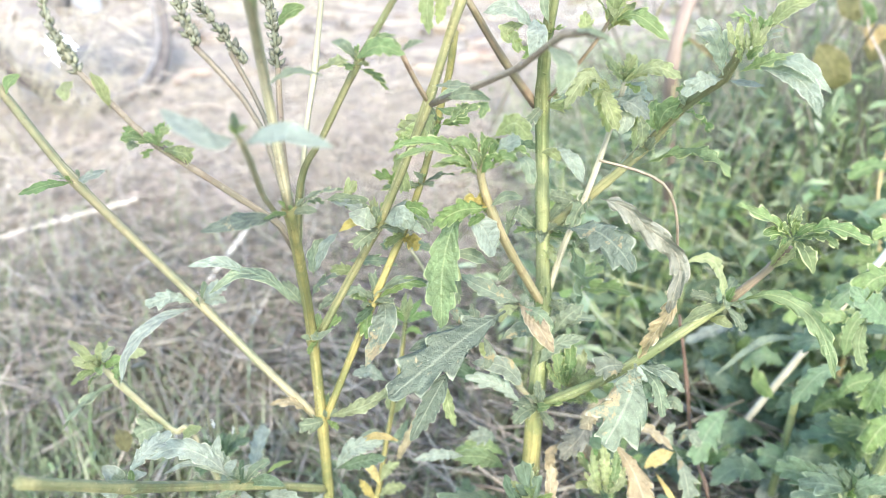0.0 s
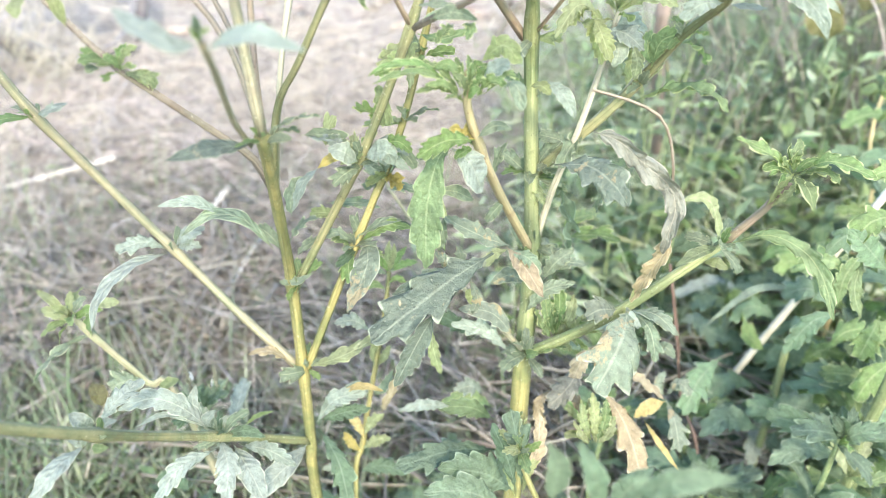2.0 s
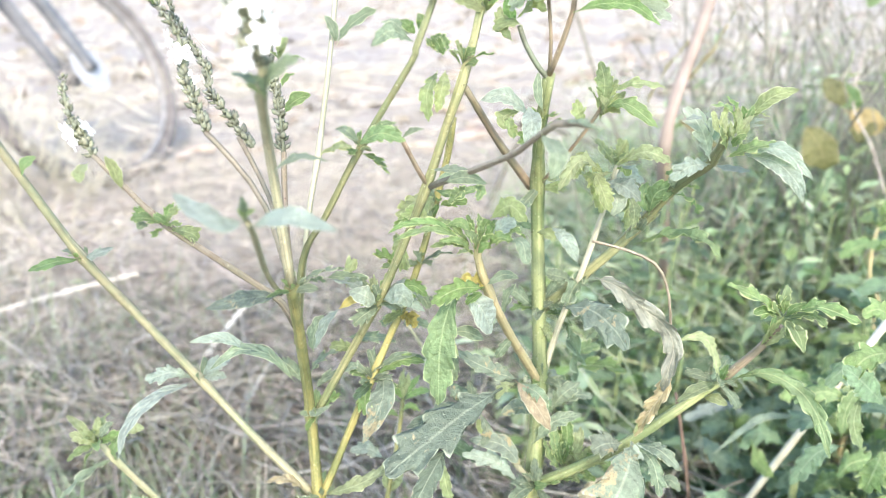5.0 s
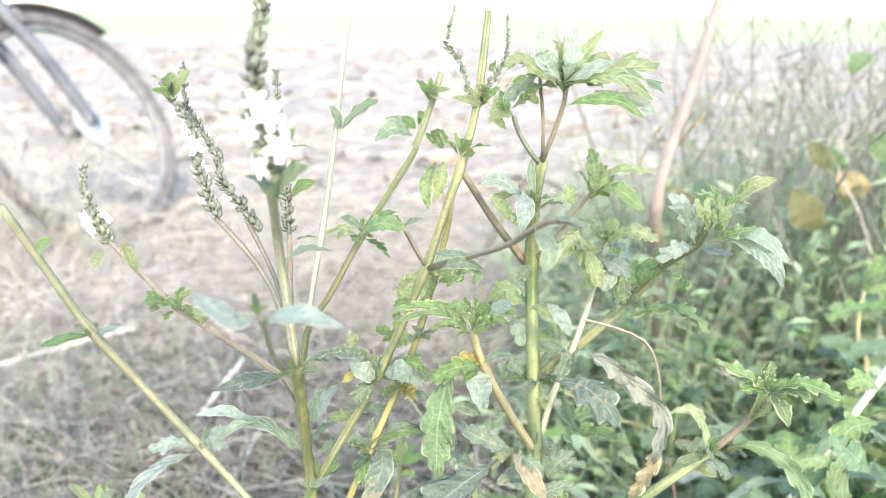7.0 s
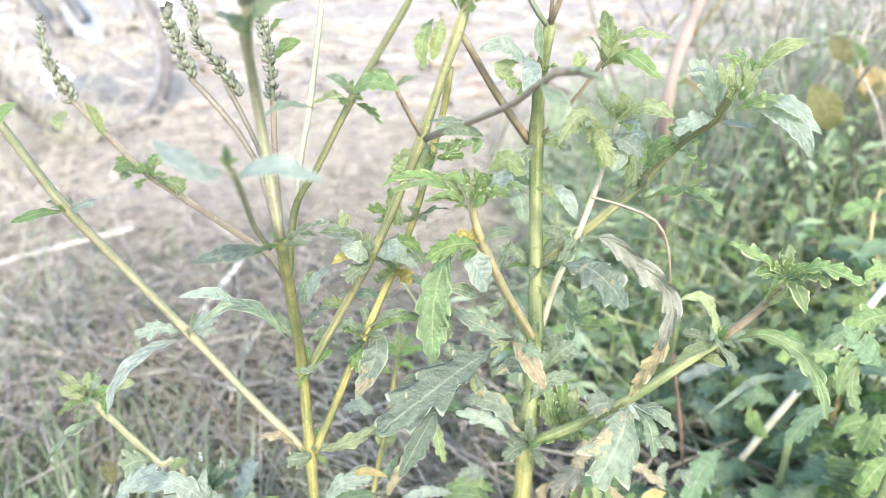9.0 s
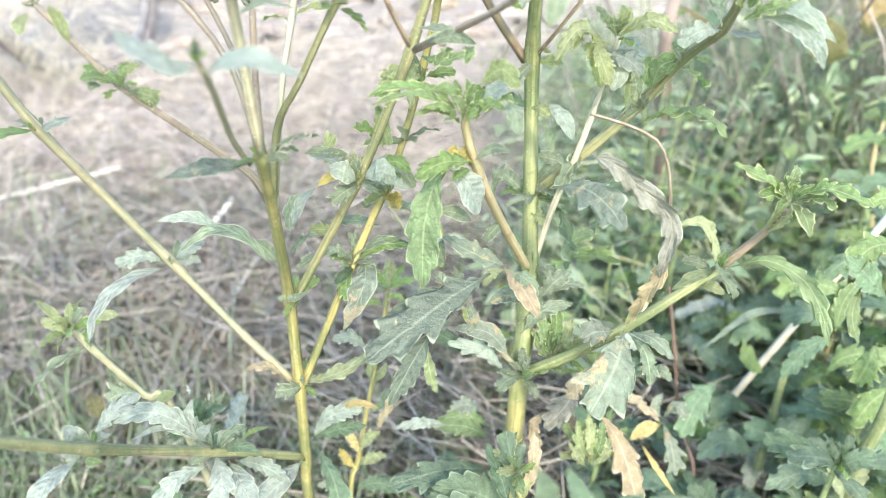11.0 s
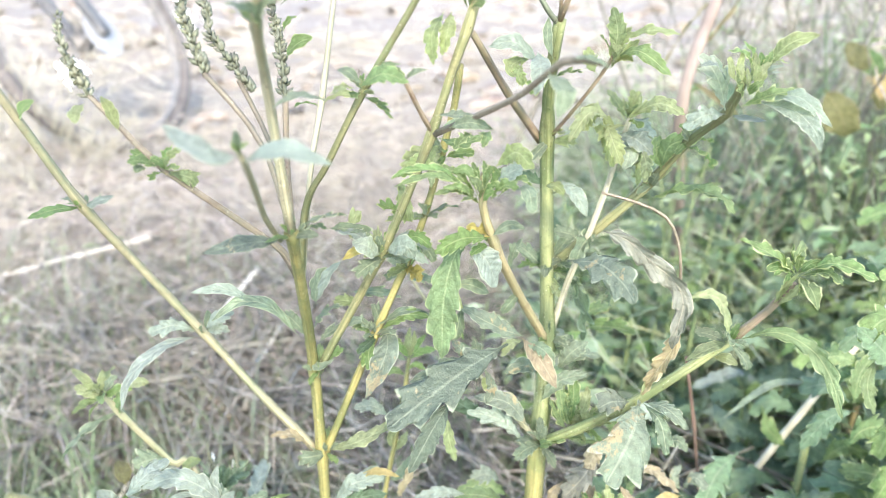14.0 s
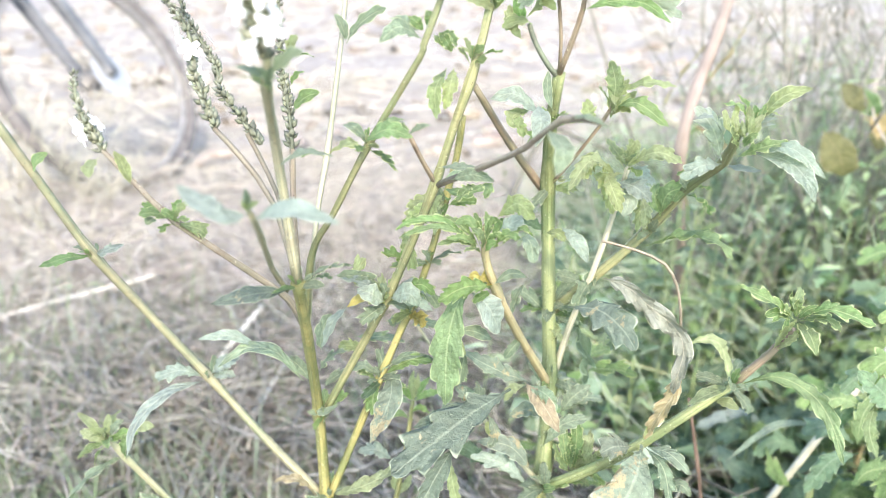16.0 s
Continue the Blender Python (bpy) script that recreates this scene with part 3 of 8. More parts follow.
def brush_pile():
    """The stalks on top of the heap, each one a piece of its own."""
    rnd = random.Random(19)
    heap = thing("brush_pile", (-0.24, 0.98, 0.0), "pile of long thin grey-brown dead stalks", "brushwood")
    kinds = []
    for k in range(8):
        v, f = tube(spline([Vector((0, -0.5, 0)), Vector((rnd.uniform(-0.03, 0.03), -0.15, rnd.uniform(-0.02, 0.03))),
                            Vector((rnd.uniform(-0.03, 0.03), 0.2, rnd.uniform(-0.02, 0.03))), Vector((0, 0.5, 0))], 0.17), 0.0016, 0.0008, 5, 0.0)
        kinds.append(mesh_of("dead_stalk", v, f, M_DEAD))
    for i in range(280):
        u, w = rnd.gauss(0, 0.13), rnd.gauss(0, 0.085)
        n = rnd.uniform(0.2, 0.55)
        ob = part("dead_stalk", kinds[i % 8], heap)
        high = 0.012 + 0.1 * math.exp(-(u * u + w * w) / 0.03) * rnd.uniform(0.3, 1.0)
        m = Matrix.Translation((u, w, high)) @ Matrix.Rotation(radians(rnd.gauss(40, 34)), 4, "Z") @ Matrix.Rotation(radians(rnd.gauss(0, 4)), 4, "X")
        thick = rnd.uniform(0.6, 1.25)
        ob.matrix_basis = m @ Matrix.Diagonal((thick, n, thick, 1))
    return heap


brush_pile()


def blades(name, count, place, height, width, material, seed, droop=0.5):
    """Grass blades in one mesh, each folded and bent over."""
    rnd = random.Random(seed)
    verts, faces = [], []
    for _ in range(count):
        x, y, _z = place(rnd)
        h, a = rnd.uniform(*height), rnd.uniform(0, 2 * math.pi)
        d, s = Vector((math.cos(a), math.sin(a), 0)), Vector((-math.sin(a), math.cos(a), 0))
        w, lean = rnd.uniform(*width), rnd.uniform(0.1, droop)
        c = Vector((x, y, ground_height(x, y) - 0.004))
        k = len(verts)
        for t in (0, 0.35, 0.7, 1.0):
            q = c + Vector((0, 0, h * (t - 0.35 * lean * t * t))) + d * (h * lean * 1.5 * t * t)
            ww = w * (1 - t ** 2 * 0.96)
            verts += [q - s * ww, q + d * (-0.4 * ww), q + s * ww]
        for i in range(3):
            b = k + i * 3
            faces += [(b, b + 1, b + 4, b + 3), (b + 1, b + 2, b + 5, b + 4)]
    return mesh_of(name, verts, faces, material)


stuff("grass", blades("grass", 3600, over(-0.8, 0.16, 0.48, 1.05), (0.05, 0.17), (0.0006, 0.0018), M_GRASS, 21), "tufts of fine green grass", "grass")
stuff("grass_tufts", blades("grass_tufts", 1500, over(-0.66, -0.26, 0.52, 0.9), (0.07, 0.2), (0.0009, 0.0022), M_GRASS, 29, 0.7), "tufts of longer green grass", "grass")
stuff("dry_grass", blades("dry_grass", 5200, over(-1.5, 0.1, 0.8, 2.3, keep=bare), (0.04, 0.17), (0.0004, 0.001), M_HAY, 22, 1.2), "thin grey dry grass", "grass")
stuff("weedy_grass", blades("weedy_grass", 3200, over(-0.1, 1.9, 0.6, 2.6, keep=weedy), (0.05, 0.18), (0.0008, 0.002), M_GRASS, 23, 0.8), "fine green grass among the weeds", "grass")
stuff("dry_stems", blades("dry_stems", 160, over(0.0, 1.9, 0.7, 2.6, keep=weedy), (0.08, 0.3), (0.0006, 0.0013), M_HAY, 24, 0.8), "dry grass stems among the weeds", "grass")
stuff("hay_tufts", blades("hay_tufts", 350, over(-0.7, -0.2, 0.5, 0.95), (0.05, 0.18), (0.0006, 0.0014), M_HAY, 26, 1.1), "thin pale dry grass blades", "grass")

stuff("wispy_stems", sticks("wispy_stems", 2600, over(-0.05, 1.9, 0.78, 2.4, 0.02, 0.26, weedy), (0.08, 0.34), (0.0006, 0.0014),
      lambda r: r.uniform(-90, 90), lambda r: r.gauss(0, 32), M_WISP, 27, 0.3), "tangle of thin pale-green and tan grass stems", "grass")
stuff("grass_stems", sticks("grass_stems", 600, over(-0.55, 0.2, 0.55, 1.1, 0.0, 0.07), (0.06, 0.24), (0.0005, 0.0011),
      lambda r: r.uniform(-90, 90), lambda r: r.gauss(0, 30), M_GRASS, 28, 0.3), "thin pale-green grass stems in the brushwood", "grass")


def herbs(name, count, place, height, size, material, seed):
    """Low leafy herbs in one mesh: small folded leaves in whorls on thin stems."""
    rnd = random.Random(seed)
    verts, faces = [], []
    for _ in range(count):
        x, y, _z = place(rnd)
        h = rnd.uniform(*height)
        lean = Vector((rnd.gauss(0, 0.25), rnd.gauss(0, 0.25), 1)).normalized()
        c = Vector((x, y, ground_height(x, y) - 0.003))
        s = lean.orthogonal().normalized()
        t = lean.cross(s)
        k = len(verts)
        top = c + lean * h
        for q in (c, top):
            verts += [q + s * 0.001, q + t * 0.001, q - s * 0.001 - t * 0.001]
        faces += [(k, k + 1, k + 4, k + 3), (k + 1, k + 2, k + 5, k + 4), (k + 2, k, k + 3, k + 5)]
        for i in range(rnd.randint(6, 11)):
            at = c + lean * (h * rnd.uniform(0.25, 1.0))
            a = i * 2.4 + rnd.uniform(-0.5, 0.5)
            out = (s * math.cos(a) + t * math.sin(a) + lean * rnd.uniform(-0.2, 0.8)).normalized()
            n = rnd.uniform(*size)
            w = out.cross(lean).normalized() * n * rnd.uniform(0.1, 0.2)
            dip = Vector((0, 0, -0.2 * n))
            k = len(verts)
            verts += [at, at + out * n * 0.4 + w, at + out * n * 0.45 + dip * 0.3, at + out * n * 0.4 - w, at + out * n * 0.75 + w * 0.6 + dip * 0.6,
                      at + out * n * 0.75 - w * 0.6 + dip * 0.6, at + out * n + dip]
            faces += [(k, k + 1, k + 2), (k, k + 2, k + 3), (k + 1, k + 4, k + 2), (k + 2, k + 5, k + 3), (k + 2, k + 4, k + 6, k + 5)]
    return mesh_of(name, verts, faces, material, False)


stuff("low_herbs", herbs("low_herbs", 2600, over(-0.1, 1.7, 0.75, 2.3, keep=weedy), (0.06, 0.26), (0.018, 0.05), M_HERB, 31), "low green herbs covering the soil", "herbs")
stuff("tall_herbs", herbs("tall_herbs", 260, over(0.12, 1.6, 0.72, 1.9, keep=lambda x, y, r: grown(x, y, r) and x > 0.1 + 0.3 * (y - 0.7)), (0.2, 0.42), (0.02, 0.05), M_HERB, 33), "taller leafy green herbs", "herbs")
stuff("bush_leaves", herbs("bush_leaves", 900, over(0.34, 1.7, 0.92, 1.9, keep=lambda x, y, r: grown(x, y, r) and x > 0.36 + 0.25 * (y - 0.9) + r.gauss(0, 0.06)), (0.26, 0.54), (0.02, 0.045), M_HERB, 34), "green leaves of the tall bush", "bush")
stuff("far_herbs", herbs("far_herbs", 300, over(0.3, 1.2, 1.0, 1.6, keep=lambda x, y, r: grown(x, y, r) and x > 0.12 + 0.3 * (y - 0.7)), (0.2, 0.42), (0.02, 0.05), M_HERB, 35), "leafy herbs at the foot of the shrubs", "herbs")
stuff("small_herbs", herbs("small_herbs", 260, over(-0.6, 0.05, 0.5, 1.1), (0.03, 0.1), (0.012, 0.03), M_HERB, 32), "small green seedlings in the straw", "herbs")


# leafy weeds behind and beside
def leafy_weed(x, y, height, seed, size=0.055, tilt=(0, 0), label="leafy green weed with toothed leaves", mats=None):
    rnd = random.Random(seed)
    w = thing("leafy_weed", (x, y, ground_height(x, y)), label, "weed", "leafy weeds")
    z0 = w.location.z
    top = (x + tilt[0], y + tilt[1], z0 + height)
    mid = (x + tilt[0] * 0.4 + rnd.gauss(0, 0.006), y + tilt[1] * 0.4, z0 + height * 0.55)
    stalk(w, "stem", [(x, y, z0 - 0.003), mid, top], 0.0026, 0.0014, M_STEM_GREEN)
    nodes = max(3, int(height / 0.045))
    for i in range(1, nodes + 1):
        t = i / nodes
        p = Vector((x, y, z0)).lerp(Vector(mid), min(1, t / 0.55)) if t < 0.55 else Vector(mid).lerp(Vector(top), (t - 0.55) / 0.45)
        turn = i * math.pi / 2 + rnd.uniform(-0.5, 0.5)
        for k in (0, math.pi):
            a = turn + k
            n = size * rnd.uniform(0.75, 1.25) * (1.15 - 0.5 * t)
            d = Vector((math.cos(a), math.sin(a), rnd.uniform(-0.25, 0.5))).normalized()
            leaf(w, p, p + d * n, n * rnd.uniform(0.42, 0.6), rnd.choice(("toothed", "lobed", "lobed", "palmate")),
                 rnd.choice(mats or (M_BLUE, M_BLUE, M_TEAL, M_TEAL)), rnd.uniform(-30, 30) - 25 * math.cos(a), rnd.randrange(3))
        if t > 0.3:
            tuft(w, p, (rnd.gauss(0, 0.4), rnd.gauss(0, 0.4), 1), 3, size * 0.5, "toothed", (M_TEAL, M_BLUE), seed * 31 + i, 70, 0.4)
    tuft(w, top, (tilt[0], tilt[1], 0.3), 7, size * 0.8, "toothed", (M_TEAL, M_BLUE, M_FRESH), seed + 5, 75, 0.42)
    return w


for spot in ((0.20, 0.35, 0.30, 1, 0.05, (0.03, -0.005)), (0.265, 0.45, 0.2, 2, 0.055, (0.012, 0.02)), (0.31, 0.47, 0.32, 3, 0.06, (0.03, 0.0)),
             (0.345, 0.56, 0.33, 4, 0.06, (0.02, 0.02)), (0.29, 0.62, 0.22, 5, 0.055, (-0.02, 0.0)), (0.42, 0.66, 0.33, 6, 0.06, (0.02, 0.0)),
             (0.36, 0.74, 0.24, 7, 0.055, (0.0, 0.02)), (0.17, 0.55, 0.2, 8, 0.05, (-0.02, 0.01)), 
             (0.03, 0.5, 0.13, 10, 0.055, (-0.01, 0.0)), (-0.06, 0.47, 0.12, 11, 0.06, (0.0, -0.01)), 
             (0.24, 0.82, 0.22, 14, 0.05, (0.02, 0.0)), (0.5, 0.8, 0.36, 15, 0.06, (0.0, 0.02)),
             (0.16, 0.44, 0.16, 17, 0.05, (0.01, 0.0)), (0.46, 0.56, 0.36, 18, 0.06, (0.02, 0.0)),
             (0.21, 0.67, 0.14, 21, 0.05, (0.0, 0.0)),
             (0.34, 0.95, 0.24, 22, 0.045, (0.0, 0.0)), (0.46, 1.05, 0.28, 23, 0.045, (0.0, 0.0)), (0.18, 1.0, 0.18, 24, 0.045, (0.0, 0.0)),
             (-0.02, 0.42, 0.13, 25, 0.06, (0.0, 0.0)), (0.05, 0.385, 0.12, 26, 0.055, (0.0, 0.0)), (0.115, 0.40, 0.13, 27, 0.055, (0.0, 0.0)), (-0.09, 0.43, 0.12, 28, 0.055, (0.0, 0.0)),
             (-0.17, 0.44, 0.13, 29, 0.055, (0.0, 0.0)), (0.19, 0.41, 0.2, 30, 0.055, (0.0, 0.0)), (0.27, 0.4, 0.24, 31, 0.06, (0.02, 0.0)), (-0.22, 0.5, 0.1, 32, 0.045, (0.0, 0.0)),
             (0.14, 0.49, 0.2, 33, 0.05, (0.0, 0.0)), (0.40, 0.5, 0.35, 36, 0.06, (0.0, 0.0)), (0.212, 0.505, 0.185, 37, 0.06, (0.0, 0.0)),
             (0.3, 0.43, 0.27, 39, 0.065, (0.0, 0.0)), (0.33, 0.5, 0.24, 40, 0.065, (0.0, 0.0)), (0.37, 0.58, 0.28, 41, 0.065, (0.0, 0.0)), 
             (0.44, 0.74, 0.3, 43, 0.055, (0.0, 0.0)), (0.25, 0.72, 0.26, 44, 0.05, (0.0, 0.0)), (0.19, 0.74, 0.24, 45, 0.045, (0.0, 0.0)), (0.31, 0.8, 0.28, 46, 0.045, (0.0, 0.0)),
             (0.35, 0.47, 0.3, 50, 0.065, (0.02, 0.0)), (0.38, 0.53, 0.3, 51, 0.065, (0.0, 0.0)), (0.33, 0.42, 0.26, 52, 0.06, (0.02, 0.0)), (0.42, 0.58, 0.3, 53, 0.06, (0.0, 0.0)),
             (0.265, 0.36, 0.22, 54, 0.055, (0.02, 0.0)), (0.235, 0.42, 0.17, 55, 0.055, (0.0, 0.0)), (0.3, 0.68, 0.2, 56, 0.055, (0.0, 0.0)), (0.35, 0.66, 0.22, 57, 0.055, (0.0, 0.0)), (0.39, 0.7, 0.26, 58, 0.055, (0.0, 0.0)),
             ):
    # tall weeds at the right take M_FRESH to offset neighbours' shade by colour
    leafy_weed(*spot, mats=(M_TEAL, M_BLUE, M_BLUE) if spot[0] < 0.0 else (M_FRESH, M_TEAL, M_TEAL, M_BLUE) if spot[0] < 0.2 and spot[1] > 0.43 else (M_FRESH, M_FRESH, M_TEAL, M_TEAL) if spot[2] > 0.23 and spot[0] > 0.28 else None)


# slender herbs farther back
def slender_herb(x, y, height, seed):
    rnd = random.Random(seed)
    w = thing("slender_herb", (x, y, ground_height(x, y)), "slender green herb with narrow leaves", "herb", "slender herbs")
    z0 = w.location.z
    lean = (rnd.gauss(0, 0.12) * height, rnd.gauss(0, 0.12) * height)
    mid = (x + lean[0] * 0.3, y + lean[1] * 0.3, z0 + height * 0.5)
    top = (x + lean[0], y + lean[1], z0 + height)
    stalk(w, "stem", [(x, y, z0 - 0.003), mid, top], 0.0012, 0.0007, M_STEM_GREEN)
    for i in range(16):
        t = 0.15 + 0.85 * i / 15
        p = Vector((x, y, z0)).lerp(Vector(mid), t * 2) if t < 0.5 else Vector(mid).lerp(Vector(top), t * 2 - 1)
        a = i * 2.4 + rnd.uniform(-0.4, 0.4)
        n = rnd.uniform(0.028, 0.05) * (1.15 - 0.5 * t)
        d = Vector((math.cos(a), math.sin(a), rnd.uniform(0.0, 0.9))).normalized()
        leaf(w, p, p + d * n, n * rnd.uniform(0.22, 0.36), rnd.choice(("lance", "lance", "toothed")), rnd.choice((M_BLUE, M_FRESH, M_LEAF)), rnd.uniform(-40, 40), rnd.randrange(3))
    return w


herb_rnd = random.Random(77)
for i in range(56):
    hy = herb_rnd.uniform(0.72, 1.55)
    hx = 0.06 + 0.42 * (hy - 0.7) + herb_rnd.random() ** 1.3 * (0.25 + 0.5 * (hy - 0.5))
    slender_herb(hx, hy, herb_rnd.uniform(0.16, 0.4), 500 + i)
for i, (hx, hy, hz) in enumerate(((0.2, 0.74, 0.42), (0.225, 0.77, 0.45), (0.245, 0.75, 0.4), (0.215, 0.71, 0.38), (0.26, 0.8, 0.42), (0.235, 0.69, 0.36), (0.27, 0.74, 0.36))):
    slender_herb(hx, hy, hz, 600 + i)


# bare shrubs with a few yellow leaves
def bare_shrub(x, y, height, seed, stems=7, material=M_TWIG, label="nearly bare shrub of thin grey-brown twigs", spread=(0.1, 0.5)):
    rnd = random.Random(seed)
    s = thing("bare_shrub", (x, y, ground_height(x, y)), label, "shrub", "bare shrubs")
    for i in range(stems):
        a = rnd.uniform(0, 2 * math.pi)
        h = height * rnd.uniform(0.6, 1.1)
        out = Vector((math.cos(a), math.sin(a), 0))
        r = rnd.uniform(*spread) * h
        p = [Vector((0, 0, -0.004)), out * (r * 0.25) + Vector((0, 0, h * 0.4)), out * (r * 0.6) + Vector((rnd.gauss(0, 0.03), 0, h * 0.75)), out * r + Vector((0, 0, h))]
        line = spline(p, 0.02)
        v, f = tube(line, 0.002, 0.0008, 5, 0.0, 0.1, seed + i)
        for _ in range(rnd.randint(6, 9)):
            q = rnd.choice(line[len(line) // 3:])
            b = rnd.uniform(0, 2 * math.pi)
            d = Vector((math.cos(b), math.sin(b), rnd.uniform(0.5, 2.2))).normalized() * h * rnd.uniform(0.12, 0.35)
            v2, f2 = tube([q, q + d * 0.5 + Vector((0, 0, -0.01)), q + d], 0.001, 0.0005, 4, 0.0)
            k = len(v)
            v += v2
            f += [tuple(j + k for j in g) for g in f2]
        part("twig", mesh_of("twig", v, f, material), s)
    return s


shrubs = [bare_shrub(*q) for q in ((0.47, 0.98, 0.62, 41), (0.62, 1.12, 0.7, 42), (0.36, 1.12, 0.55, 43), (0.78, 1.3, 0.75, 44), (0.55, 1.45, 0.7, 45), (0.9, 1.6, 0.8, 46), (0.3, 0.98, 0.5, 47, 6), (0.54, 1.0, 0.72, 49, 11), (0.66, 1.06, 0.8, 50, 11), (0.5, 1.2, 0.74, 51, 10), (0.72, 1.2, 0.85, 52, 11))]
for q in ((-1.08, 2.02, 0.34, 61, 9), (-0.98, 1.98, 0.26, 62, 8), (-1.2, 2.05, 0.36, 63, 8), (-0.9, 1.92, 0.2, 64, 7)):
    bare_shrub(*q, M_HAY, "clump of pale dry twigs before the bicycle wheel", (0.4, 1.1))
for q in ((-0.8, 1.5, 0.3, 65, 3), (-0.95, 1.7, 0.36, 67, 4)):
    bare_shrub(*q, M_HAY, "clump of bleached dry stalks standing in the straw", (0.5, 1.2))
for base, tip, width, mat in (((0.405, 0.87, 0.455), (0.432, 0.86, 0.405), 0.04, M_OLIVE), ((0.49, 0.95, 0.455), (0.53, 0.94, 0.43), 0.035, M_RUSSET), ((0.52, 0.95, 0.45), (0.5, 0.93, 0.42), 0.032, M_OLIVE),
                              ((0.44, 0.92, 0.50), (0.46, 0.9, 0.47), 0.024, M_OLIVE), ((0.56, 1.0, 0.62), (0.6, 0.98, 0.60), 0.03, M_RUSSET), ((0.53, 0.98, 0.60), (0.5, 0.96, 0.575), 0.03, M_FRESH),
                              ((0.6, 1.0, 0.6), (0.64, 0.98, 0.57), 0.04, M_FRESH), ((0.56, 0.98, 0.47), (0.60, 0.95, 0.43), 0.04, M_BLUE), 
                              ((0.53, 0.96, 0.5), (0.56, 0.94, 0.475), 0.034, M_GREEN), ((0.57, 0.96, 0.52), (0.6, 0.94, 0.5), 0.036, M_FRESH), ((0.47, 0.94, 0.49), (0.49, 0.93, 0.46), 0.026, M_GREEN), ((0.58, 0.98, 0.42), (0.6, 0.94, 0.37), 0.04, M_FRESH), ((0.36, 1.0, 0.4), (0.40, 0.98, 0.38), 0.03, M_BLUE), ((0.35, 0.99, 0.44), (0.33, 0.96, 0.41), 0.03, M_BLUE)):
    leaf(shrubs[0], base, tip, width, "ovate", mat, 10)


# dry maize stalk, bleached cane, sticks
def pole(name, points, r0, r1, material, label, category, joints=()):
    ob = thing(name, points[0], label, category)
    stalk(ob, "stem", points, r0, r1, material, "", joints)
    return ob


maize = pole("dry_stalk", [(0.33, 1.05, 0.0), (0.29, 0.95, 0.25), (0.235, 0.81, 0.447), (0.275, 0.86, 0.56), (0.33, 0.92, 0.72)], 0.0075, 0.0062, M_STALK,
             "thick dry tan stalk standing among the weeds", "stalk", [(0.235, 0.81, 0.447), (0.275, 0.86, 0.56)])
for base, tip, width in (((0.25, 0.83, 0.5), (0.30, 0.84, 0.58), 0.008), ((0.245, 0.82, 0.47), (0.29, 0.8, 0.44), 0.006), ((0.27, 0.86, 0.55), (0.22, 0.84, 0.48), 0.007), ((0.24, 0.82, 0.44), (0.25, 0.82, 0.38), 0.009)):
    leaf(maize, base, tip, width, "lance", M_TAN, 20, 0, "strip of dry husk")
pole("bleached_stick", [(0.217, 0.613, 0.000), (0.256, 0.578, 0.135), (0.289, 0.548, 0.252), (0.333, 0.508, 0.404)], 0.0029, 0.0026, M_REED, "pale bleached stick leaning in the weeds", "stick")
pole("bleached_stick", [(0.56, 0.82, 0.0), (0.528, 0.86, 0.3), (0.505, 0.89, 0.41), (0.485, 0.925, 0.468), (0.50, 0.95, 0.53)], 0.0015, 0.0013, M_BLEACH, "pale peeled stick leaning in the shrub", "stick")
pole("pale_cane", [(-0.36, 0.86, 0.06), (-0.33, 0.99, 0.1), (-0.31, 1.14, 0.11)], 0.0042, 0.0036, M_CANE, "bleached cane lying on the brush heap", "cane", [(-0.33, 0.99, 0.1)])
pole("pale_cane", [(-0.27, 0.72, 0.05), (-0.255, 0.83, 0.085), (-0.23, 0.97, 0.11)], 0.0036, 0.003, M_CANE, "bleached cane lying on the brush heap", "cane", [(-0.255, 0.83, 0.085)])
pole("pale_cane", [(-0.95, 1.05, 0.03), (-0.75, 1.18, 0.07), (-0.55, 1.32, 0.09)], 0.0045, 0.004, M_CANE, "bleached cane lying in the straw", "cane")
pole("pale_cane", [(-0.5, 0.66, 0.0), (-0.485, 0.75, 0.05), (-0.5, 0.82, 0.09)], 0.003, 0.002, M_CANE, "split pale grass stalk", "cane")
pole("bare_branch", [(0.1, 1.9, 0.0), (0.22, 2.0, 0.22), (0.33, 2.02, 0.2), (0.5, 2.0, 0.14), (0.75, 1.9, 0.06)], 0.006, 0.004, M_TWIG, "thin dark fallen branch", "branch")
pole("bare_branch", [(0.55, 1.5, 0.0), (0.38, 1.45, 0.22), (0.28, 1.42, 0.42), (0.2, 1.4, 0.62)], 0.005, 0.002, M_TWIG, "thin dark leaning branch", "branch")


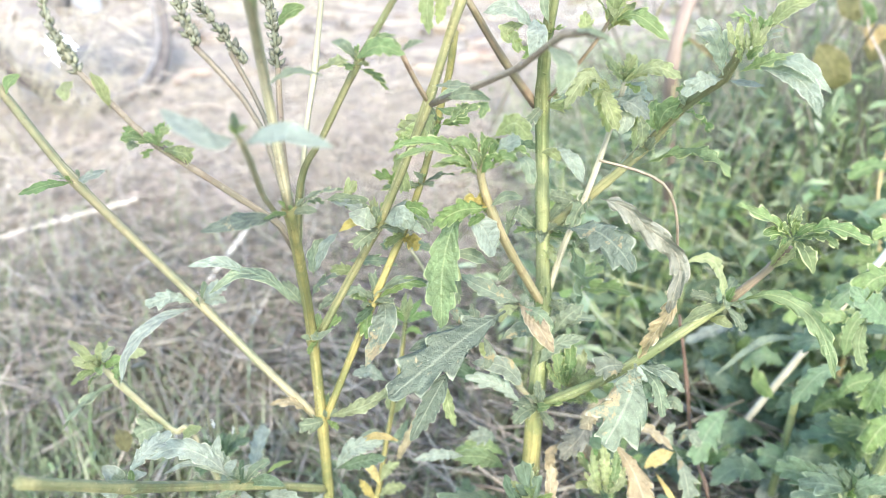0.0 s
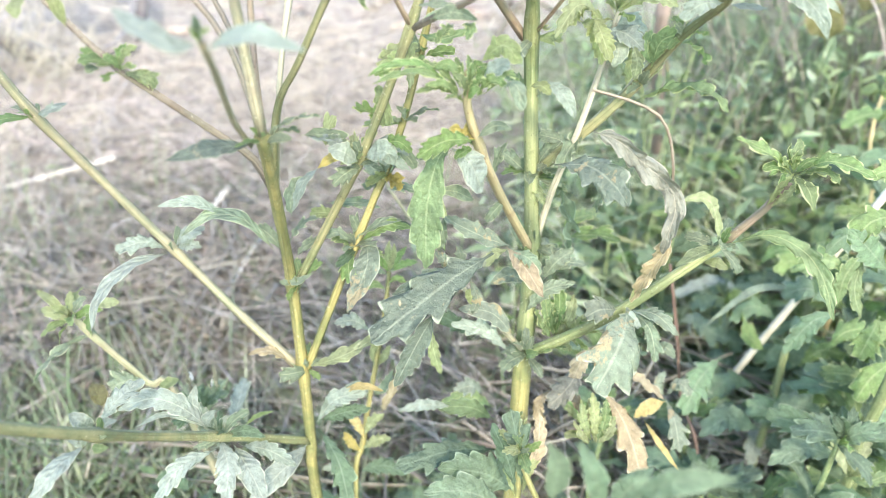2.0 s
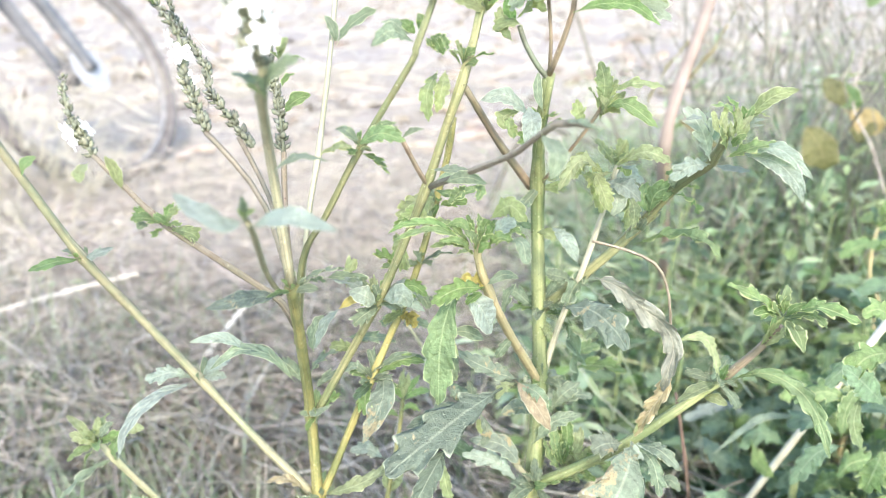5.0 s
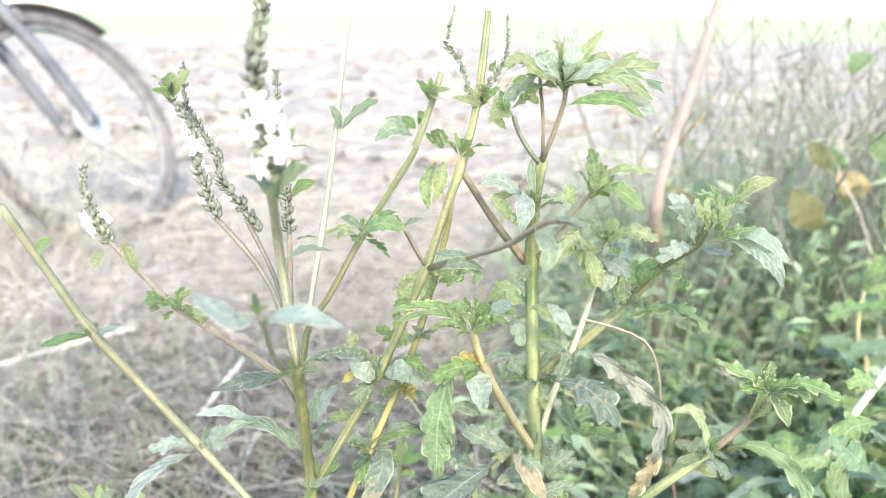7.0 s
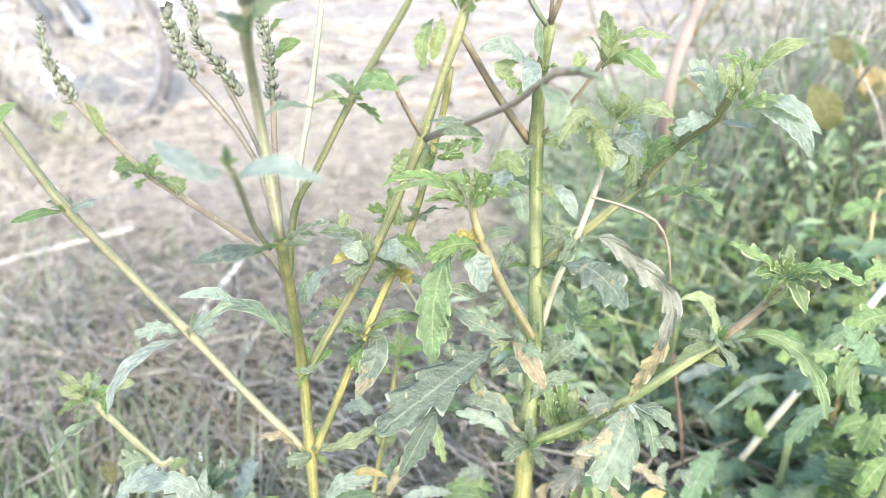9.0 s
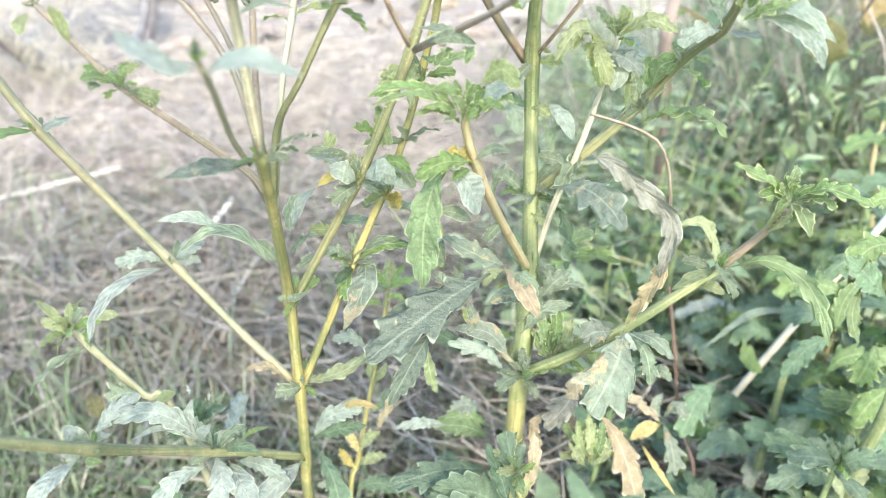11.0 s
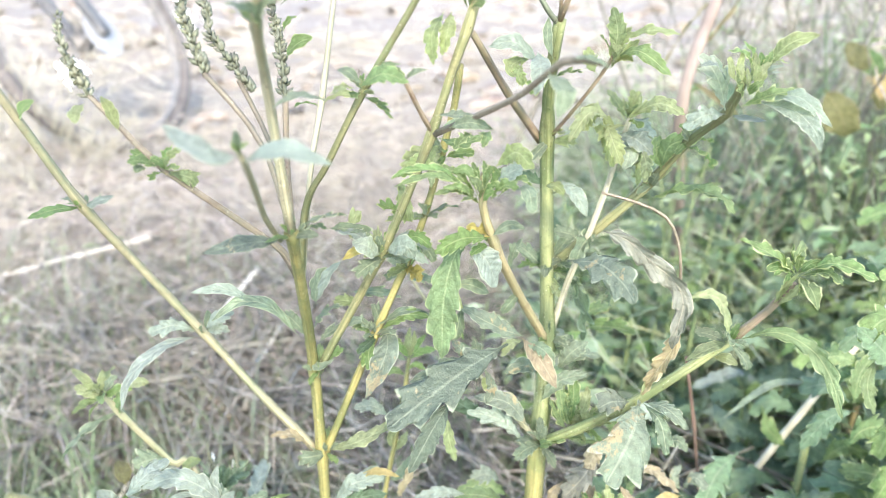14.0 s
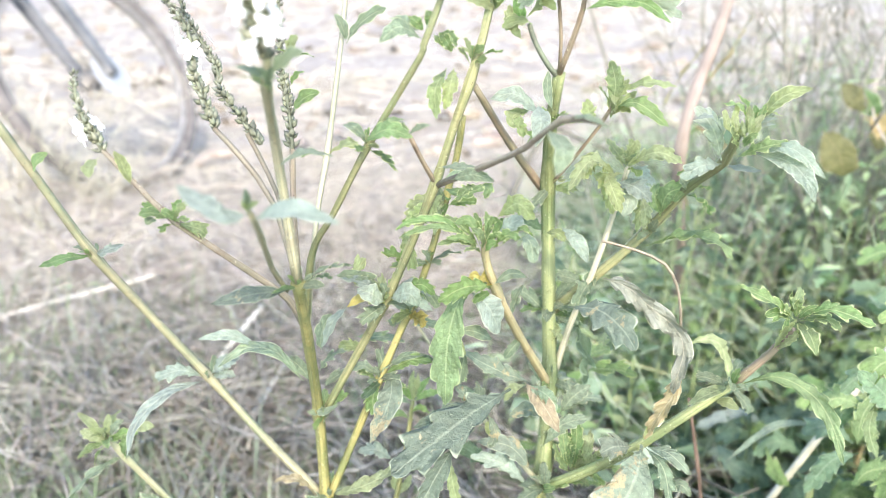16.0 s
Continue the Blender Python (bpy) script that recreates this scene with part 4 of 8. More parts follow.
# bicycle
def bicycle():
    hub = Vector((-1.06, 2.32, 0.335))
    to_eye = (Vector((0, 0, 0.62)) - hub).normalized()
    right = Vector((0, 0, 1)).cross(to_eye).normalized()
    n = (to_eye * 0.66 + right * 0.62 + Vector((0, 0, 1)) * 0.36).normalized()
    up = Vector((0, 0, 1)) - n * n.z
    up = (up - right * 0.45)
    e1 = (up - n * up.dot(n)).normalized()
    e2 = e1.cross(n)
    low = 0.355 * math.sqrt(1 - n.z * n.z)
    hub.z = low - 0.006
    bike = thing("bicycle", (hub.x, hub.y, 0.0), "old bicycle leaning behind the weeds, grey fork and dusty tyre", "bicycle")

    def ring(name, big, small, material, parent, flat=1.0, segs=72, sides=12, span=(0, 360), offset=0.0):
        v, f = [], []
        a0, a1 = (radians(s) for s in span)
        full = span[1] - span[0] == 360
        count = segs if full else segs + 1
        for i in range(count):
            a = a0 + (a1 - a0) * i / segs
            d = e1 * math.cos(a) + e2 * math.sin(a)
            c = hub - bike.location + d * big
            for j in range(sides):
                b = 2 * math.pi * j / sides
                v.append(c + d * (small * flat * math.cos(b)) + n * (small * math.sin(b)))
        for i in range(segs):
            for j in range(sides):
                m = (j + 1) % sides
                k = (i + 1) % count
                f.append((i * sides + j, i * sides + m, k * sides + m, k * sides + j))
        return part(name, mesh_of(name, v, f, material), parent)

    wheel = ring("wheel", 0.305, 0.013, M_STEEL, bike, 0.7)
    wheel["label"] = "dull steel wheel rim"
    tyre = ring("tyre", 0.333, 0.021, M_RUBBER, wheel)
    tyre["label"] = "dusty worn tyre"
    o = hub - bike.location
    v, f = tube([o - n * 0.05, o - n * 0.03, o + n * 0.03, o + n * 0.05], 0.017, 0.017, 12, 0.0)
    part("hub", mesh_of("hub", v, f, M_STEEL), wheel)
    for sgn in (-1, 1):
        v, f = tube([o + n * (0.028 * sgn), o + n * (0.032 * sgn)], 0.032, 0.032, 16, 0.0)
        part("hub_flange", mesh_of("hub_flange", v, f, M_STEEL), wheel)
    for i in range(32):
        a = 2 * math.pi * i / 32
        b = a + (0.9 if i % 4 < 2 else -0.9)
        s = n * (0.03 if i % 2 else -0.03)
        v, f = tube([o + s + (e1 * math.cos(b) + e2 * math.sin(b)) * 0.03, o + (e1 * math.cos(a) + e2 * math.sin(a)) * 0.298], 0.0011, 0.0011, 5, 0.0)
        part("spoke", mesh_of("spoke", v, f, M_STEEL), wheel)
    for sgn in (1, -1):
        pts = [o + n * (0.055 * sgn) - e1 * 0.015, o + n * (0.056 * sgn) + e1 * 0.2, o + n * (0.05 * sgn) + e1 * 0.4 - e2 * 0.02, o + n * (0.03 * sgn) + e1 * 0.47 - e2 * 0.03]
        v, f = tube(spline(pts, 0.02), 0.018, 0.022, 14, 0.0)
        part("fork_blade", mesh_of("fork_blade", v, f, M_FORK), bike)
        v, f = tube([o + n * (0.045 * sgn), o + n * (0.066 * sgn)], 0.02, 0.02, 8, 0.1)
        part("axle_nut", mesh_of("axle_nut", v, f, M_STEEL), bike)
    v, f = tube(spline([o + e1 * 0.45 - e2 * 0.025, o + e1 * 0.56 - e2 * 0.05, o + e1 * 0.75 - e2 * 0.1], 0.03), 0.018, 0.018, 12, 0.0)
    part("head_tube", mesh_of("head_tube", v, f, M_PAINT), bike)
    v, f = [], []
    for i in range(41):
        a = radians(-58 + 118 * i / 40)
        d = e1 * math.cos(a) + e2 * math.sin(a)
        for j in range(7):
            b = (j - 3) / 3
            v.append(o + d * (0.383 - 0.012 * b * b) + n * (0.032 * b))
    base = len(v)
    v += [q + (o - q).normalized() * 0.002 for q in v[:base]]
    for i in range(40):
        for j in range(6):
            k = i * 7 + j
            f.append((k, k + 1, k + 8, k + 7))
            f.append((base + k, base + k + 7, base + k + 8, base + k + 1))
    plate = [o + n * 0.045 + (e1 * math.cos(a) * 0.07 + e2 * math.sin(a) * 0.055) - e1 * 0.01 for a in (2 * math.pi * i / 24 for i in range(24))]
    pv = plate + [q + n * 0.004 for q in plate]
    pf = [tuple(range(24))[::-1], tuple(range(24, 48))] + [(i, (i + 1) % 24, 24 + (i + 1) % 24, 24 + i) for i in range(24)]
    part("hub_plate", mesh_of("hub_plate", pv, pf, M_PLATE, False), bike, "pale grey plate at the hub")
    part("mudguard", mesh_of("mudguard", v, f, M_PAINT), bike, "worn grey mudguard")
    v, f = tube([o + n * 0.03 + e1 * 0.36, o + n * 0.075 + e1 * 0.34, o + n * 0.08 + e1 * 0.3], 0.01, 0.01, 8, 0.0)
    part("brake_shoe", mesh_of("brake_shoe", v, f, M_RUBBER), bike)
    return bike


bicycle()


# the weeds in the foreground

# the tall weed with the oblique side stalks
weed_a = thing("flowering_weed", (-0.0557, 0.3820, 0.0000), "tall green flowering weed with ribbed stalks and small white flowers", "weed", "tall weeds")
stalk(weed_a, "stem", [(-0.0557, 0.3820, 0.0000), (-0.0657, 0.3520, 0.2547), (-0.0661, 0.3514, 0.2999), (-0.0657, 0.3461, 0.3537), (-0.0652, 0.3366, 0.4104), (-0.0596, 0.2946, 0.4711), (-0.0541, 0.2562, 0.5138)], 0.0037, 0.0018, M_STEM, "", [(-0.0657, 0.3461, 0.3537), (-0.0652, 0.3366, 0.4104), (-0.0541, 0.2562, 0.5138)])
stalk(weed_a, "branch", [(-0.0541, 0.2562, 0.5138), (-0.0577, 0.2523, 0.5636), (-0.0525, 0.2230, 0.5881), (-0.0472, 0.2058, 0.5985)], 0.0017, 0.0012, M_STEM_PALE, "", [(-0.0525, 0.2230, 0.5881)])
stalk(weed_a, "branch", [(-0.0686, 0.3464, 0.3544), (-0.0988, 0.3564, 0.3823), (-0.1275, 0.3599, 0.4175), (-0.1481, 0.3462, 0.4584), (-0.1629, 0.3272, 0.4976), (-0.1757, 0.3131, 0.5379), (-0.1817, 0.3005, 0.5648)], 0.0021, 0.0016, M_STEM_PALE, "", [(-0.1275, 0.3599, 0.4175), (-0.1629, 0.3272, 0.4976)])
stalk(weed_a, "branch", [(-0.0667, 0.3512, 0.2994), (-0.0859, 0.3325, 0.3182), (-0.1029, 0.3095, 0.3398), (-0.1154, 0.2706, 0.3742), (-0.1199, 0.2317, 0.4090), (-0.1233, 0.2050, 0.4342), (-0.1267, 0.1821, 0.4559)], 0.0024, 0.0019, M_STEM_OLIVE, "", [(-0.1029, 0.3095, 0.3398), (-0.1199, 0.2317, 0.4090)])
stalk(weed_a, "branch", [(-0.0627, 0.3022, 0.4754), (-0.0664, 0.2930, 0.4911), (-0.0755, 0.2872, 0.5020), (-0.1022, 0.2714, 0.5316), (-0.1159, 0.2717, 0.5463), (-0.1264, 0.2729, 0.5579)], 0.0015, 0.0009, M_STEM_BROWN, "", [(-0.1022, 0.2714, 0.5316)])
flower_spike(weed_a, [(-0.1264, 0.2729, 0.5579), (-0.1320, 0.2751, 0.5672), (-0.1357, 0.2778, 0.5753), (-0.1372, 0.2816, 0.5833)], 0.0027, 1, [(0.3, 160, 0.0042), (0.33, 20, 0.004), (0.42, 190, 0.0044), (0.22, 250, 0.004)])
stalk(weed_a, "branch", [(-0.0554, 0.2632, 0.5099), (-0.0667, 0.2793, 0.5366), (-0.0787, 0.2839, 0.5531), (-0.0890, 0.2867, 0.5637)], 0.0010, 0.0009, M_STEM_BROWN, "", [])
flower_spike(weed_a, [(-0.0890, 0.2867, 0.5637), (-0.0931, 0.2889, 0.5753), (-0.0960, 0.2910, 0.5867), (-0.0987, 0.2950, 0.5997), (-0.1105, 0.2989, 0.6149)], 0.0028, 2, [(0.35, 120, 0.0042), (0.5, 300, 0.0042), (0.62, 200, 0.0045)])
stalk(weed_a, "branch", [(-0.0569, 0.2687, 0.5098), (-0.0651, 0.2891, 0.5293), (-0.0720, 0.2961, 0.5439), (-0.0805, 0.3010, 0.5589)], 0.0009, 0.0008, M_STEM_BROWN, "", [])
flower_spike(weed_a, [(-0.0755, 0.3012, 0.5546), (-0.0842, 0.3053, 0.5655), (-0.0917, 0.3084, 0.5745), (-0.0949, 0.3125, 0.5854), (-0.1076, 0.3204, 0.6041), (-0.1105, 0.3267, 0.6198)], 0.0027, 3, [(0.6, 30, 0.0035)])
stalk(weed_a, "branch", [(-0.0580, 0.2771, 0.5041), (-0.0627, 0.2959, 0.5202), (-0.0645, 0.3055, 0.5359), (-0.0653, 0.3124, 0.5502)], 0.0011, 0.0010, M_STEM_RED, "", [])
flower_spike(weed_a, [(-0.0653, 0.3124, 0.5502), (-0.0676, 0.3191, 0.5689), (-0.0711, 0.3259, 0.5832), (-0.0735, 0.3420, 0.6169)], 0.0026, 4, [])
leaf(weed_a, (-0.0646, 0.3172, 0.5649), (-0.0522, 0.3103, 0.5738), 0.0057, "ovate", M_FRESH, -10, 1)
leaf(weed_a, (-0.0664, 0.3220, 0.5751), (-0.0609, 0.3245, 0.5803), 0.0053, "ovate", M_FRESH, -30, 2)
stalk(weed_a, "branch", [(-0.0706, 0.3425, 0.4438), (-0.0597, 0.3256, 0.5129), (-0.0544, 0.3324, 0.5435), (-0.0488, 0.3400, 0.5830), (-0.0447, 0.3575, 0.6262), (-0.0420, 0.3681, 0.6485)], 0.0011, 0.0010, M_STEM_BLEACHED, "", [(-0.0544, 0.3324, 0.5435)])
leaf(weed_a, (-0.0455, 0.3403, 0.5901), (-0.0277, 0.3417, 0.6047), 0.0050, "ovate", M_LEAF, -20, 3)
leaf(weed_a, (-0.0456, 0.3409, 0.5913), (-0.0502, 0.3407, 0.6026), 0.0050, "ovate", M_LEAF, 20, 4)
leaf(weed_a, (-0.0549, 0.3309, 0.5426), (-0.0653, 0.3287, 0.5427), 0.0047, "ovate", M_FRESH, 40, 0)
leaf(weed_a, (-0.0537, 0.3314, 0.5437), (-0.0387, 0.3308, 0.5470), 0.0038, "lance", M_YOUNG, -40, 1)
stalk(weed_a, "branch", [(-0.0719, 0.3482, 0.4440), (-0.0604, 0.3146, 0.5014), (-0.0473, 0.2989, 0.5265), (-0.0307, 0.2873, 0.5579), (-0.0107, 0.2798, 0.5911), (-0.0095, 0.2783, 0.5950), (-0.0033, 0.2838, 0.6111), (-0.0002, 0.2886, 0.6211)], 0.0016, 0.0011, M_STEM_OLIVE, "", [(-0.0307, 0.2873, 0.5579)])
leaf(weed_a, (-0.0299, 0.2859, 0.5597), (-0.0143, 0.2727, 0.5646), 0.0075, "toothed", M_FRESH, -30, 2)
leaf(weed_a, (-0.0312, 0.2864, 0.5585), (-0.0396, 0.2891, 0.5640), 0.0037, "lance", M_LEAF, 20, 3)
leaf(weed_a, (-0.0276, 0.2882, 0.5623), (-0.0174, 0.2899, 0.5658), 0.0037, "lance", M_LEAF, -40, 4)
stalk(weed_a, "branch", [(-0.0056, 0.3035, 0.5385), (-0.0105, 0.2984, 0.5487), (-0.0154, 0.2909, 0.5609)], 0.0009, 0.0008, M_STEM_RED, "", [])
tuft(weed_a, (-0.0043, 0.2847, 0.6130), (0.1, -0.3, 1), 8, 0.0130, "lance", (M_FRESH, M_YOUNG,), 31, 60, 0.32)
stalk(weed_a, "branch", [(-0.0623, 0.3367, 0.4108), (-0.0450, 0.3288, 0.4453), (-0.0287, 0.3175, 0.4796), (-0.0169, 0.3103, 0.5087), (-0.0063, 0.3040, 0.5372), (0.0022, 0.3035, 0.5640), (0.0077, 0.3053, 0.5796), (0.0127, 0.3083, 0.5975), (0.0161, 0.3145, 0.6151), (0.0195, 0.3260, 0.6438)], 0.0020, 0.0015, M_STEM_OLIVE, "", [(-0.0287, 0.3175, 0.4796), (-0.0063, 0.3040, 0.5372), (0.0077, 0.3053, 0.5796)])
stalk(weed_a, "branch", [(-0.0634, 0.3458, 0.3531), (-0.0489, 0.3449, 0.3907), (-0.0347, 0.3415, 0.4278), (-0.0191, 0.3420, 0.4660), (-0.0099, 0.3459, 0.4904), (-0.0028, 0.3502, 0.5180), (0.0026, 0.3443, 0.5404), (0.0051, 0.3371, 0.5602)], 0.0020, 0.0014, M_STEM, "", [(-0.0347, 0.3415, 0.4278), (-0.0191, 0.3420, 0.4660), (-0.0028, 0.3502, 0.5180)])
tuft(weed_a, (0.0082, 0.3058, 0.5874), (0.1, -0.3, 1), 9, 0.0156, "spat", (M_FRESH, M_YOUNG,), 32, 70, 0.32)
tuft(weed_a, (0.0172, 0.3114, 0.6086), (0.1, -0.2, 1), 10, 0.0143, "lance", (M_YOUNG, M_FRESH,), 33, 70, 0.32)
flower_spike(weed_a, [(0.0125, 0.3093, 0.6087), (0.0067, 0.3154, 0.6261), (0.0020, 0.3163, 0.6305), (0.0054, 0.3225, 0.6458)], 0.0016, 5, [(0.4, 150, 0.005), (0.5, 20, 0.005)])
flower_spike(weed_a, [(0.0171, 0.3103, 0.6109), (0.0262, 0.3155, 0.6263), (0.0273, 0.3217, 0.6417)], 0.0016, 6, [(0.3, 20, 0.0055), (0.55, 160, 0.005)])
stalk(weed_a, "branch", [(-0.0594, 0.2623, 0.5080), (-0.0614, 0.2514, 0.5199), (-0.0555, 0.2144, 0.5468), (-0.0531, 0.1976, 0.5580)], 0.0009, 0.0008, M_STEM_PALE, "", [])
tuft(weed_a, (-0.0535, 0.1979, 0.5587), (0, -0.3, 1), 4, 0.0088, "ovate", (M_FRESH, M_BLUE,), 34, 50, 0.32)
leaf(weed_a, (-0.0521, 0.2216, 0.5876), (-0.0605, 0.2204, 0.5943), 0.0064, "ovate", M_LEAF, 30, 1)
leaf(weed_a, (-0.0515, 0.2218, 0.5879), (-0.0406, 0.2166, 0.5979), 0.0054, "ovate", M_LEAF, -60, 2)
leaf(weed_a, (-0.0480, 0.2069, 0.5893), (-0.0377, 0.2066, 0.6001), 0.0059, "ovate", M_LEAF, -40, 3)
flower_spike(weed_a, [(-0.0472, 0.2058, 0.5985), (-0.0494, 0.2052, 0.6090), (-0.0520, 0.2059, 0.6197), (-0.0525, 0.2065, 0.6301), (-0.0503, 0.2099, 0.6419), (-0.0486, 0.2118, 0.6506)], 0.0040, 7, [(0.04, 250, 0.004), (0.08, 200, 0.0048), (0.12, 330, 0.0045), (0.16, 120, 0.0042), (0.2, 20, 0.0045), (0.25, 250, 0.0045), (0.3, 330, 0.0048), (0.34, 200, 0.004), (0.38, 300, 0.0036)])
tuft(weed_a, (-0.0477, 0.2077, 0.5908), (0, -0.2, 1), 5, 0.0100, "ovate", (M_FRESH, M_BLUE,), 35, 60, 0.32)
tuft(weed_a, (-0.0653, 0.3173, 0.5884), (0.2, -0.2, 1), 6, 0.0129, "ovate", (M_FRESH, M_YOUNG,), 36, 60, 0.32)
tuft(weed_a, (-0.1074, 0.3002, 0.6105), (-0.3, -0.1, 1), 6, 0.0158, "lance", (M_FRESH, M_YOUNG,), 37, 55, 0.32)
leaf(weed_a, (-0.0536, 0.2568, 0.5126), (-0.0345, 0.2615, 0.5179), 0.0056, "toothed", M_LEAF, -30, 0)
leaf(weed_a, (-0.0540, 0.2631, 0.5095), (-0.0436, 0.2688, 0.5100), 0.0045, "toothed", M_LEAF, -60, 1)
tuft(weed_a, (-0.0544, 0.2560, 0.5133), (-0.1, -0.2, 1), 6, 0.0109, "ovate", (M_LEAF, M_FRESH,), 38, 75, 0.32)
leaf(weed_a, (-0.1288, 0.2736, 0.5547), (-0.1299, 0.2674, 0.5488), 0.0063, "ovate", M_YOUNG, 20, 2)
leaf(weed_a, (-0.1165, 0.2703, 0.5457), (-0.1216, 0.2717, 0.5579), 0.0047, "ovate", M_YOUNG, 20, 3)
leaf(weed_a, (-0.1028, 0.2714, 0.5316), (-0.1140, 0.2674, 0.5348), 0.0060, "toothed", M_FRESH, 30, 4)
leaf(weed_a, (-0.1018, 0.2718, 0.5324), (-0.0942, 0.2696, 0.5395), 0.0028, "lance", M_YOUNG, -30, 0)
leaf(weed_a, (-0.1039, 0.2717, 0.5324), (-0.1139, 0.2711, 0.5379), 0.0040, "toothed", M_FRESH, 10, 1)
leaf(weed_a, (-0.1089, 0.2715, 0.5319), (-0.1117, 0.2678, 0.5310), 0.0052, "ovate", M_LEAF, 20, 2)
leaf(weed_a, (-0.1654, 0.3293, 0.4974), (-0.1735, 0.3303, 0.4995), 0.0040, "ovate", M_LEAF, 20, 0)
tuft(weed_a, (-0.1629, 0.3272, 0.4976), (-0.6, -0.2, 0.7), 4, 0.0100, "ovate", (M_LEAF, M_FRESH,), 39, 70, 0.32)
leaf(weed_a, (-0.1768, 0.3128, 0.5372), (-0.1687, 0.3142, 0.5470), 0.0050, "ovate", M_FRESH, -20, 1)
tuft(weed_a, (-0.1272, 0.3602, 0.4181), (-0.6, -0.2, 0.7), 4, 0.0118, "ovate", (M_LEAF,), 40, 70, 0.32)
leaf(weed_a, (-0.0590, 0.3198, 0.4542), (-0.0534, 0.3225, 0.4715), 0.0067, "lance", M_LEAF, -30, 0)
leaf(weed_a, (-0.0660, 0.3460, 0.4279), (-0.0501, 0.3465, 0.4406), 0.0096, "toothed", M_LEAF, -30, 1)
leaf(weed_a, (-0.0275, 0.3180, 0.4807), (-0.0202, 0.3221, 0.4939), 0.0060, "lance", M_FRESH, -20, 4)
leaf(weed_a, (-0.0326, 0.3196, 0.4840), (-0.0423, 0.3198, 0.4892), 0.0074, "toothed", M_LEAF, 20, 0)
tuft(weed_a, (-0.0286, 0.3159, 0.4809), (0.2, -0.2, 1), 5, 0.0136, "toothed", (M_LEAF, M_FRESH,), 41, 80, 0.32)
tuft(weed_a, (-0.0338, 0.3410, 0.4290), (0.2, -0.2, 1), 5, 0.0154, "toothed", (M_LEAF, M_BLUE,), 42, 80, 0.32)
leaf(weed_a, (-0.0190, 0.3409, 0.4636), (-0.0120, 0.3335, 0.4598), 0.0096, "curled", M_GOLD, -10, 0, label="yellow curled leaf")
leaf(weed_a, (-0.0191, 0.3420, 0.4660), (-0.0123, 0.3409, 0.4753), 0.0059, "toothed", M_FRESH, -10, 1)
leaf(weed_a, (-0.0087, 0.3116, 0.5183), (-0.0201, 0.3065, 0.5193), 0.0055, "toothed", M_FRESH, 40, 0)
leaf(weed_a, (-0.0076, 0.3118, 0.5187), (0.0041, 0.3059, 0.5180), 0.0060, "toothed", M_LEAF, -40, 1)
leaf(weed_a, (-0.0202, 0.3248, 0.5112), (-0.0162, 0.3175, 0.4958), 0.0073, "curled", M_YOUNG, 0, 2)
stalk(weed_a, "branch", [(-0.0052, 0.3033, 0.5381), (0.0115, 0.2776, 0.5516), (0.0257, 0.2509, 0.5652), (0.0353, 0.2346, 0.5777), (0.0454, 0.2220, 0.5791)], 0.0012, 0.0008, M_STEM_BROWN, "grey-brown side stalk", [(0.0353, 0.2346, 0.5777)])
tuft(weed_a, (-0.1199, 0.2317, 0.4090), (-0.3, -0.2, 1), 4, 0.0097, "ovate", (M_FRESH, M_LEAF,), 43, 80, 0.32)
tuft(weed_a, (-0.1029, 0.3099, 0.3405), (-0.3, -0.2, 1), 6, 0.0172, "toothed", (M_LEAF, M_BLUE,), 44, 80, 0.32)
blade(weed_a, [(-0.0066, 0.3477, 0.5237), (-0.0142, 0.3338, 0.5203), (-0.0195, 0.3311, 0.5127)], 0.0126, "crisp", M_YOUNG, 12, 61)
blade(weed_a, [(-0.0030, 0.3509, 0.5185), (-0.0063, 0.3386, 0.5148), (-0.0071, 0.3328, 0.5066)], 0.0066, "crisp", M_YOUNG, 7, 62)
blade(weed_a, [(-0.0036, 0.3218, 0.5319), (0.0062, 0.3140, 0.5318), (0.0179, 0.3187, 0.5350)], 0.0080, "toothed", M_FRESH, -27, 63)
blade(weed_a, [(-0.0043, 0.3052, 0.5387), (0.0060, 0.3125, 0.5416), (0.0166, 0.3242, 0.5378)], 0.0051, "lance", M_LEAF, -20, 64)
blade(weed_a, [(-0.0294, 0.3169, 0.4793), (-0.0362, 0.3130, 0.4846), (-0.0452, 0.3127, 0.4793)], 0.0062, "lance", M_GOLD, 12, 65, label="yellowed leaf")
blade(weed_a, [(-0.0304, 0.3177, 0.4811), (-0.0381, 0.3175, 0.4891), (-0.0500, 0.3253, 0.4884)], 0.0090, "toothed", M_SILVER, 23, 66)
blade(weed_a, [(-0.0264, 0.3173, 0.4802), (-0.0166, 0.3112, 0.4841), (-0.0069, 0.3121, 0.4785)], 0.0084, "toothed", M_SILVER, -16, 67)
blade(weed_a, [(-0.0270, 0.3187, 0.4834), (-0.0168, 0.3144, 0.4902), (-0.0075, 0.3144, 0.4839)], 0.0074, "toothed", M_SILVER, -38, 68)
blade(weed_a, [(-0.0452, 0.3165, 0.4781), (-0.0507, 0.3085, 0.4747), (-0.0557, 0.3057, 0.4629)], 0.0067, "lance", M_SILVER, 30, 69)
blade(weed_a, [(-0.0293, 0.3420, 0.4310), (-0.0279, 0.3238, 0.4265), (-0.0369, 0.3129, 0.4084)], 0.0168, "lance", M_PALE, 23, 70, label="grey leaf with a tan withered edge")
blade(weed_a, [(-0.0326, 0.3416, 0.4299), (-0.0190, 0.3380, 0.4402), (-0.0076, 0.3387, 0.4388)], 0.0077, "toothed", M_FRESH, -16, 71)
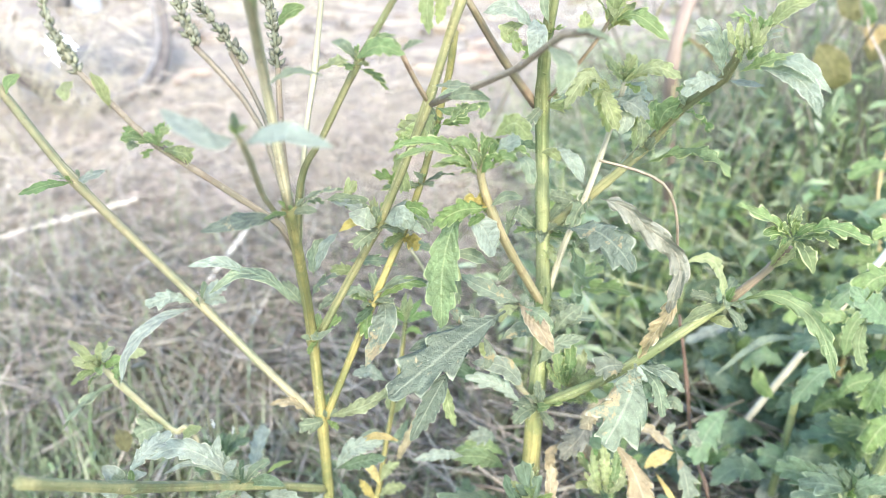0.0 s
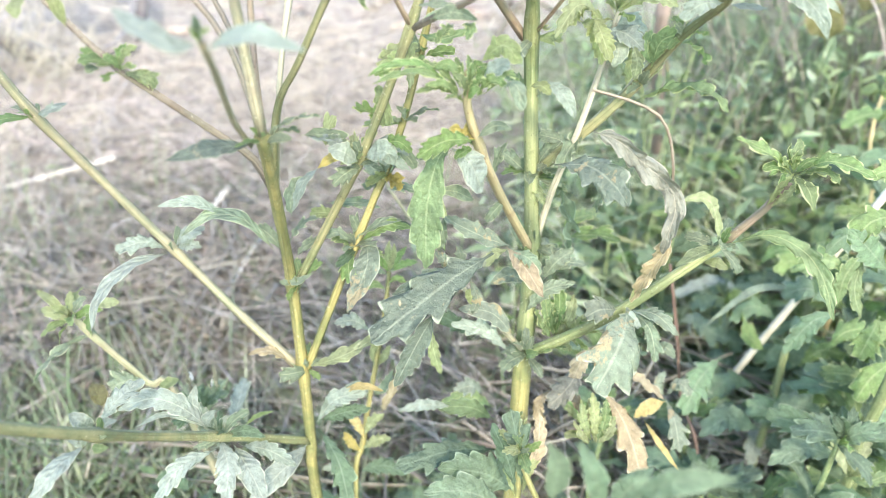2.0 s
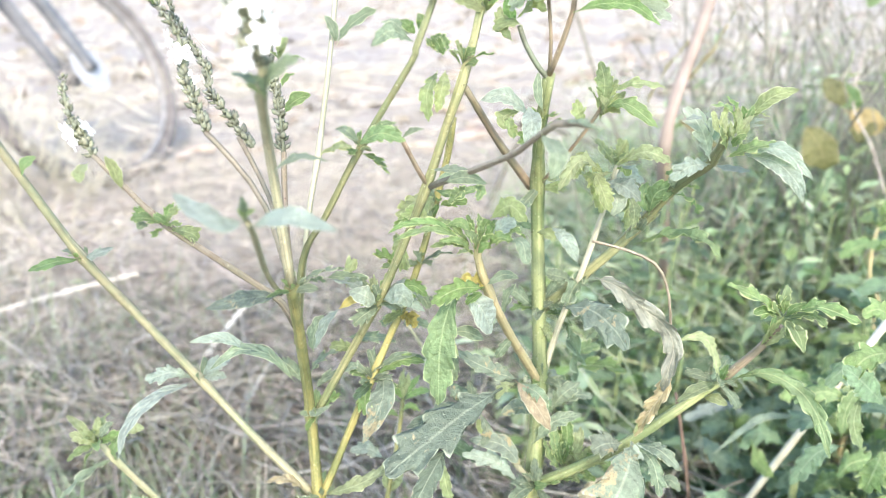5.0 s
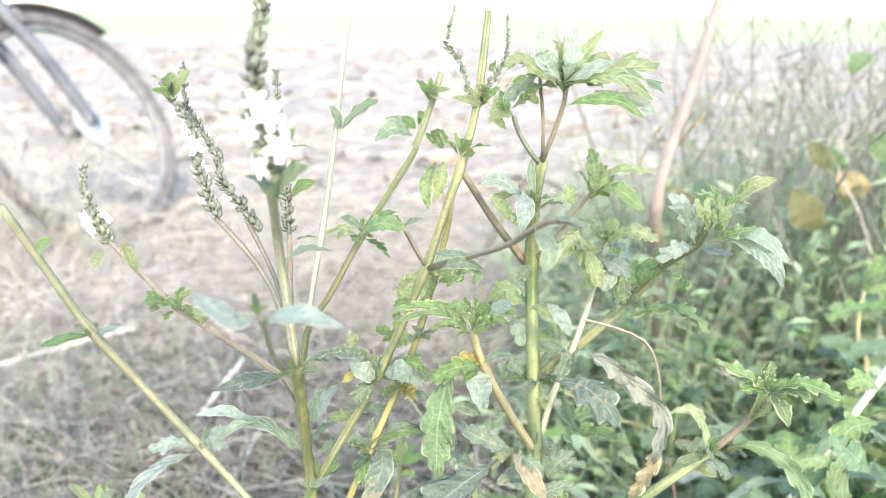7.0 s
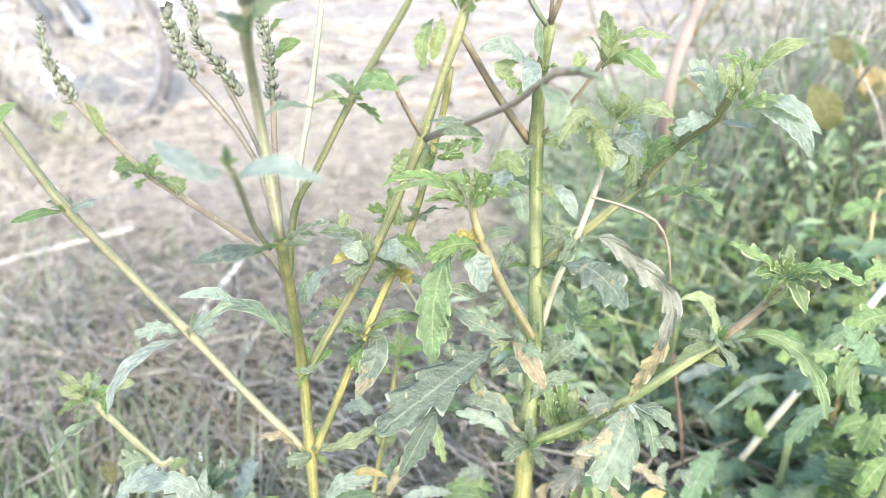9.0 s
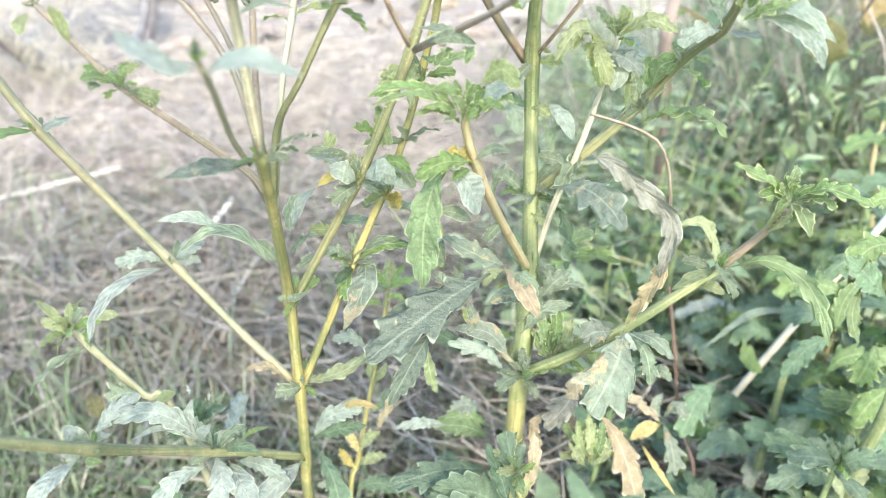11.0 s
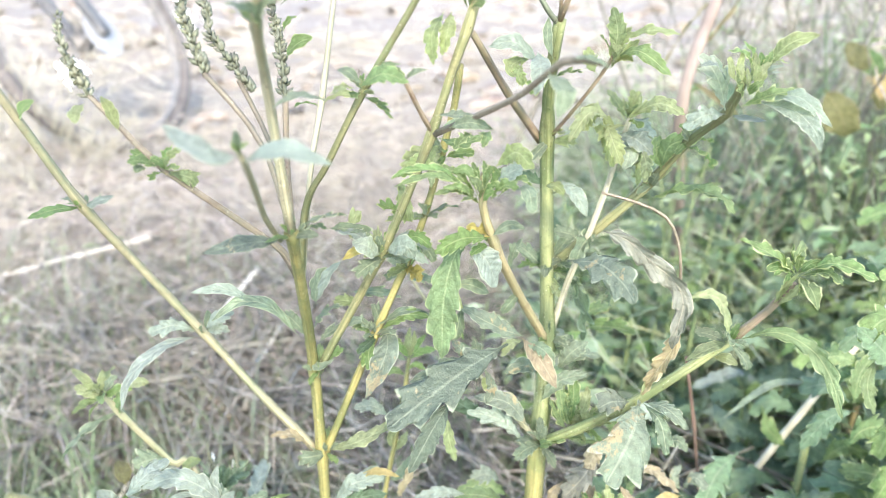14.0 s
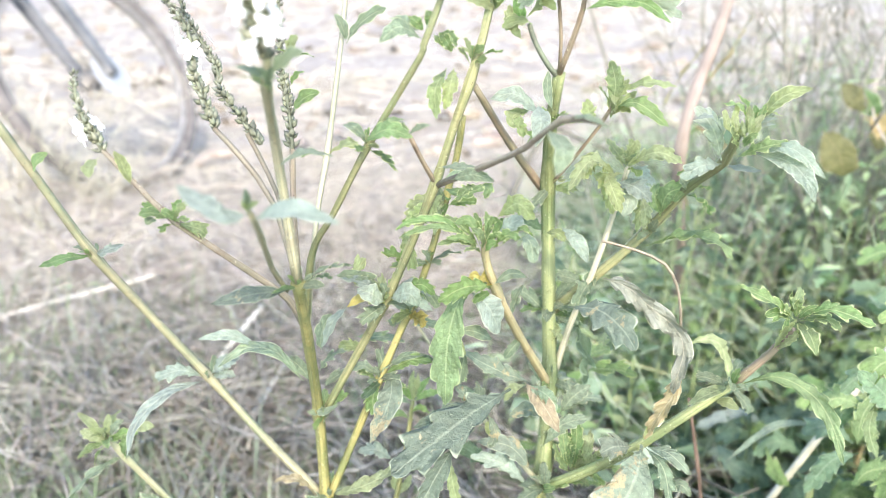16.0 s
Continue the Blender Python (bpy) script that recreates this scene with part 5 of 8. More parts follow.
blade(weed_a, [(-0.0318, 0.3427, 0.4325), (-0.0218, 0.3395, 0.4412), (-0.0114, 0.3402, 0.4423)], 0.0061, "lance", M_LEAF, -28, 72)
blade(weed_a, [(-0.0348, 0.3411, 0.4289), (-0.0419, 0.3369, 0.4373), (-0.0485, 0.3369, 0.4341)], 0.0077, "toothed", M_LEAF, 26, 73)
blade(weed_a, [(-0.0576, 0.2564, 0.5105), (-0.0688, 0.2462, 0.5129), (-0.0831, 0.2452, 0.5094)], 0.0070, "lance", M_SPOT, 13, 74)
blade(weed_a, [(-0.1626, 0.3272, 0.4966), (-0.1704, 0.3183, 0.4987), (-0.1825, 0.3158, 0.4953)], 0.0066, "toothed", M_GREEN, 27, 75)
blade(weed_a, [(-0.1621, 0.3275, 0.4975), (-0.1521, 0.3219, 0.5018), (-0.1470, 0.3255, 0.5032)], 0.0079, "toothed", M_SILVER, -22, 76)
blade(weed_a, [(-0.1282, 0.3588, 0.4157), (-0.1439, 0.3450, 0.4158), (-0.1562, 0.3317, 0.4056), (-0.1588, 0.3221, 0.3929)], 0.0085, "lance", M_SILVER, 15, 77, label="long curved grey-green leaf")
blade(weed_a, [(-0.1294, 0.3594, 0.4171), (-0.1386, 0.3527, 0.4246), (-0.1531, 0.3530, 0.4196)], 0.0110, "lobed", M_SILVER, 14, 78)
blade(weed_a, [(-0.1259, 0.3601, 0.4187), (-0.1175, 0.3563, 0.4275), (-0.1100, 0.3609, 0.4285)], 0.0105, "toothed", M_SILVER, -9, 79)
blade(weed_a, [(-0.1253, 0.3597, 0.4177), (-0.1170, 0.3554, 0.4219), (-0.1119, 0.3570, 0.4194)], 0.0079, "toothed", M_SILVER, -17, 80)
blade(weed_a, [(-0.0692, 0.3245, 0.4352), (-0.0805, 0.3215, 0.4515), (-0.0938, 0.3181, 0.4553), (-0.1064, 0.3145, 0.4472)], 0.0078, "lance", M_LEAF, 28, 81)
blade(weed_a, [(-0.0876, 0.3231, 0.4523), (-0.0994, 0.3169, 0.4621), (-0.1143, 0.3142, 0.4615)], 0.0061, "lance", M_SILVER, 23, 82)
blade(weed_a, [(-0.0716, 0.3472, 0.3559), (-0.0802, 0.3423, 0.3667), (-0.0918, 0.3408, 0.3662)], 0.0075, "crisp", M_TAN, 28, 83)
blade(weed_a, [(-0.0622, 0.3446, 0.3551), (-0.0418, 0.3327, 0.3710), (-0.0208, 0.3313, 0.3855)], 0.0099, "crisp", M_YOUNG, -20, 84)
blade(weed_a, [(-0.0658, 0.3358, 0.4161), (-0.0610, 0.3282, 0.4161), (-0.0527, 0.3290, 0.4205)], 0.0055, "lance", M_LEAF, -14, 85)
blade(weed_a, [(-0.0016, 0.3041, 0.5847), (-0.0055, 0.2916, 0.5782), (-0.0050, 0.2901, 0.5672)], 0.0087, "crisp", M_YOUNG, 15, 86)
blade(weed_a, [(0.0013, 0.3041, 0.5847), (-0.0002, 0.2922, 0.5782), (-0.0018, 0.2916, 0.5706)], 0.0075, "crisp", M_YOUNG, 13, 87)
blade(weed_a, [(-0.0535, 0.1971, 0.5575), (-0.0593, 0.1882, 0.5608), (-0.0711, 0.1935, 0.5666)], 0.0087, "ovate", M_SILVER, 26, 88, label="blue-green leaf")
blade(weed_a, [(-0.0523, 0.1966, 0.5564), (-0.0401, 0.1875, 0.5619), (-0.0269, 0.1875, 0.5583)], 0.0078, "ovate", M_SILVER, -12, 89, label="blue-green leaf")
blade(weed_a, [(-0.0545, 0.2377, 0.5609), (-0.0463, 0.2407, 0.5652), (-0.0378, 0.2490, 0.5621)], 0.0046, "lance", M_LEAF, -35, 90)
blade(weed_a, [(-0.1265, 0.2432, 0.4017), (-0.1274, 0.2376, 0.4101), (-0.1328, 0.2404, 0.4114)], 0.0076, "ovate", M_SILVER, 14, 91)
blade(weed_a, [(-0.1250, 0.2436, 0.4024), (-0.1188, 0.2382, 0.4089), (-0.1149, 0.2392, 0.4094)], 0.0059, "ovate", M_SILVER, -22, 92)
blade(weed_a, [(-0.1328, 0.2460, 0.3919), (-0.1374, 0.2293, 0.3943), (-0.1463, 0.2195, 0.3840)], 0.0097, "lance", M_SILVER, 27, 93, label="long grey-green leaf")
blade(weed_a, [(-0.1275, 0.2402, 0.3960), (-0.1217, 0.2348, 0.3998), (-0.1181, 0.2346, 0.4005)], 0.0042, "ovate", M_FRESH, -12, 94)
blade(weed_a, [(-0.1284, 0.2412, 0.3979), (-0.1293, 0.2355, 0.4023), (-0.1340, 0.2364, 0.4036)], 0.0050, "ovate", M_SILVER, 23, 95)
blade(weed_a, [(-0.1090, 0.3179, 0.3355), (-0.1197, 0.3147, 0.3530), (-0.1333, 0.3130, 0.3603), (-0.1499, 0.3113, 0.3546)], 0.0122, "toothed", M_SILVER, 11, 96)
blade(weed_a, [(-0.1389, 0.2696, 0.3808), (-0.1306, 0.2737, 0.3908), (-0.1235, 0.2867, 0.3922)], 0.0106, "lobed", M_SILVER, -8, 97)
blade(weed_a, [(-0.1219, 0.3846, 0.2772), (-0.1201, 0.4027, 0.2817), (-0.1217, 0.4323, 0.2821)], 0.0179, "lobed", M_SILVER, -10, 98)
blade(weed_a, [(-0.1095, 0.3182, 0.3360), (-0.1094, 0.3153, 0.3449), (-0.1051, 0.3181, 0.3490)], 0.0067, "ovate", M_SILVER, -6, 99)
blade(weed_a, [(-0.1022, 0.3174, 0.3346), (-0.1004, 0.3143, 0.3437), (-0.0973, 0.3168, 0.3466)], 0.0073, "ovate", M_SILVER, 1, 100)
blade(weed_a, [(-0.1124, 0.3187, 0.3370), (-0.1160, 0.3187, 0.3519), (-0.1147, 0.3241, 0.3602)], 0.0073, "lance", M_SILVER, 12, 101)
blade(weed_a, [(-0.1041, 0.3155, 0.3333), (-0.0969, 0.2979, 0.3299), (-0.0983, 0.2876, 0.3145)], 0.0160, "toothed", M_SILVER, 1, 102)
blade(weed_a, [(-0.1063, 0.3129, 0.3283), (-0.1191, 0.2987, 0.3310), (-0.1323, 0.2887, 0.3159)], 0.0116, "toothed", M_SILVER, 17, 103)
blade(weed_a, [(-0.0973, 0.3137, 0.3299), (-0.0861, 0.2970, 0.3272), (-0.0785, 0.2888, 0.3150)], 0.0122, "lance", M_SILVER, -16, 104)
blade(weed_a, [(-0.0665, 0.3437, 0.3036), (-0.0775, 0.3250, 0.3023), (-0.0954, 0.3138, 0.2892)], 0.0139, "lance", M_SILVER, 11, 105)
blade(weed_a, [(-0.1022, 0.3168, 0.3336), (-0.0909, 0.3143, 0.3389), (-0.0814, 0.3147, 0.3343)], 0.0068, "lance", M_BLUE, -19, 106)
blade(weed_a, [(-0.1107, 0.3187, 0.3370), (-0.1282, 0.3166, 0.3478), (-0.1430, 0.3115, 0.3442)], 0.0036, "lance", M_SILVER, 17, 107)
blade(weed_a, [(-0.0921, 0.3192, 0.3383), (-0.0855, 0.3200, 0.3435), (-0.0775, 0.3223, 0.3445)], 0.0031, "lance", M_FRESH, -23, 108)
blade(weed_a, [(-0.0620, 0.3507, 0.3128), (-0.0507, 0.3509, 0.3284), (-0.0334, 0.3565, 0.3288)], 0.0130, "toothed", M_SILVER, -27, 109)
blade(weed_a, [(-0.0498, 0.3582, 0.3273), (-0.0366, 0.3537, 0.3355), (-0.0242, 0.3504, 0.3345)], 0.0055, "lance", M_GOLD, -26, 110)
blade(weed_a, [(-0.0608, 0.3513, 0.3139), (-0.0446, 0.3487, 0.3217), (-0.0315, 0.3525, 0.3211)], 0.0099, "toothed", M_BLUE, -16, 111)
blade(weed_a, [(-0.0628, 0.3630, 0.2974), (-0.0505, 0.3436, 0.2908), (-0.0443, 0.3308, 0.2707)], 0.0153, "lobed", M_BLUE, -17, 112)
blade(weed_a, [(-0.1049, 0.3257, 0.3289), (-0.1116, 0.3215, 0.3404), (-0.1217, 0.3279, 0.3501)], 0.0097, "toothed", M_SILVER, 19, 113)
blade(weed_a, [(-0.0982, 0.3268, 0.3182), (-0.0815, 0.3182, 0.3224), (-0.0673, 0.3152, 0.3139)], 0.0105, "toothed", M_SILVER, 3, 114)
blade(weed_a, [(-0.1400, 0.3532, 0.2600), (-0.1464, 0.3495, 0.2766), (-0.1563, 0.3488, 0.2728)], 0.0130, "toothed", M_BLUE, 10, 115)
blade(weed_a, [(-0.0104, 0.2870, 0.5972), (-0.0179, 0.2782, 0.6018), (-0.0251, 0.2785, 0.5964)], 0.0080, "lance", M_LEAF, 5, 217)
blade(weed_a, [(-0.0112, 0.2878, 0.5991), (-0.0162, 0.2836, 0.6037), (-0.0219, 0.2857, 0.6042)], 0.0049, "ovate", M_LEAF, 17, 218)
blade(weed_a, [(-0.0096, 0.2880, 0.5999), (-0.0119, 0.2846, 0.6029), (-0.0152, 0.2879, 0.6049)], 0.0045, "lance", M_FRESH, -3, 219)
blade(weed_a, [(-0.0088, 0.2886, 0.6014), (-0.0075, 0.2853, 0.6048), (-0.0088, 0.2885, 0.6069)], 0.0045, "lance", M_FRESH, -3, 220)
blade(weed_a, [(-0.0043, 0.2899, 0.5994), (-0.0014, 0.2836, 0.5969), (0.0007, 0.2851, 0.5928)], 0.0053, "frill", M_FRILL, -2, 221)
blade(weed_a, [(-0.0027, 0.2900, 0.5998), (0.0002, 0.2847, 0.5980), (0.0023, 0.2858, 0.5947)], 0.0045, "frill", M_FRILL, 3, 222)
blade(weed_a, [(-0.0060, 0.2896, 0.5986), (-0.0038, 0.2843, 0.5960), (-0.0014, 0.2855, 0.5935)], 0.0041, "frill", M_FRILL, 5, 223)
blade(weed_a, [(-0.0298, 0.2764, 0.5626), (-0.0342, 0.2734, 0.5673), (-0.0386, 0.2763, 0.5675)], 0.0049, "lance", M_LEAF, 11, 224)
blade(weed_a, [(-0.0265, 0.2774, 0.5653), (-0.0213, 0.2742, 0.5694), (-0.0162, 0.2767, 0.5697)], 0.0045, "lance", M_FRESH, -7, 225)
blade(weed_a, [(-0.0309, 0.2750, 0.5616), (-0.0216, 0.2665, 0.5678), (-0.0125, 0.2663, 0.5651)], 0.0072, "toothed", M_FRESH, 14, 226)
blade(weed_a, [(-0.0143, 0.2697, 0.5655), (-0.0105, 0.2667, 0.5687), (-0.0062, 0.2678, 0.5693)], 0.0032, "lance", M_LEAF, -16, 227)
blade(weed_a, [(-0.0322, 0.2759, 0.5610), (-0.0363, 0.2725, 0.5622), (-0.0412, 0.2753, 0.5590)], 0.0049, "crisp", M_YOUNG, 8, 228)
blade(weed_a, [(-0.0041, 0.2889, 0.5490), (0.0028, 0.2865, 0.5497), (0.0116, 0.2914, 0.5480)], 0.0057, "lance", M_LEAF, -31, 229)
blade(weed_a, [(-0.0091, 0.3252, 0.5259), (-0.0127, 0.3159, 0.5227), (-0.0191, 0.3172, 0.5186)], 0.0083, "crisp", M_YOUNG, -8, 287)
blade(weed_a, [(-0.0032, 0.3258, 0.5278), (-0.0065, 0.3183, 0.5260), (-0.0084, 0.3172, 0.5192)], 0.0064, "frill", M_YOUNG, -5, 288)

# the low shoot with pale young leaves
shoot = thing("weed_shoot", (-0.0910, 0.3969, 0.0000), "low side shoot with pale yellow-green young leaves", "weed")
stalk(shoot, "stem", [(-0.0910, 0.3969, 0.0000), (-0.1425, 0.3808, 0.2918), (-0.1636, 0.3819, 0.3174), (-0.1891, 0.3817, 0.3517), (-0.1997, 0.3832, 0.3666)], 0.0030, 0.0018, M_STEM_PALE, "", [(-0.1891, 0.3817, 0.3517)])
leaf(shoot, (-0.1897, 0.3815, 0.3514), (-0.2127, 0.3525, 0.3371), 0.0074, "lance", M_LEAF, 20, 3)
leaf(shoot, (-0.1884, 0.3812, 0.3508), (-0.1816, 0.3791, 0.3696), 0.0085, "ovate", M_FRESH, -20, 4)
tuft(shoot, (-0.1980, 0.3819, 0.3637), (-0.2, -0.3, 1), 13, 0.0202, "lance", (M_YOUNG, M_LEAF, M_YOUNG, M_FRESH,), 51, 85, 0.34)
leaf(shoot, (-0.1836, 0.3840, 0.3682), (-0.1689, 0.3806, 0.3726), 0.0058, "ovate", M_YOUNG, -20, 0)
leaf(shoot, (-0.1996, 0.3818, 0.3637), (-0.2138, 0.3837, 0.3792), 0.0058, "ovate", M_YOUNG, 20, 1)
leaf(shoot, (-0.1550, 0.3756, 0.3157), (-0.1420, 0.3744, 0.3249), 0.0080, "ovate", M_YOUNG, -20, 2)
leaf(shoot, (-0.2000, 0.3956, 0.2879), (-0.2058, 0.4023, 0.3020), 0.0107, "ovate", M_OLIVE, 20, 3)
leaf(shoot, (-0.1652, 0.3783, 0.3215), (-0.1793, 0.3681, 0.3233), 0.0133, "lobed", M_LEAF, 20, 4)
tuft(shoot, (-0.1343, 0.3786, 0.2989), (0, -0.3, 1), 9, 0.0344, "lobed", (M_LEAF, M_BLUE,), 52, 80, 0.40)
flower_spike(shoot, [(-0.1408, 0.3894, 0.2983), (-0.1453, 0.3953, 0.3106), (-0.1467, 0.3997, 0.3199)], 0.0018, 8, [(0.6, 20, 0.003)])
flower_spike(shoot, [(-0.1270, 0.3895, 0.2985), (-0.1279, 0.3939, 0.3077), (-0.1303, 0.3984, 0.3170)], 0.0018, 9, [(0.5, 200, 0.003)])

# the upright weed with the withered leaves
weed_c = thing("flowering_weed", (0.0466, 0.3639, 0.0000), "upright green weed with opposite side stalks and withered leaves", "weed", "tall weeds")
# the yellower stalk colour of the foot paints the sunlight on it
stalk(weed_c, "stem", [(0.0466, 0.3639, 0.0000), (0.0466, 0.3339, 0.2748), (0.0484, 0.3414, 0.3254), (0.0497, 0.3471, 0.3605)], 0.0049, 0.0045, M_STEM, "foot of the stem, sunlight painted in as yellow")
stalk(weed_c, "stem", [(0.0497, 0.3471, 0.3605), (0.0527, 0.3634, 0.3830), (0.0546, 0.3761, 0.4096), (0.0517, 0.3814, 0.4673), (0.0486, 0.3789, 0.5200), (0.0459, 0.3556, 0.5525), (0.0463, 0.3380, 0.5790)], 0.0041, 0.0024, M_STEM_FRESH, "", [(0.0497, 0.3471, 0.3605), (0.0546, 0.3761, 0.4096), (0.0486, 0.3789, 0.5200)])
stalk(weed_c, "branch", [(0.0463, 0.3380, 0.5790), (0.0494, 0.3310, 0.5910), (0.0530, 0.3259, 0.6064), (0.0541, 0.3265, 0.6192)], 0.0014, 0.0010, M_STEM_RED, "", [])
stalk(weed_c, "branch", [(0.0459, 0.3825, 0.5160), (0.0273, 0.3645, 0.5433), (0.0099, 0.3432, 0.5729)], 0.0019, 0.0013, M_STEM_RED, "", [])
stalk(weed_c, "branch", [(0.0537, 0.3752, 0.4078), (0.0322, 0.3330, 0.4587), (0.0202, 0.2969, 0.4946), (0.0145, 0.2845, 0.5150), (0.0148, 0.2801, 0.5290)], 0.0020, 0.0014, M_STEM_TAN, "", [(0.0202, 0.2969, 0.4946)])
stalk(weed_c, "branch", [(0.0543, 0.3874, 0.4450), (0.0829, 0.3775, 0.4776), (0.1001, 0.3740, 0.4982), (0.1106, 0.3532, 0.5243), (0.1164, 0.3241, 0.5445), (0.1160, 0.3095, 0.5604)], 0.0028, 0.0018, M_STEM_OLIVE, "", [(0.1001, 0.3740, 0.4982), (0.1164, 0.3241, 0.5445)])
stalk(weed_c, "branch", [(0.0559, 0.3792, 0.4045), (0.0642, 0.3797, 0.4405), (0.0739, 0.3741, 0.4751), (0.0826, 0.3739, 0.5096), (0.0855, 0.3675, 0.5309)], 0.0018, 0.0013, M_STEM_BLEACHED, "", [])
stalk(weed_c, "branch", [(0.0501, 0.3785, 0.5192), (0.0585, 0.3596, 0.5377), (0.0672, 0.3507, 0.5538), (0.0715, 0.3473, 0.5631)], 0.0009, 0.0008, M_STEM_RED, "", [])
stalk(weed_c, "branch", [(0.0504, 0.3390, 0.3668), (0.0756, 0.3355, 0.3827), (0.0964, 0.3283, 0.4025), (0.1387, 0.3356, 0.4317)], 0.0026, 0.0020, M_STEM_FRESH, "", [])
stalk(weed_c, "branch", [(0.1387, 0.3356, 0.4317), (0.1499, 0.3264, 0.4527), (0.1540, 0.3163, 0.4699)], 0.0019, 0.0016, M_STEM_RED, "reddish end of the stalk", [(0.1387, 0.3356, 0.4317)])
stalk(weed_c, "branch", [(0.0480, 0.3399, 0.3686), (0.0286, 0.3706, 0.3749), (0.0033, 0.4100, 0.3879), (-0.0248, 0.4362, 0.4196)], 0.0015, 0.0009, M_STEM_PALE, "", [])
stalk(weed_c, "branch", [(0.0463, 0.3390, 0.5780), (0.0454, 0.3314, 0.5948), (0.0434, 0.3361, 0.6161)], 0.0008, 0.0007, M_STEM_RED, "", [])
stalk(weed_c, "branch", [(0.0460, 0.3390, 0.5770), (0.0407, 0.3339, 0.5830), (0.0347, 0.3303, 0.5923), (0.0318, 0.3283, 0.5999)], 0.0011, 0.0009, M_STEM_DARK, "", [])
stalk(weed_c, "branch", [(0.0517, 0.3480, 0.3392), (0.0564, 0.3640, 0.3611), (0.0605, 0.3778, 0.3668)], 0.0011, 0.0009, M_STEM_PALE, "", [])
leaf(weed_c, (-0.0429, 0.3554, 0.4361), (-0.0572, 0.3560, 0.4372), 0.0080, "toothed", M_YOUNG, 32, 0)
leaf(weed_c, (-0.0488, 0.3585, 0.4424), (-0.0230, 0.3576, 0.4407), 0.0086, "toothed", M_LEAF, -5, 1)
leaf(weed_c, (-0.0203, 0.3611, 0.4479), (-0.0060, 0.3606, 0.4468), 0.0075, "toothed", M_LEAF, -38, 2)
leaf(weed_c, (-0.0074, 0.3627, 0.4280), (-0.0205, 0.3626, 0.4278), 0.0076, "toothed", M_BLUE, 1, 3)
leaf(weed_c, (0.0085, 0.3558, 0.4367), (0.0053, 0.3484, 0.4213), 0.0075, "toothed", M_LEAF, 7, 0)
leaf(weed_c, (0.0854, 0.4397, 0.3805), (0.1146, 0.4209, 0.3875), 0.0147, "arched", M_FRESH, -19, 4)
leaf(weed_c, (0.0817, 0.4428, 0.3869), (0.1032, 0.4460, 0.3936), 0.0122, "toothed", M_FRESH, -18, 0)
leaf(weed_c, (-0.0133, 0.3328, 0.4815), (-0.0054, 0.3284, 0.4723), 0.0062, "toothed", M_LEAF, -12, 2)
leaf(weed_c, (-0.0530, 0.3253, 0.4889), (-0.0329, 0.3232, 0.4847), 0.0065, "toothed", M_LEAF, -31, 3)
leaf(weed_c, (0.0250, 0.3622, 0.3805), (0.0203, 0.3661, 0.3887), 0.0074, "ovate", M_YOUNG, 6, 4)
leaf(weed_c, (0.0098, 0.4013, 0.3929), (-0.0035, 0.4069, 0.4046), 0.0112, "toothed", M_FRESH, 37, 0)
leaf(weed_c, (0.0032, 0.4013, 0.3928), (0.0231, 0.3944, 0.3784), 0.0099, "toothed", M_LEAF, 0, 1)
leaf(weed_c, (0.0280, 0.3622, 0.3805), (0.0373, 0.3583, 0.3724), 0.0092, "toothed", M_LEAF, -37, 2)
leaf(weed_c, (-0.0242, 0.4272, 0.4238), (-0.0379, 0.4329, 0.4358), 0.0115, "toothed", M_LEAF, 6, 3)
leaf(weed_c, (-0.0242, 0.4272, 0.4238), (-0.0111, 0.4345, 0.4392), 0.0115, "lobed", M_FRESH, -31, 4)
leaf(weed_c, (-0.0622, 0.3387, 0.4241), (-0.0499, 0.3423, 0.4318), 0.0073, "toothed", M_LEAF, -12, 0)
leaf(weed_c, (-0.0674, 0.3311, 0.4315), (-0.0785, 0.3357, 0.4411), 0.0082, "toothed", M_LEAF, 25, 1)
leaf(weed_c, (-0.0175, 0.3180, 0.4969), (-0.0298, 0.3205, 0.5022), 0.0063, "curled", M_FRESH, 18, 2)
leaf(weed_c, (-0.0442, 0.3326, 0.4811), (-0.0393, 0.3382, 0.4929), 0.0062, "curled", M_YOUNG, -19, 3)
leaf(weed_c, (0.0294, 0.3275, 0.4705), (0.0345, 0.3331, 0.4822), 0.0062, "curled", M_LEAF, -24, 4)
leaf(weed_c, (0.0366, 0.3411, 0.4524), (0.0272, 0.3364, 0.4425), 0.0060, "toothed", M_LEAF, 13, 0)
leaf(weed_c, (0.0522, 0.3801, 0.4878), (0.0651, 0.3827, 0.4932), 0.0069, "toothed", M_LEAF, -30, 1)
leaf(weed_c, (0.0479, 0.3826, 0.4930), (0.0363, 0.3850, 0.4980), 0.0069, "toothed", M_BLUE, 7, 2)
leaf(weed_c, (0.0870, 0.3618, 0.4494), (0.0828, 0.3562, 0.4377), 0.0069, "curled", M_LEAF, 36, 3)
leaf(weed_c, (0.0716, 0.3895, 0.4609), (0.0565, 0.3913, 0.4648), 0.0090, "toothed", M_LEAF, 1, 4)
leaf(weed_c, (0.0787, 0.3822, 0.4688), (0.0655, 0.3653, 0.4568), 0.0087, "curled", M_LEAF, 38, 0)
leaf(weed_c, (0.0518, 0.3881, 0.4464), (0.0371, 0.3828, 0.4469), 0.0079, "toothed", M_FRESH, 20, 3)
leaf(weed_c, (0.0558, 0.3887, 0.4478), (0.0685, 0.3907, 0.4636), 0.0091, "toothed", M_LEAF, -20, 4)
leaf(weed_c, (0.0657, 0.3914, 0.4417), (0.0721, 0.3756, 0.4086), 0.0105, "curled", M_BLUE, -20, 0)
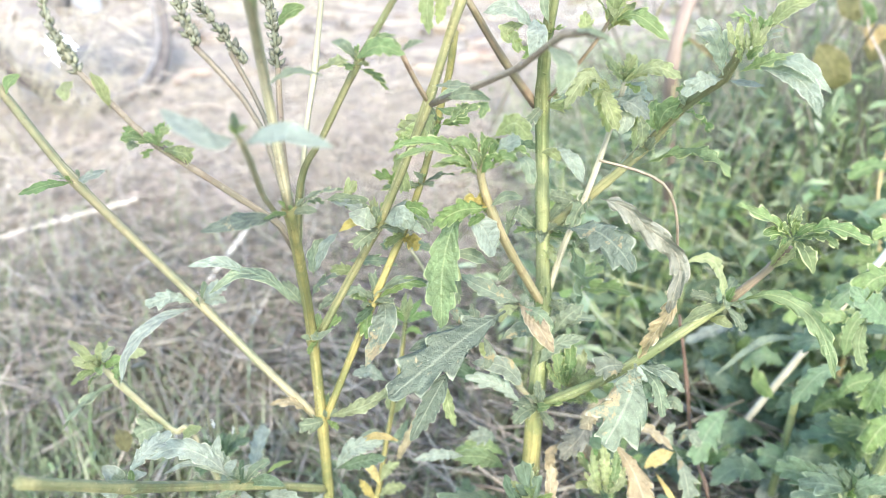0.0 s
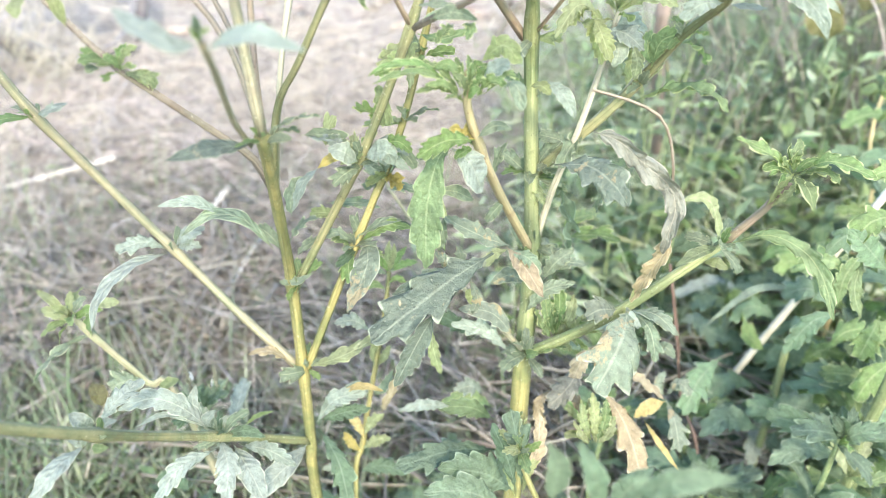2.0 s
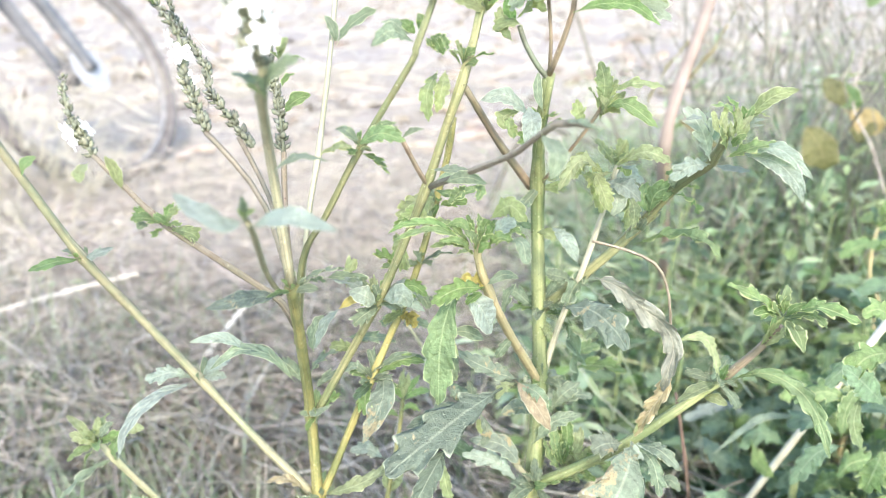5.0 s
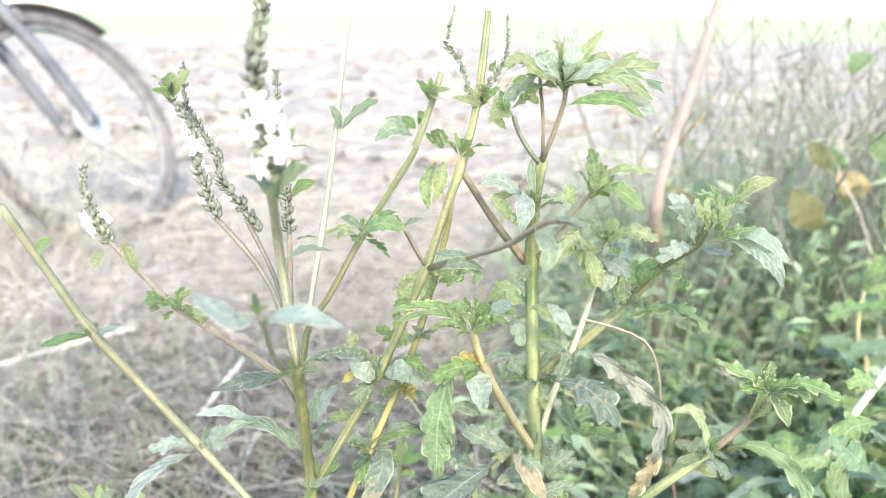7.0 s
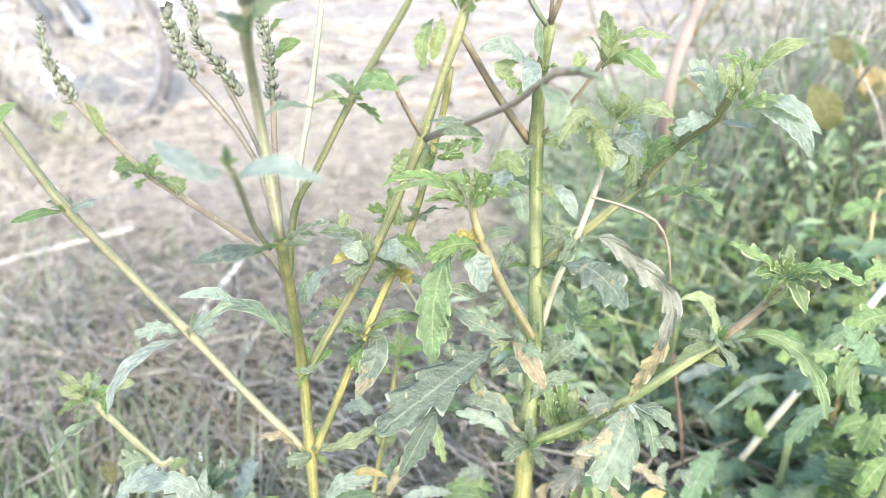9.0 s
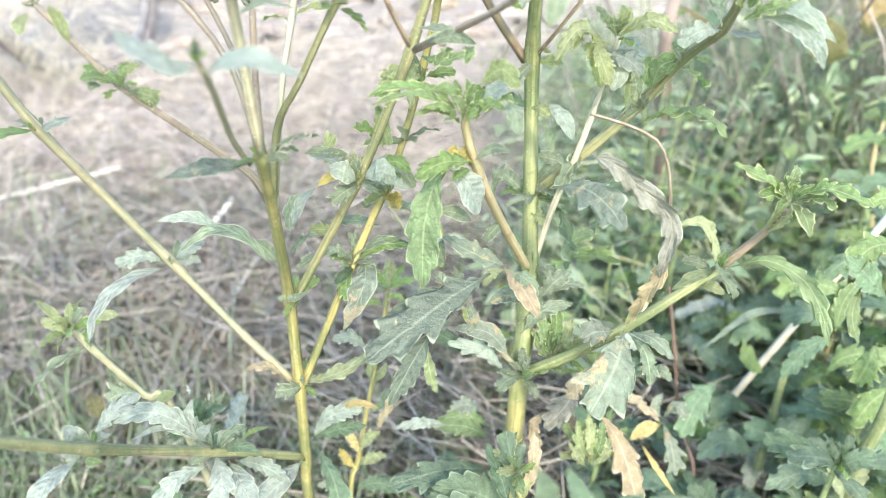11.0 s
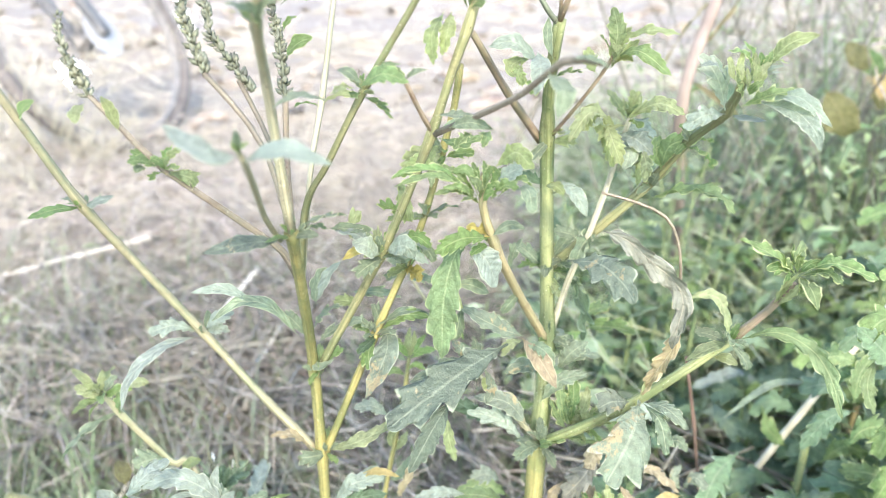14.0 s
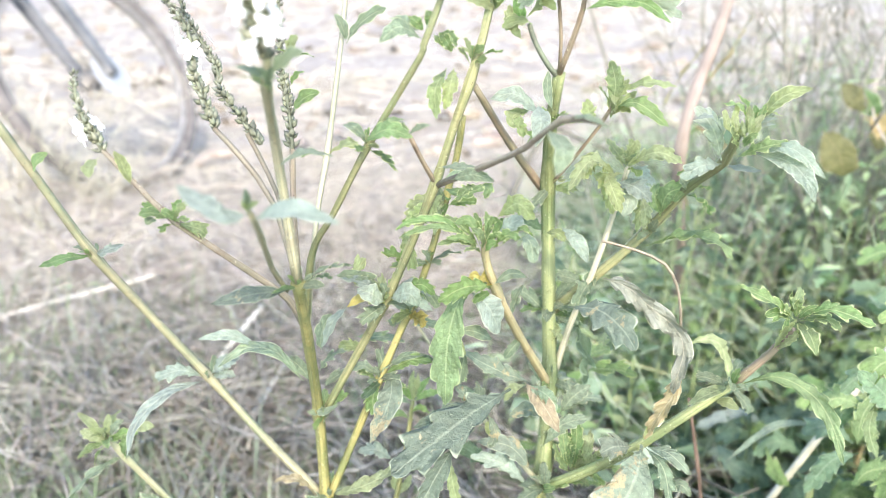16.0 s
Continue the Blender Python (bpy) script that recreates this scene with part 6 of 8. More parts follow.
tuft(weed_c, (0.0536, 0.3838, 0.4490), (0.1, -0.2, 1), 6, 0.0181, "toothed", (M_LEAF, M_FRESH,), 63, 80, 0.32)
leaf(weed_c, (0.0181, 0.2942, 0.4981), (0.0066, 0.2869, 0.5015), 0.0068, "curled", M_GOLD, 20, 2)
tuft(weed_c, (0.0171, 0.2955, 0.4963), (0, -0.25, 1), 5, 0.0115, "toothed", (M_YOUNG, M_FRESH,), 65, 80, 0.32)
tuft(weed_c, (0.0715, 0.3468, 0.5620), (0.1, -0.2, 1), 8, 0.0182, "lance", (M_YOUNG, M_YOUNG,), 66, 55, 0.28)
tuft(weed_c, (0.0847, 0.3680, 0.5321), (0.1, -0.2, 1), 10, 0.0212, "spat", (M_FRESH, M_YOUNG,), 67, 75, 0.28)
tuft(weed_c, (0.0524, 0.3249, 0.6158), (0.1, -0.2, 1), 9, 0.0275, "lance", (M_FRESH, M_YOUNG, M_YOUNG,), 68, 75, 0.27)
leaf(weed_c, (0.0513, 0.3243, 0.6146), (0.0368, 0.3079, 0.6268), 0.0056, "toothed", M_HAZED, 10, 1)
leaf(weed_c, (0.0519, 0.3245, 0.6150), (0.0486, 0.3470, 0.6313), 0.0068, "lance", M_YOUNG, 35, 2)
leaf(weed_c, (0.0526, 0.3246, 0.6152), (0.0563, 0.3335, 0.6340), 0.0075, "arched", M_YOUNG, -25, 3)
leaf(weed_c, (0.0534, 0.3244, 0.6149), (0.0630, 0.3168, 0.6300), 0.0056, "toothed", M_HAZED, -50, 4)
leaf(weed_c, (0.0541, 0.3241, 0.6143), (0.0788, 0.3495, 0.6210), 0.0069, "lance", M_YOUNG, -45, 0)
leaf(weed_c, (0.0555, 0.3240, 0.6141), (0.0939, 0.3338, 0.6192), 0.0076, "arched", M_YOUNG, -10, 1)
leaf(weed_c, (0.0508, 0.3241, 0.6143), (0.0326, 0.3208, 0.6228), 0.0057, "toothed", M_HAZED, 35, 2)
leaf(weed_c, (0.0503, 0.3237, 0.6135), (0.0255, 0.3020, 0.6144), 0.0064, "lance", M_YOUNG, 25, 3)
leaf(weed_c, (0.0508, 0.3235, 0.6130), (0.0353, 0.3346, 0.6053), 0.0077, "arched", M_YOUNG, 50, 4)
leaf(weed_c, (0.0537, 0.3237, 0.6135), (0.0690, 0.3233, 0.6126), 0.0058, "toothed", M_HAZED, -45, 0)
leaf(weed_c, (0.0532, 0.3241, 0.6142), (0.0606, 0.3132, 0.6224), 0.0065, "lance", M_YOUNG, -10, 1)
leaf(weed_c, (0.0517, 0.3241, 0.6142), (0.0469, 0.3491, 0.6202), 0.0078, "arched", M_YOUNG, 35, 2)
leaf(weed_c, (0.0579, 0.3259, 0.6064), (0.0880, 0.3074, 0.6025), 0.0071, "toothed", M_HAZED, -40, 3)
leaf(weed_c, (0.0559, 0.3249, 0.6159), (0.0907, 0.3062, 0.6116), 0.0070, "toothed", M_HAZED, -40, 4)
leaf(weed_c, (0.0435, 0.3313, 0.6176), (0.0272, 0.3199, 0.6055), 0.0068, "toothed", M_HAZED, 20, 0)
leaf(weed_c, (0.0448, 0.3324, 0.6200), (0.0198, 0.3209, 0.6192), 0.0072, "toothed", M_YOUNG, 30, 1)
leaf(weed_c, (0.0330, 0.3283, 0.5999), (0.0204, 0.3220, 0.5981), 0.0061, "ovate", M_YOUNG, 20, 2)
stalk(weed_c, "branch", [(0.0544, 0.2944, 0.3080), (0.0471, 0.3016, 0.3232), (0.0449, 0.3076, 0.3359)], 0.0014, 0.0010, M_STEM, "", [])
tuft(weed_c, (0.0455, 0.3064, 0.3333), (0, -0.3, 1), 9, 0.0258, "toothed", (M_LEAF, M_FRESH, M_YOUNG,), 69, 60, 0.32)
tuft(weed_c, (0.0738, 0.3612, 0.3669), (0.2, -0.2, 1), 16, 0.0234, "crisp", (M_YOUNG, M_FRESH,), 70, 80, 0.30)
tuft(weed_c, (0.0894, 0.3541, 0.3055), (0.2, -0.2, 1), 12, 0.0228, "spat", (M_YOUNG, M_TAN,), 71, 80, 0.30)
tuft(weed_a, (-0.0623, 0.3350, 0.4119), (-0.8, -0.4, 1), 7, 0.0169, "toothed", (M_LEAF, M_FRESH,), 200, 95, 0.40)
tuft(weed_a, (-0.0622, 0.3446, 0.3552), (0.8, -0.4, 1), 5, 0.0168, "lobed", (M_LEAF, M_FRESH, M_LEAF,), 202, 95, 0.40)
tuft(weed_a, (-0.0345, 0.3398, 0.4287), (0.4, -0.4, 1), 8, 0.0209, "lobed", (M_LEAF, M_FRESH,), 206, 95, 0.40)
tuft(weed_a, (-0.0190, 0.3402, 0.4668), (-0.6, -0.4, 1), 7, 0.0174, "toothed", (M_LEAF, M_YOUNG, M_LEAF,), 207, 95, 0.40)
tuft(weed_a, (-0.0098, 0.3435, 0.4900), (0.2, -0.4, 1), 7, 0.0170, "toothed", (M_LEAF, M_FRESH, M_LEAF,), 208, 95, 0.40)
tuft(weed_a, (-0.0028, 0.3483, 0.5186), (-0.8, -0.4, 1), 6, 0.0154, "crisp", (M_LEAF, M_FRESH,), 209, 95, 0.40)
tuft(weed_c, (0.0489, 0.3804, 0.5186), (0.0, -0.4, 1), 6, 0.0166, "lobed", (M_LEAF, M_YOUNG, M_LEAF,), 210, 95, 0.40)
tuft(weed_c, (0.0549, 0.3772, 0.4074), (0.8, -0.4, 1), 9, 0.0248, "toothed", (M_LEAF, M_FRESH, M_LEAF,), 211, 95, 0.40)
tuft(weed_c, (0.0500, 0.3365, 0.3686), (-0.2, -0.4, 1), 8, 0.0221, "toothed", (M_LEAF, M_FRESH,), 212, 95, 0.40)
tuft(weed_c, (0.0545, 0.3853, 0.4476), (0.6, -0.4, 1), 9, 0.0242, "crisp", (M_LEAF, M_YOUNG, M_LEAF,), 213, 95, 0.40)
tuft(weed_c, (0.0458, 0.3531, 0.5543), (-0.4, -0.4, 1), 6, 0.0149, "lobed", (M_FRESH, M_YOUNG, M_FRESH,), 214, 95, 0.40)
tuft(weed_c, (0.0996, 0.3721, 0.4988), (-0.6, -0.4, 1), 7, 0.0181, "toothed", (M_LEAF, M_YOUNG, M_LEAF,), 216, 95, 0.40)
tuft(weed_c, (0.1100, 0.3512, 0.5248), (0.2, -0.4, 1), 6, 0.0154, "crisp", (M_LEAF, M_FRESH, M_LEAF,), 217, 95, 0.40)
tuft(weed_c, (0.1380, 0.3339, 0.4327), (0.8, -0.4, 1), 7, 0.0178, "toothed", (M_LEAF, M_FRESH, M_LEAF,), 220, 95, 0.40)
tuft(weed_a, (-0.0306, 0.2863, 0.5581), (0.6, -0.4, 1), 6, 0.0123, "lobed", (M_FRESH, M_YOUNG, M_FRESH,), 222, 95, 0.40)
tuft(weed_a, (-0.1015, 0.2695, 0.5323), (0.2, -0.4, 1), 6, 0.0111, "lobed", (M_FRESH, M_YOUNG, M_FRESH,), 226, 95, 0.40)
tuft(weed_a, (-0.0286, 0.3157, 0.4804), (-0.6, -0.4, 1), 7, 0.0173, "lobed", (M_LEAF, M_YOUNG, M_LEAF,), 234, 95, 0.40)
blade(weed_c, [(0.0118, 0.2941, 0.4976), (0.0041, 0.2895, 0.4920), (-0.0002, 0.2862, 0.4738), (-0.0008, 0.2855, 0.4466)], 0.0172, "toothed", M_GREEN, 12, 1, label="hanging bright green leaf with sunken veins")
blade(weed_c, [(0.0029, 0.2880, 0.4832), (0.0048, 0.2868, 0.4761), (0.0077, 0.2892, 0.4682)], 0.0028, "lance", M_YOUNG, 13, 2)
blade(weed_c, [(0.0087, 0.2970, 0.4943), (0.0166, 0.2945, 0.4885), (0.0221, 0.3011, 0.4735)], 0.0132, "ovate", M_SILVER, -2, 3)
blade(weed_c, [(0.0037, 0.3022, 0.4732), (0.0109, 0.3025, 0.4732), (0.0193, 0.3090, 0.4663)], 0.0068, "lance", M_LEAF, 12, 4)
blade(weed_c, [(0.0295, 0.3231, 0.4334), (0.0119, 0.3037, 0.4325), (-0.0053, 0.2885, 0.4266), (-0.0235, 0.2781, 0.4162)], 0.0273, "lobed", M_SPOT, 11, 5, label="large grey-green toothed leaf with a brown spot")
blade(weed_c, [(0.0038, 0.2960, 0.4205), (-0.0038, 0.2796, 0.4163), (-0.0141, 0.2707, 0.3992)], 0.0123, "toothed", M_SPOT, -26, 6)
blade(weed_c, [(0.0184, 0.3171, 0.4243), (0.0220, 0.3094, 0.4185), (0.0197, 0.3089, 0.4101)], 0.0068, "crisp", M_PALE, 23, 7)
blade(weed_c, [(0.0395, 0.3493, 0.4236), (0.0280, 0.3419, 0.4314), (0.0161, 0.3405, 0.4382), (0.0072, 0.3444, 0.4422)], 0.0124, "crisp", M_PALE, 7, 8)
blade(weed_c, [(0.0384, 0.3491, 0.4230), (0.0469, 0.3346, 0.4181), (0.0548, 0.3289, 0.4063)], 0.0101, "lance", M_TAN, -15, 9, label="tan withered leaf")
blade(weed_c, [(0.0390, 0.3487, 0.4220), (0.0325, 0.3420, 0.4231), (0.0279, 0.3401, 0.4170)], 0.0068, "toothed", M_YOUNG, 23, 10)
blade(weed_c, [(0.0387, 0.3486, 0.4217), (0.0490, 0.3376, 0.4218), (0.0527, 0.3338, 0.4129)], 0.0096, "toothed", M_LEAF, -13, 11)
blade(weed_c, [(0.0607, 0.3722, 0.3908), (0.0673, 0.3703, 0.4027), (0.0771, 0.3766, 0.4063)], 0.0111, "toothed", M_LEAF, -1, 12)
blade(weed_c, [(0.0603, 0.3763, 0.3901), (0.0723, 0.3720, 0.4008), (0.0840, 0.3736, 0.3993)], 0.0106, "lobed", M_LEAF, -16, 13)
blade(weed_c, [(0.0538, 0.3201, 0.4776), (0.0636, 0.3004, 0.4850), (0.0704, 0.2838, 0.4843), (0.0742, 0.2722, 0.4802)], 0.0188, "lobed", M_PALE, -5, 14, label="grey-green leaf with tan edges")
blade(weed_c, [(0.0670, 0.3113, 0.4954), (0.0770, 0.3070, 0.4927), (0.0874, 0.3066, 0.4837), (0.0985, 0.3061, 0.4745), (0.1030, 0.3053, 0.4646), (0.1012, 0.3036, 0.4527), (0.1014, 0.3085, 0.4407)], 0.0104, "wrinkled", M_GREY, 24, 15, label="long shrivelled grey-brown leaf")
blade(weed_c, [(0.1050, 0.3114, 0.4501), (0.1023, 0.3097, 0.4395), (0.0984, 0.3131, 0.4278), (0.0939, 0.3192, 0.4095)], 0.0089, "wrinkled", M_TAN, 22, 16, label="shrivelled tan leaf")
blade(weed_c, [(0.0919, 0.3156, 0.4113), (0.0966, 0.3193, 0.4190), (0.1061, 0.3276, 0.4192)], 0.0065, "ovate", M_YOUNG, 38, 17)
blade(weed_c, [(0.1106, 0.3303, 0.4536), (0.1193, 0.3309, 0.4570), (0.1289, 0.3328, 0.4532), (0.1360, 0.3331, 0.4350)], 0.0072, "crisp", M_YOUNG, -10, 18)
blade(weed_c, [(0.1528, 0.3134, 0.4757), (0.1379, 0.3074, 0.4873), (0.1245, 0.3110, 0.4928)], 0.0090, "frill", M_FRILL, 25, 19)
blade(weed_c, [(0.1522, 0.3145, 0.4784), (0.1502, 0.3099, 0.4872), (0.1524, 0.3127, 0.4921)], 0.0069, "frill", M_FRILL, 7, 20)
blade(weed_c, [(0.1552, 0.3138, 0.4767), (0.1627, 0.3028, 0.4855), (0.1803, 0.2987, 0.4799)], 0.0097, "frill", M_FRILL, -21, 21)
blade(weed_c, [(0.1538, 0.3131, 0.4750), (0.1544, 0.3006, 0.4743), (0.1573, 0.2974, 0.4664)], 0.0092, "ovate", M_FRILL, -13, 22)
blade(weed_c, [(0.1518, 0.3134, 0.4757), (0.1425, 0.3085, 0.4816), (0.1371, 0.3078, 0.4802)], 0.0054, "spat", M_FRILL, 14, 23)
blade(weed_c, [(0.1413, 0.3357, 0.4311), (0.1535, 0.3234, 0.4419), (0.1651, 0.3121, 0.4397), (0.1695, 0.2989, 0.4331), (0.1730, 0.2888, 0.4182)], 0.0104, "frill", M_FRESH, 16, 24, label="drooping crinkled green leaf")
blade(weed_c, [(0.1375, 0.3355, 0.4305), (0.1243, 0.3277, 0.4298), (0.1147, 0.3273, 0.4237)], 0.0082, "ovate", M_YOUNG, 31, 25)
blade(weed_c, [(0.1294, 0.3325, 0.4233), (0.1334, 0.3272, 0.4259), (0.1397, 0.3267, 0.4226)], 0.0060, "ovate", M_YOUNG, -29, 26)
blade(weed_c, [(0.1135, 0.3185, 0.5460), (0.1069, 0.3124, 0.5596), (0.1003, 0.3174, 0.5688)], 0.0141, "lobed", M_HAZED, -9, 27)
blade(weed_c, [(0.1139, 0.3190, 0.5445), (0.1025, 0.3092, 0.5458), (0.0948, 0.3097, 0.5405)], 0.0096, "lobed", M_SILVER, -8, 28)
blade(weed_c, [(0.1167, 0.3092, 0.5497), (0.1226, 0.2978, 0.5563), (0.1311, 0.2956, 0.5587)], 0.0074, "frill", M_FRILL, 12, 29)
blade(weed_c, [(0.1232, 0.3063, 0.5531), (0.1297, 0.2894, 0.5575), (0.1396, 0.2792, 0.5484)], 0.0081, "lance", M_HAZED, 6, 30)
blade(weed_c, [(0.1210, 0.3059, 0.5523), (0.1288, 0.2901, 0.5526), (0.1329, 0.2785, 0.5476), (0.1342, 0.2728, 0.5409)], 0.0085, "lance", M_HAZED, 3, 31)
blade(weed_c, [(0.1243, 0.3113, 0.5649), (0.1293, 0.3038, 0.5749), (0.1401, 0.3039, 0.5783)], 0.0069, "lance", M_YOUNG, -3, 32)
blade(weed_c, [(0.1162, 0.3188, 0.5441), (0.1199, 0.3094, 0.5447), (0.1267, 0.3069, 0.5445)], 0.0050, "lance", M_SILVER, -23, 33)
blade(weed_c, [(0.1248, 0.3111, 0.5645), (0.1266, 0.3060, 0.5681), (0.1301, 0.3036, 0.5673)], 0.0031, "crisp", M_YOUNG, -19, 34)
blade(weed_c, [(0.1153, 0.3057, 0.5567), (0.1114, 0.3029, 0.5648), (0.1133, 0.3059, 0.5726)], 0.0039, "crisp", M_YOUNG, 12, 35)
blade(weed_c, [(0.1162, 0.3061, 0.5577), (0.1178, 0.3034, 0.5659), (0.1167, 0.3056, 0.5718)], 0.0039, "crisp", M_YOUNG, -12, 36)
blade(weed_c, [(0.1162, 0.3065, 0.5587), (0.1194, 0.3022, 0.5640), (0.1228, 0.3046, 0.5696)], 0.0043, "spat", M_YOUNG, -12, 37)
blade(weed_c, [(0.1149, 0.3061, 0.5577), (0.1087, 0.3022, 0.5638), (0.1077, 0.3047, 0.5697)], 0.0043, "spat", M_YOUNG, 7, 38)
blade(weed_c, [(0.1020, 0.3631, 0.5077), (0.1034, 0.3560, 0.5215), (0.1175, 0.3572, 0.5246)], 0.0117, "toothed", M_FRESH, 28, 39)
blade(weed_c, [(0.1025, 0.3655, 0.5081), (0.0977, 0.3593, 0.5183), (0.1002, 0.3637, 0.5242)], 0.0102, "toothed", M_FRESH, 14, 40)
blade(weed_c, [(0.0968, 0.3719, 0.5180), (0.0926, 0.3618, 0.5119), (0.0903, 0.3580, 0.5007)], 0.0071, "crisp", M_YOUNG, 11, 41)
blade(weed_c, [(0.0983, 0.3715, 0.4891), (0.1130, 0.3591, 0.4984), (0.1252, 0.3496, 0.4991), (0.1332, 0.3435, 0.4925)], 0.0120, "frill", M_FRESH, -28, 42, label="arched crinkled green leaf")
blade(weed_c, [(0.0852, 0.3699, 0.5311), (0.0792, 0.3673, 0.5387), (0.0748, 0.3722, 0.5439)], 0.0070, "crisp", M_YOUNG, 13, 43)
blade(weed_c, [(0.0858, 0.3704, 0.5321), (0.0871, 0.3677, 0.5398), (0.0865, 0.3722, 0.5441)], 0.0070, "crisp", M_YOUNG, -5, 44)
blade(weed_c, [(0.0864, 0.3684, 0.5326), (0.0967, 0.3594, 0.5402), (0.1088, 0.3576, 0.5356)], 0.0100, "crisp", M_YOUNG, -3, 45)
blade(weed_c, [(0.0806, 0.3712, 0.5263), (0.0673, 0.3636, 0.5340), (0.0630, 0.3625, 0.5261)], 0.0118, "frill", M_YOUNG, -4, 46)
blade(weed_c, [(0.0692, 0.3714, 0.5266), (0.0743, 0.3595, 0.5244), (0.0776, 0.3559, 0.5107)], 0.0107, "frill", M_YOUNG, 20, 47)
blade(weed_c, [(0.0838, 0.3799, 0.5213), (0.0911, 0.3722, 0.5262), (0.1012, 0.3736, 0.5221)], 0.0138, "toothed", M_SILVER, -1, 48)
blade(weed_c, [(0.0838, 0.3786, 0.5182), (0.0890, 0.3686, 0.5177), (0.0943, 0.3678, 0.5084)], 0.0132, "toothed", M_SILVER, 7, 49)
blade(weed_c, [(0.0726, 0.3476, 0.5628), (0.0802, 0.3352, 0.5669), (0.0933, 0.3301, 0.5577)], 0.0106, "toothed", M_FRESH, 1, 50)
blade(weed_c, [(0.0716, 0.3476, 0.5628), (0.0714, 0.3419, 0.5741), (0.0697, 0.3478, 0.5835)], 0.0092, "crisp", M_YOUNG, -8, 51)
blade(weed_c, [(0.0740, 0.3503, 0.5691), (0.0842, 0.3419, 0.5747), (0.0974, 0.3390, 0.5735)], 0.0063, "crisp", M_YOUNG, -3, 52)
blade(weed_c, [(0.0639, 0.3449, 0.5563), (0.0600, 0.3396, 0.5630), (0.0602, 0.3432, 0.5676)], 0.0073, "crisp", M_YOUNG, 4, 53)
blade(weed_c, [(0.0720, 0.3492, 0.5664), (0.0748, 0.3435, 0.5715), (0.0779, 0.3466, 0.5758)], 0.0068, "crisp", M_YOUNG, 1, 54)
blade(weed_c, [(0.0410, 0.3479, 0.5579), (0.0281, 0.3398, 0.5695), (0.0167, 0.3391, 0.5675)], 0.0102, "lance", M_SILVER, 13, 55)
blade(weed_c, [(0.0370, 0.3498, 0.5623), (0.0271, 0.3396, 0.5596), (0.0341, 0.3393, 0.5530)], 0.0088, "crisp", M_YOUNG, 1, 56)
blade(weed_c, [(0.0433, 0.3288, 0.5641), (0.0405, 0.3289, 0.5727), (0.0414, 0.3357, 0.5803)], 0.0051, "ovate", M_LEAF, 17, 57)
blade(weed_c, [(0.0315, 0.2384, 0.5739), (0.0347, 0.2245, 0.5705), (0.0329, 0.2219, 0.5632)], 0.0076, "ovate", M_LEAF, -8, 58)
blade(weed_c, [(0.0353, 0.2347, 0.5780), (0.0410, 0.2247, 0.5802), (0.0467, 0.2185, 0.5783)], 0.0027, "lance", M_LEAF, -23, 59)
blade(weed_c, [(0.0191, 0.2843, 0.5308), (0.0259, 0.2776, 0.5381), (0.0325, 0.2780, 0.5317)], 0.0092, "crisp", M_YOUNG, 12, 60)
blade(weed_c, [(0.0376, 0.3419, 0.3000), (0.0125, 0.3297, 0.3108), (-0.0189, 0.3226, 0.3052)], 0.0200, "lobed", M_BLUE, 16, 116, label="broad dull green lobed leaf")
blade(weed_c, [(0.0139, 0.3587, 0.3166), (-0.0018, 0.3523, 0.3232), (-0.0171, 0.3500, 0.3210)], 0.0081, "toothed", M_SILVER, 15, 117)
blade(weed_c, [(0.0374, 0.3630, 0.3036), (0.0233, 0.3576, 0.3168), (0.0038, 0.3587, 0.3164)], 0.0128, "toothed", M_GREEN, 6, 118)
blade(weed_c, [(0.0467, 0.3037, 0.3112), (0.0436, 0.3044, 0.3363), (0.0402, 0.3139, 0.3521)], 0.0184, "lobed", M_BLUE, -12, 119)
blade(weed_c, [(0.0439, 0.3024, 0.3087), (0.0382, 0.3019, 0.3314), (0.0309, 0.3106, 0.3457)], 0.0123, "lobed", M_BLUE, 8, 120)
blade(weed_c, [(0.0478, 0.3037, 0.3112), (0.0537, 0.3059, 0.3351), (0.0548, 0.3147, 0.3496)], 0.0095, "crisp", M_TAN, -8, 121)
blade(weed_c, [(0.0431, 0.3011, 0.3062), (0.0381, 0.3042, 0.3256), (0.0352, 0.3096, 0.3352)], 0.0062, "crisp", M_YOUNG, 12, 122)
blade(weed_c, [(0.0467, 0.3017, 0.3075), (0.0503, 0.3029, 0.3233), (0.0564, 0.3072, 0.3311)], 0.0062, "crisp", M_YOUNG, -12, 123)
blade(weed_c, [(0.0449, 0.3165, 0.2946), (0.0276, 0.3089, 0.3143), (0.0042, 0.3075, 0.3198)], 0.0254, "toothed", M_BLUE, 6, 124)
blade(weed_c, [(0.0394, 0.3029, 0.2965), (0.0186, 0.2950, 0.3157), (-0.0033, 0.2921, 0.3184)], 0.0196, "toothed", M_TEAL, 6, 125)
blade(weed_c, [(0.0332, 0.1648, 0.4425), (0.0325, 0.1576, 0.4631), (0.0294, 0.1571, 0.4708)], 0.0077, "lance", M_TEAL, -5, 126)
blade(weed_c, [(0.0463, 0.1604, 0.4451), (0.0407, 0.1544, 0.4626), (0.0370, 0.1571, 0.4709)], 0.0079, "lance", M_TEAL, 5, 127)
blade(weed_c, [(0.0524, 0.1581, 0.4515), (0.0606, 0.1496, 0.4646), (0.0737, 0.1486, 0.4661)], 0.0077, "lance", M_TEAL, -13, 128, label="broad blue-green leaf")
blade(weed_c, [(0.0552, 0.1823, 0.4224), (0.0585, 0.1754, 0.4383), (0.0641, 0.1765, 0.4437)], 0.0082, "lance", M_TEAL, -5, 129)
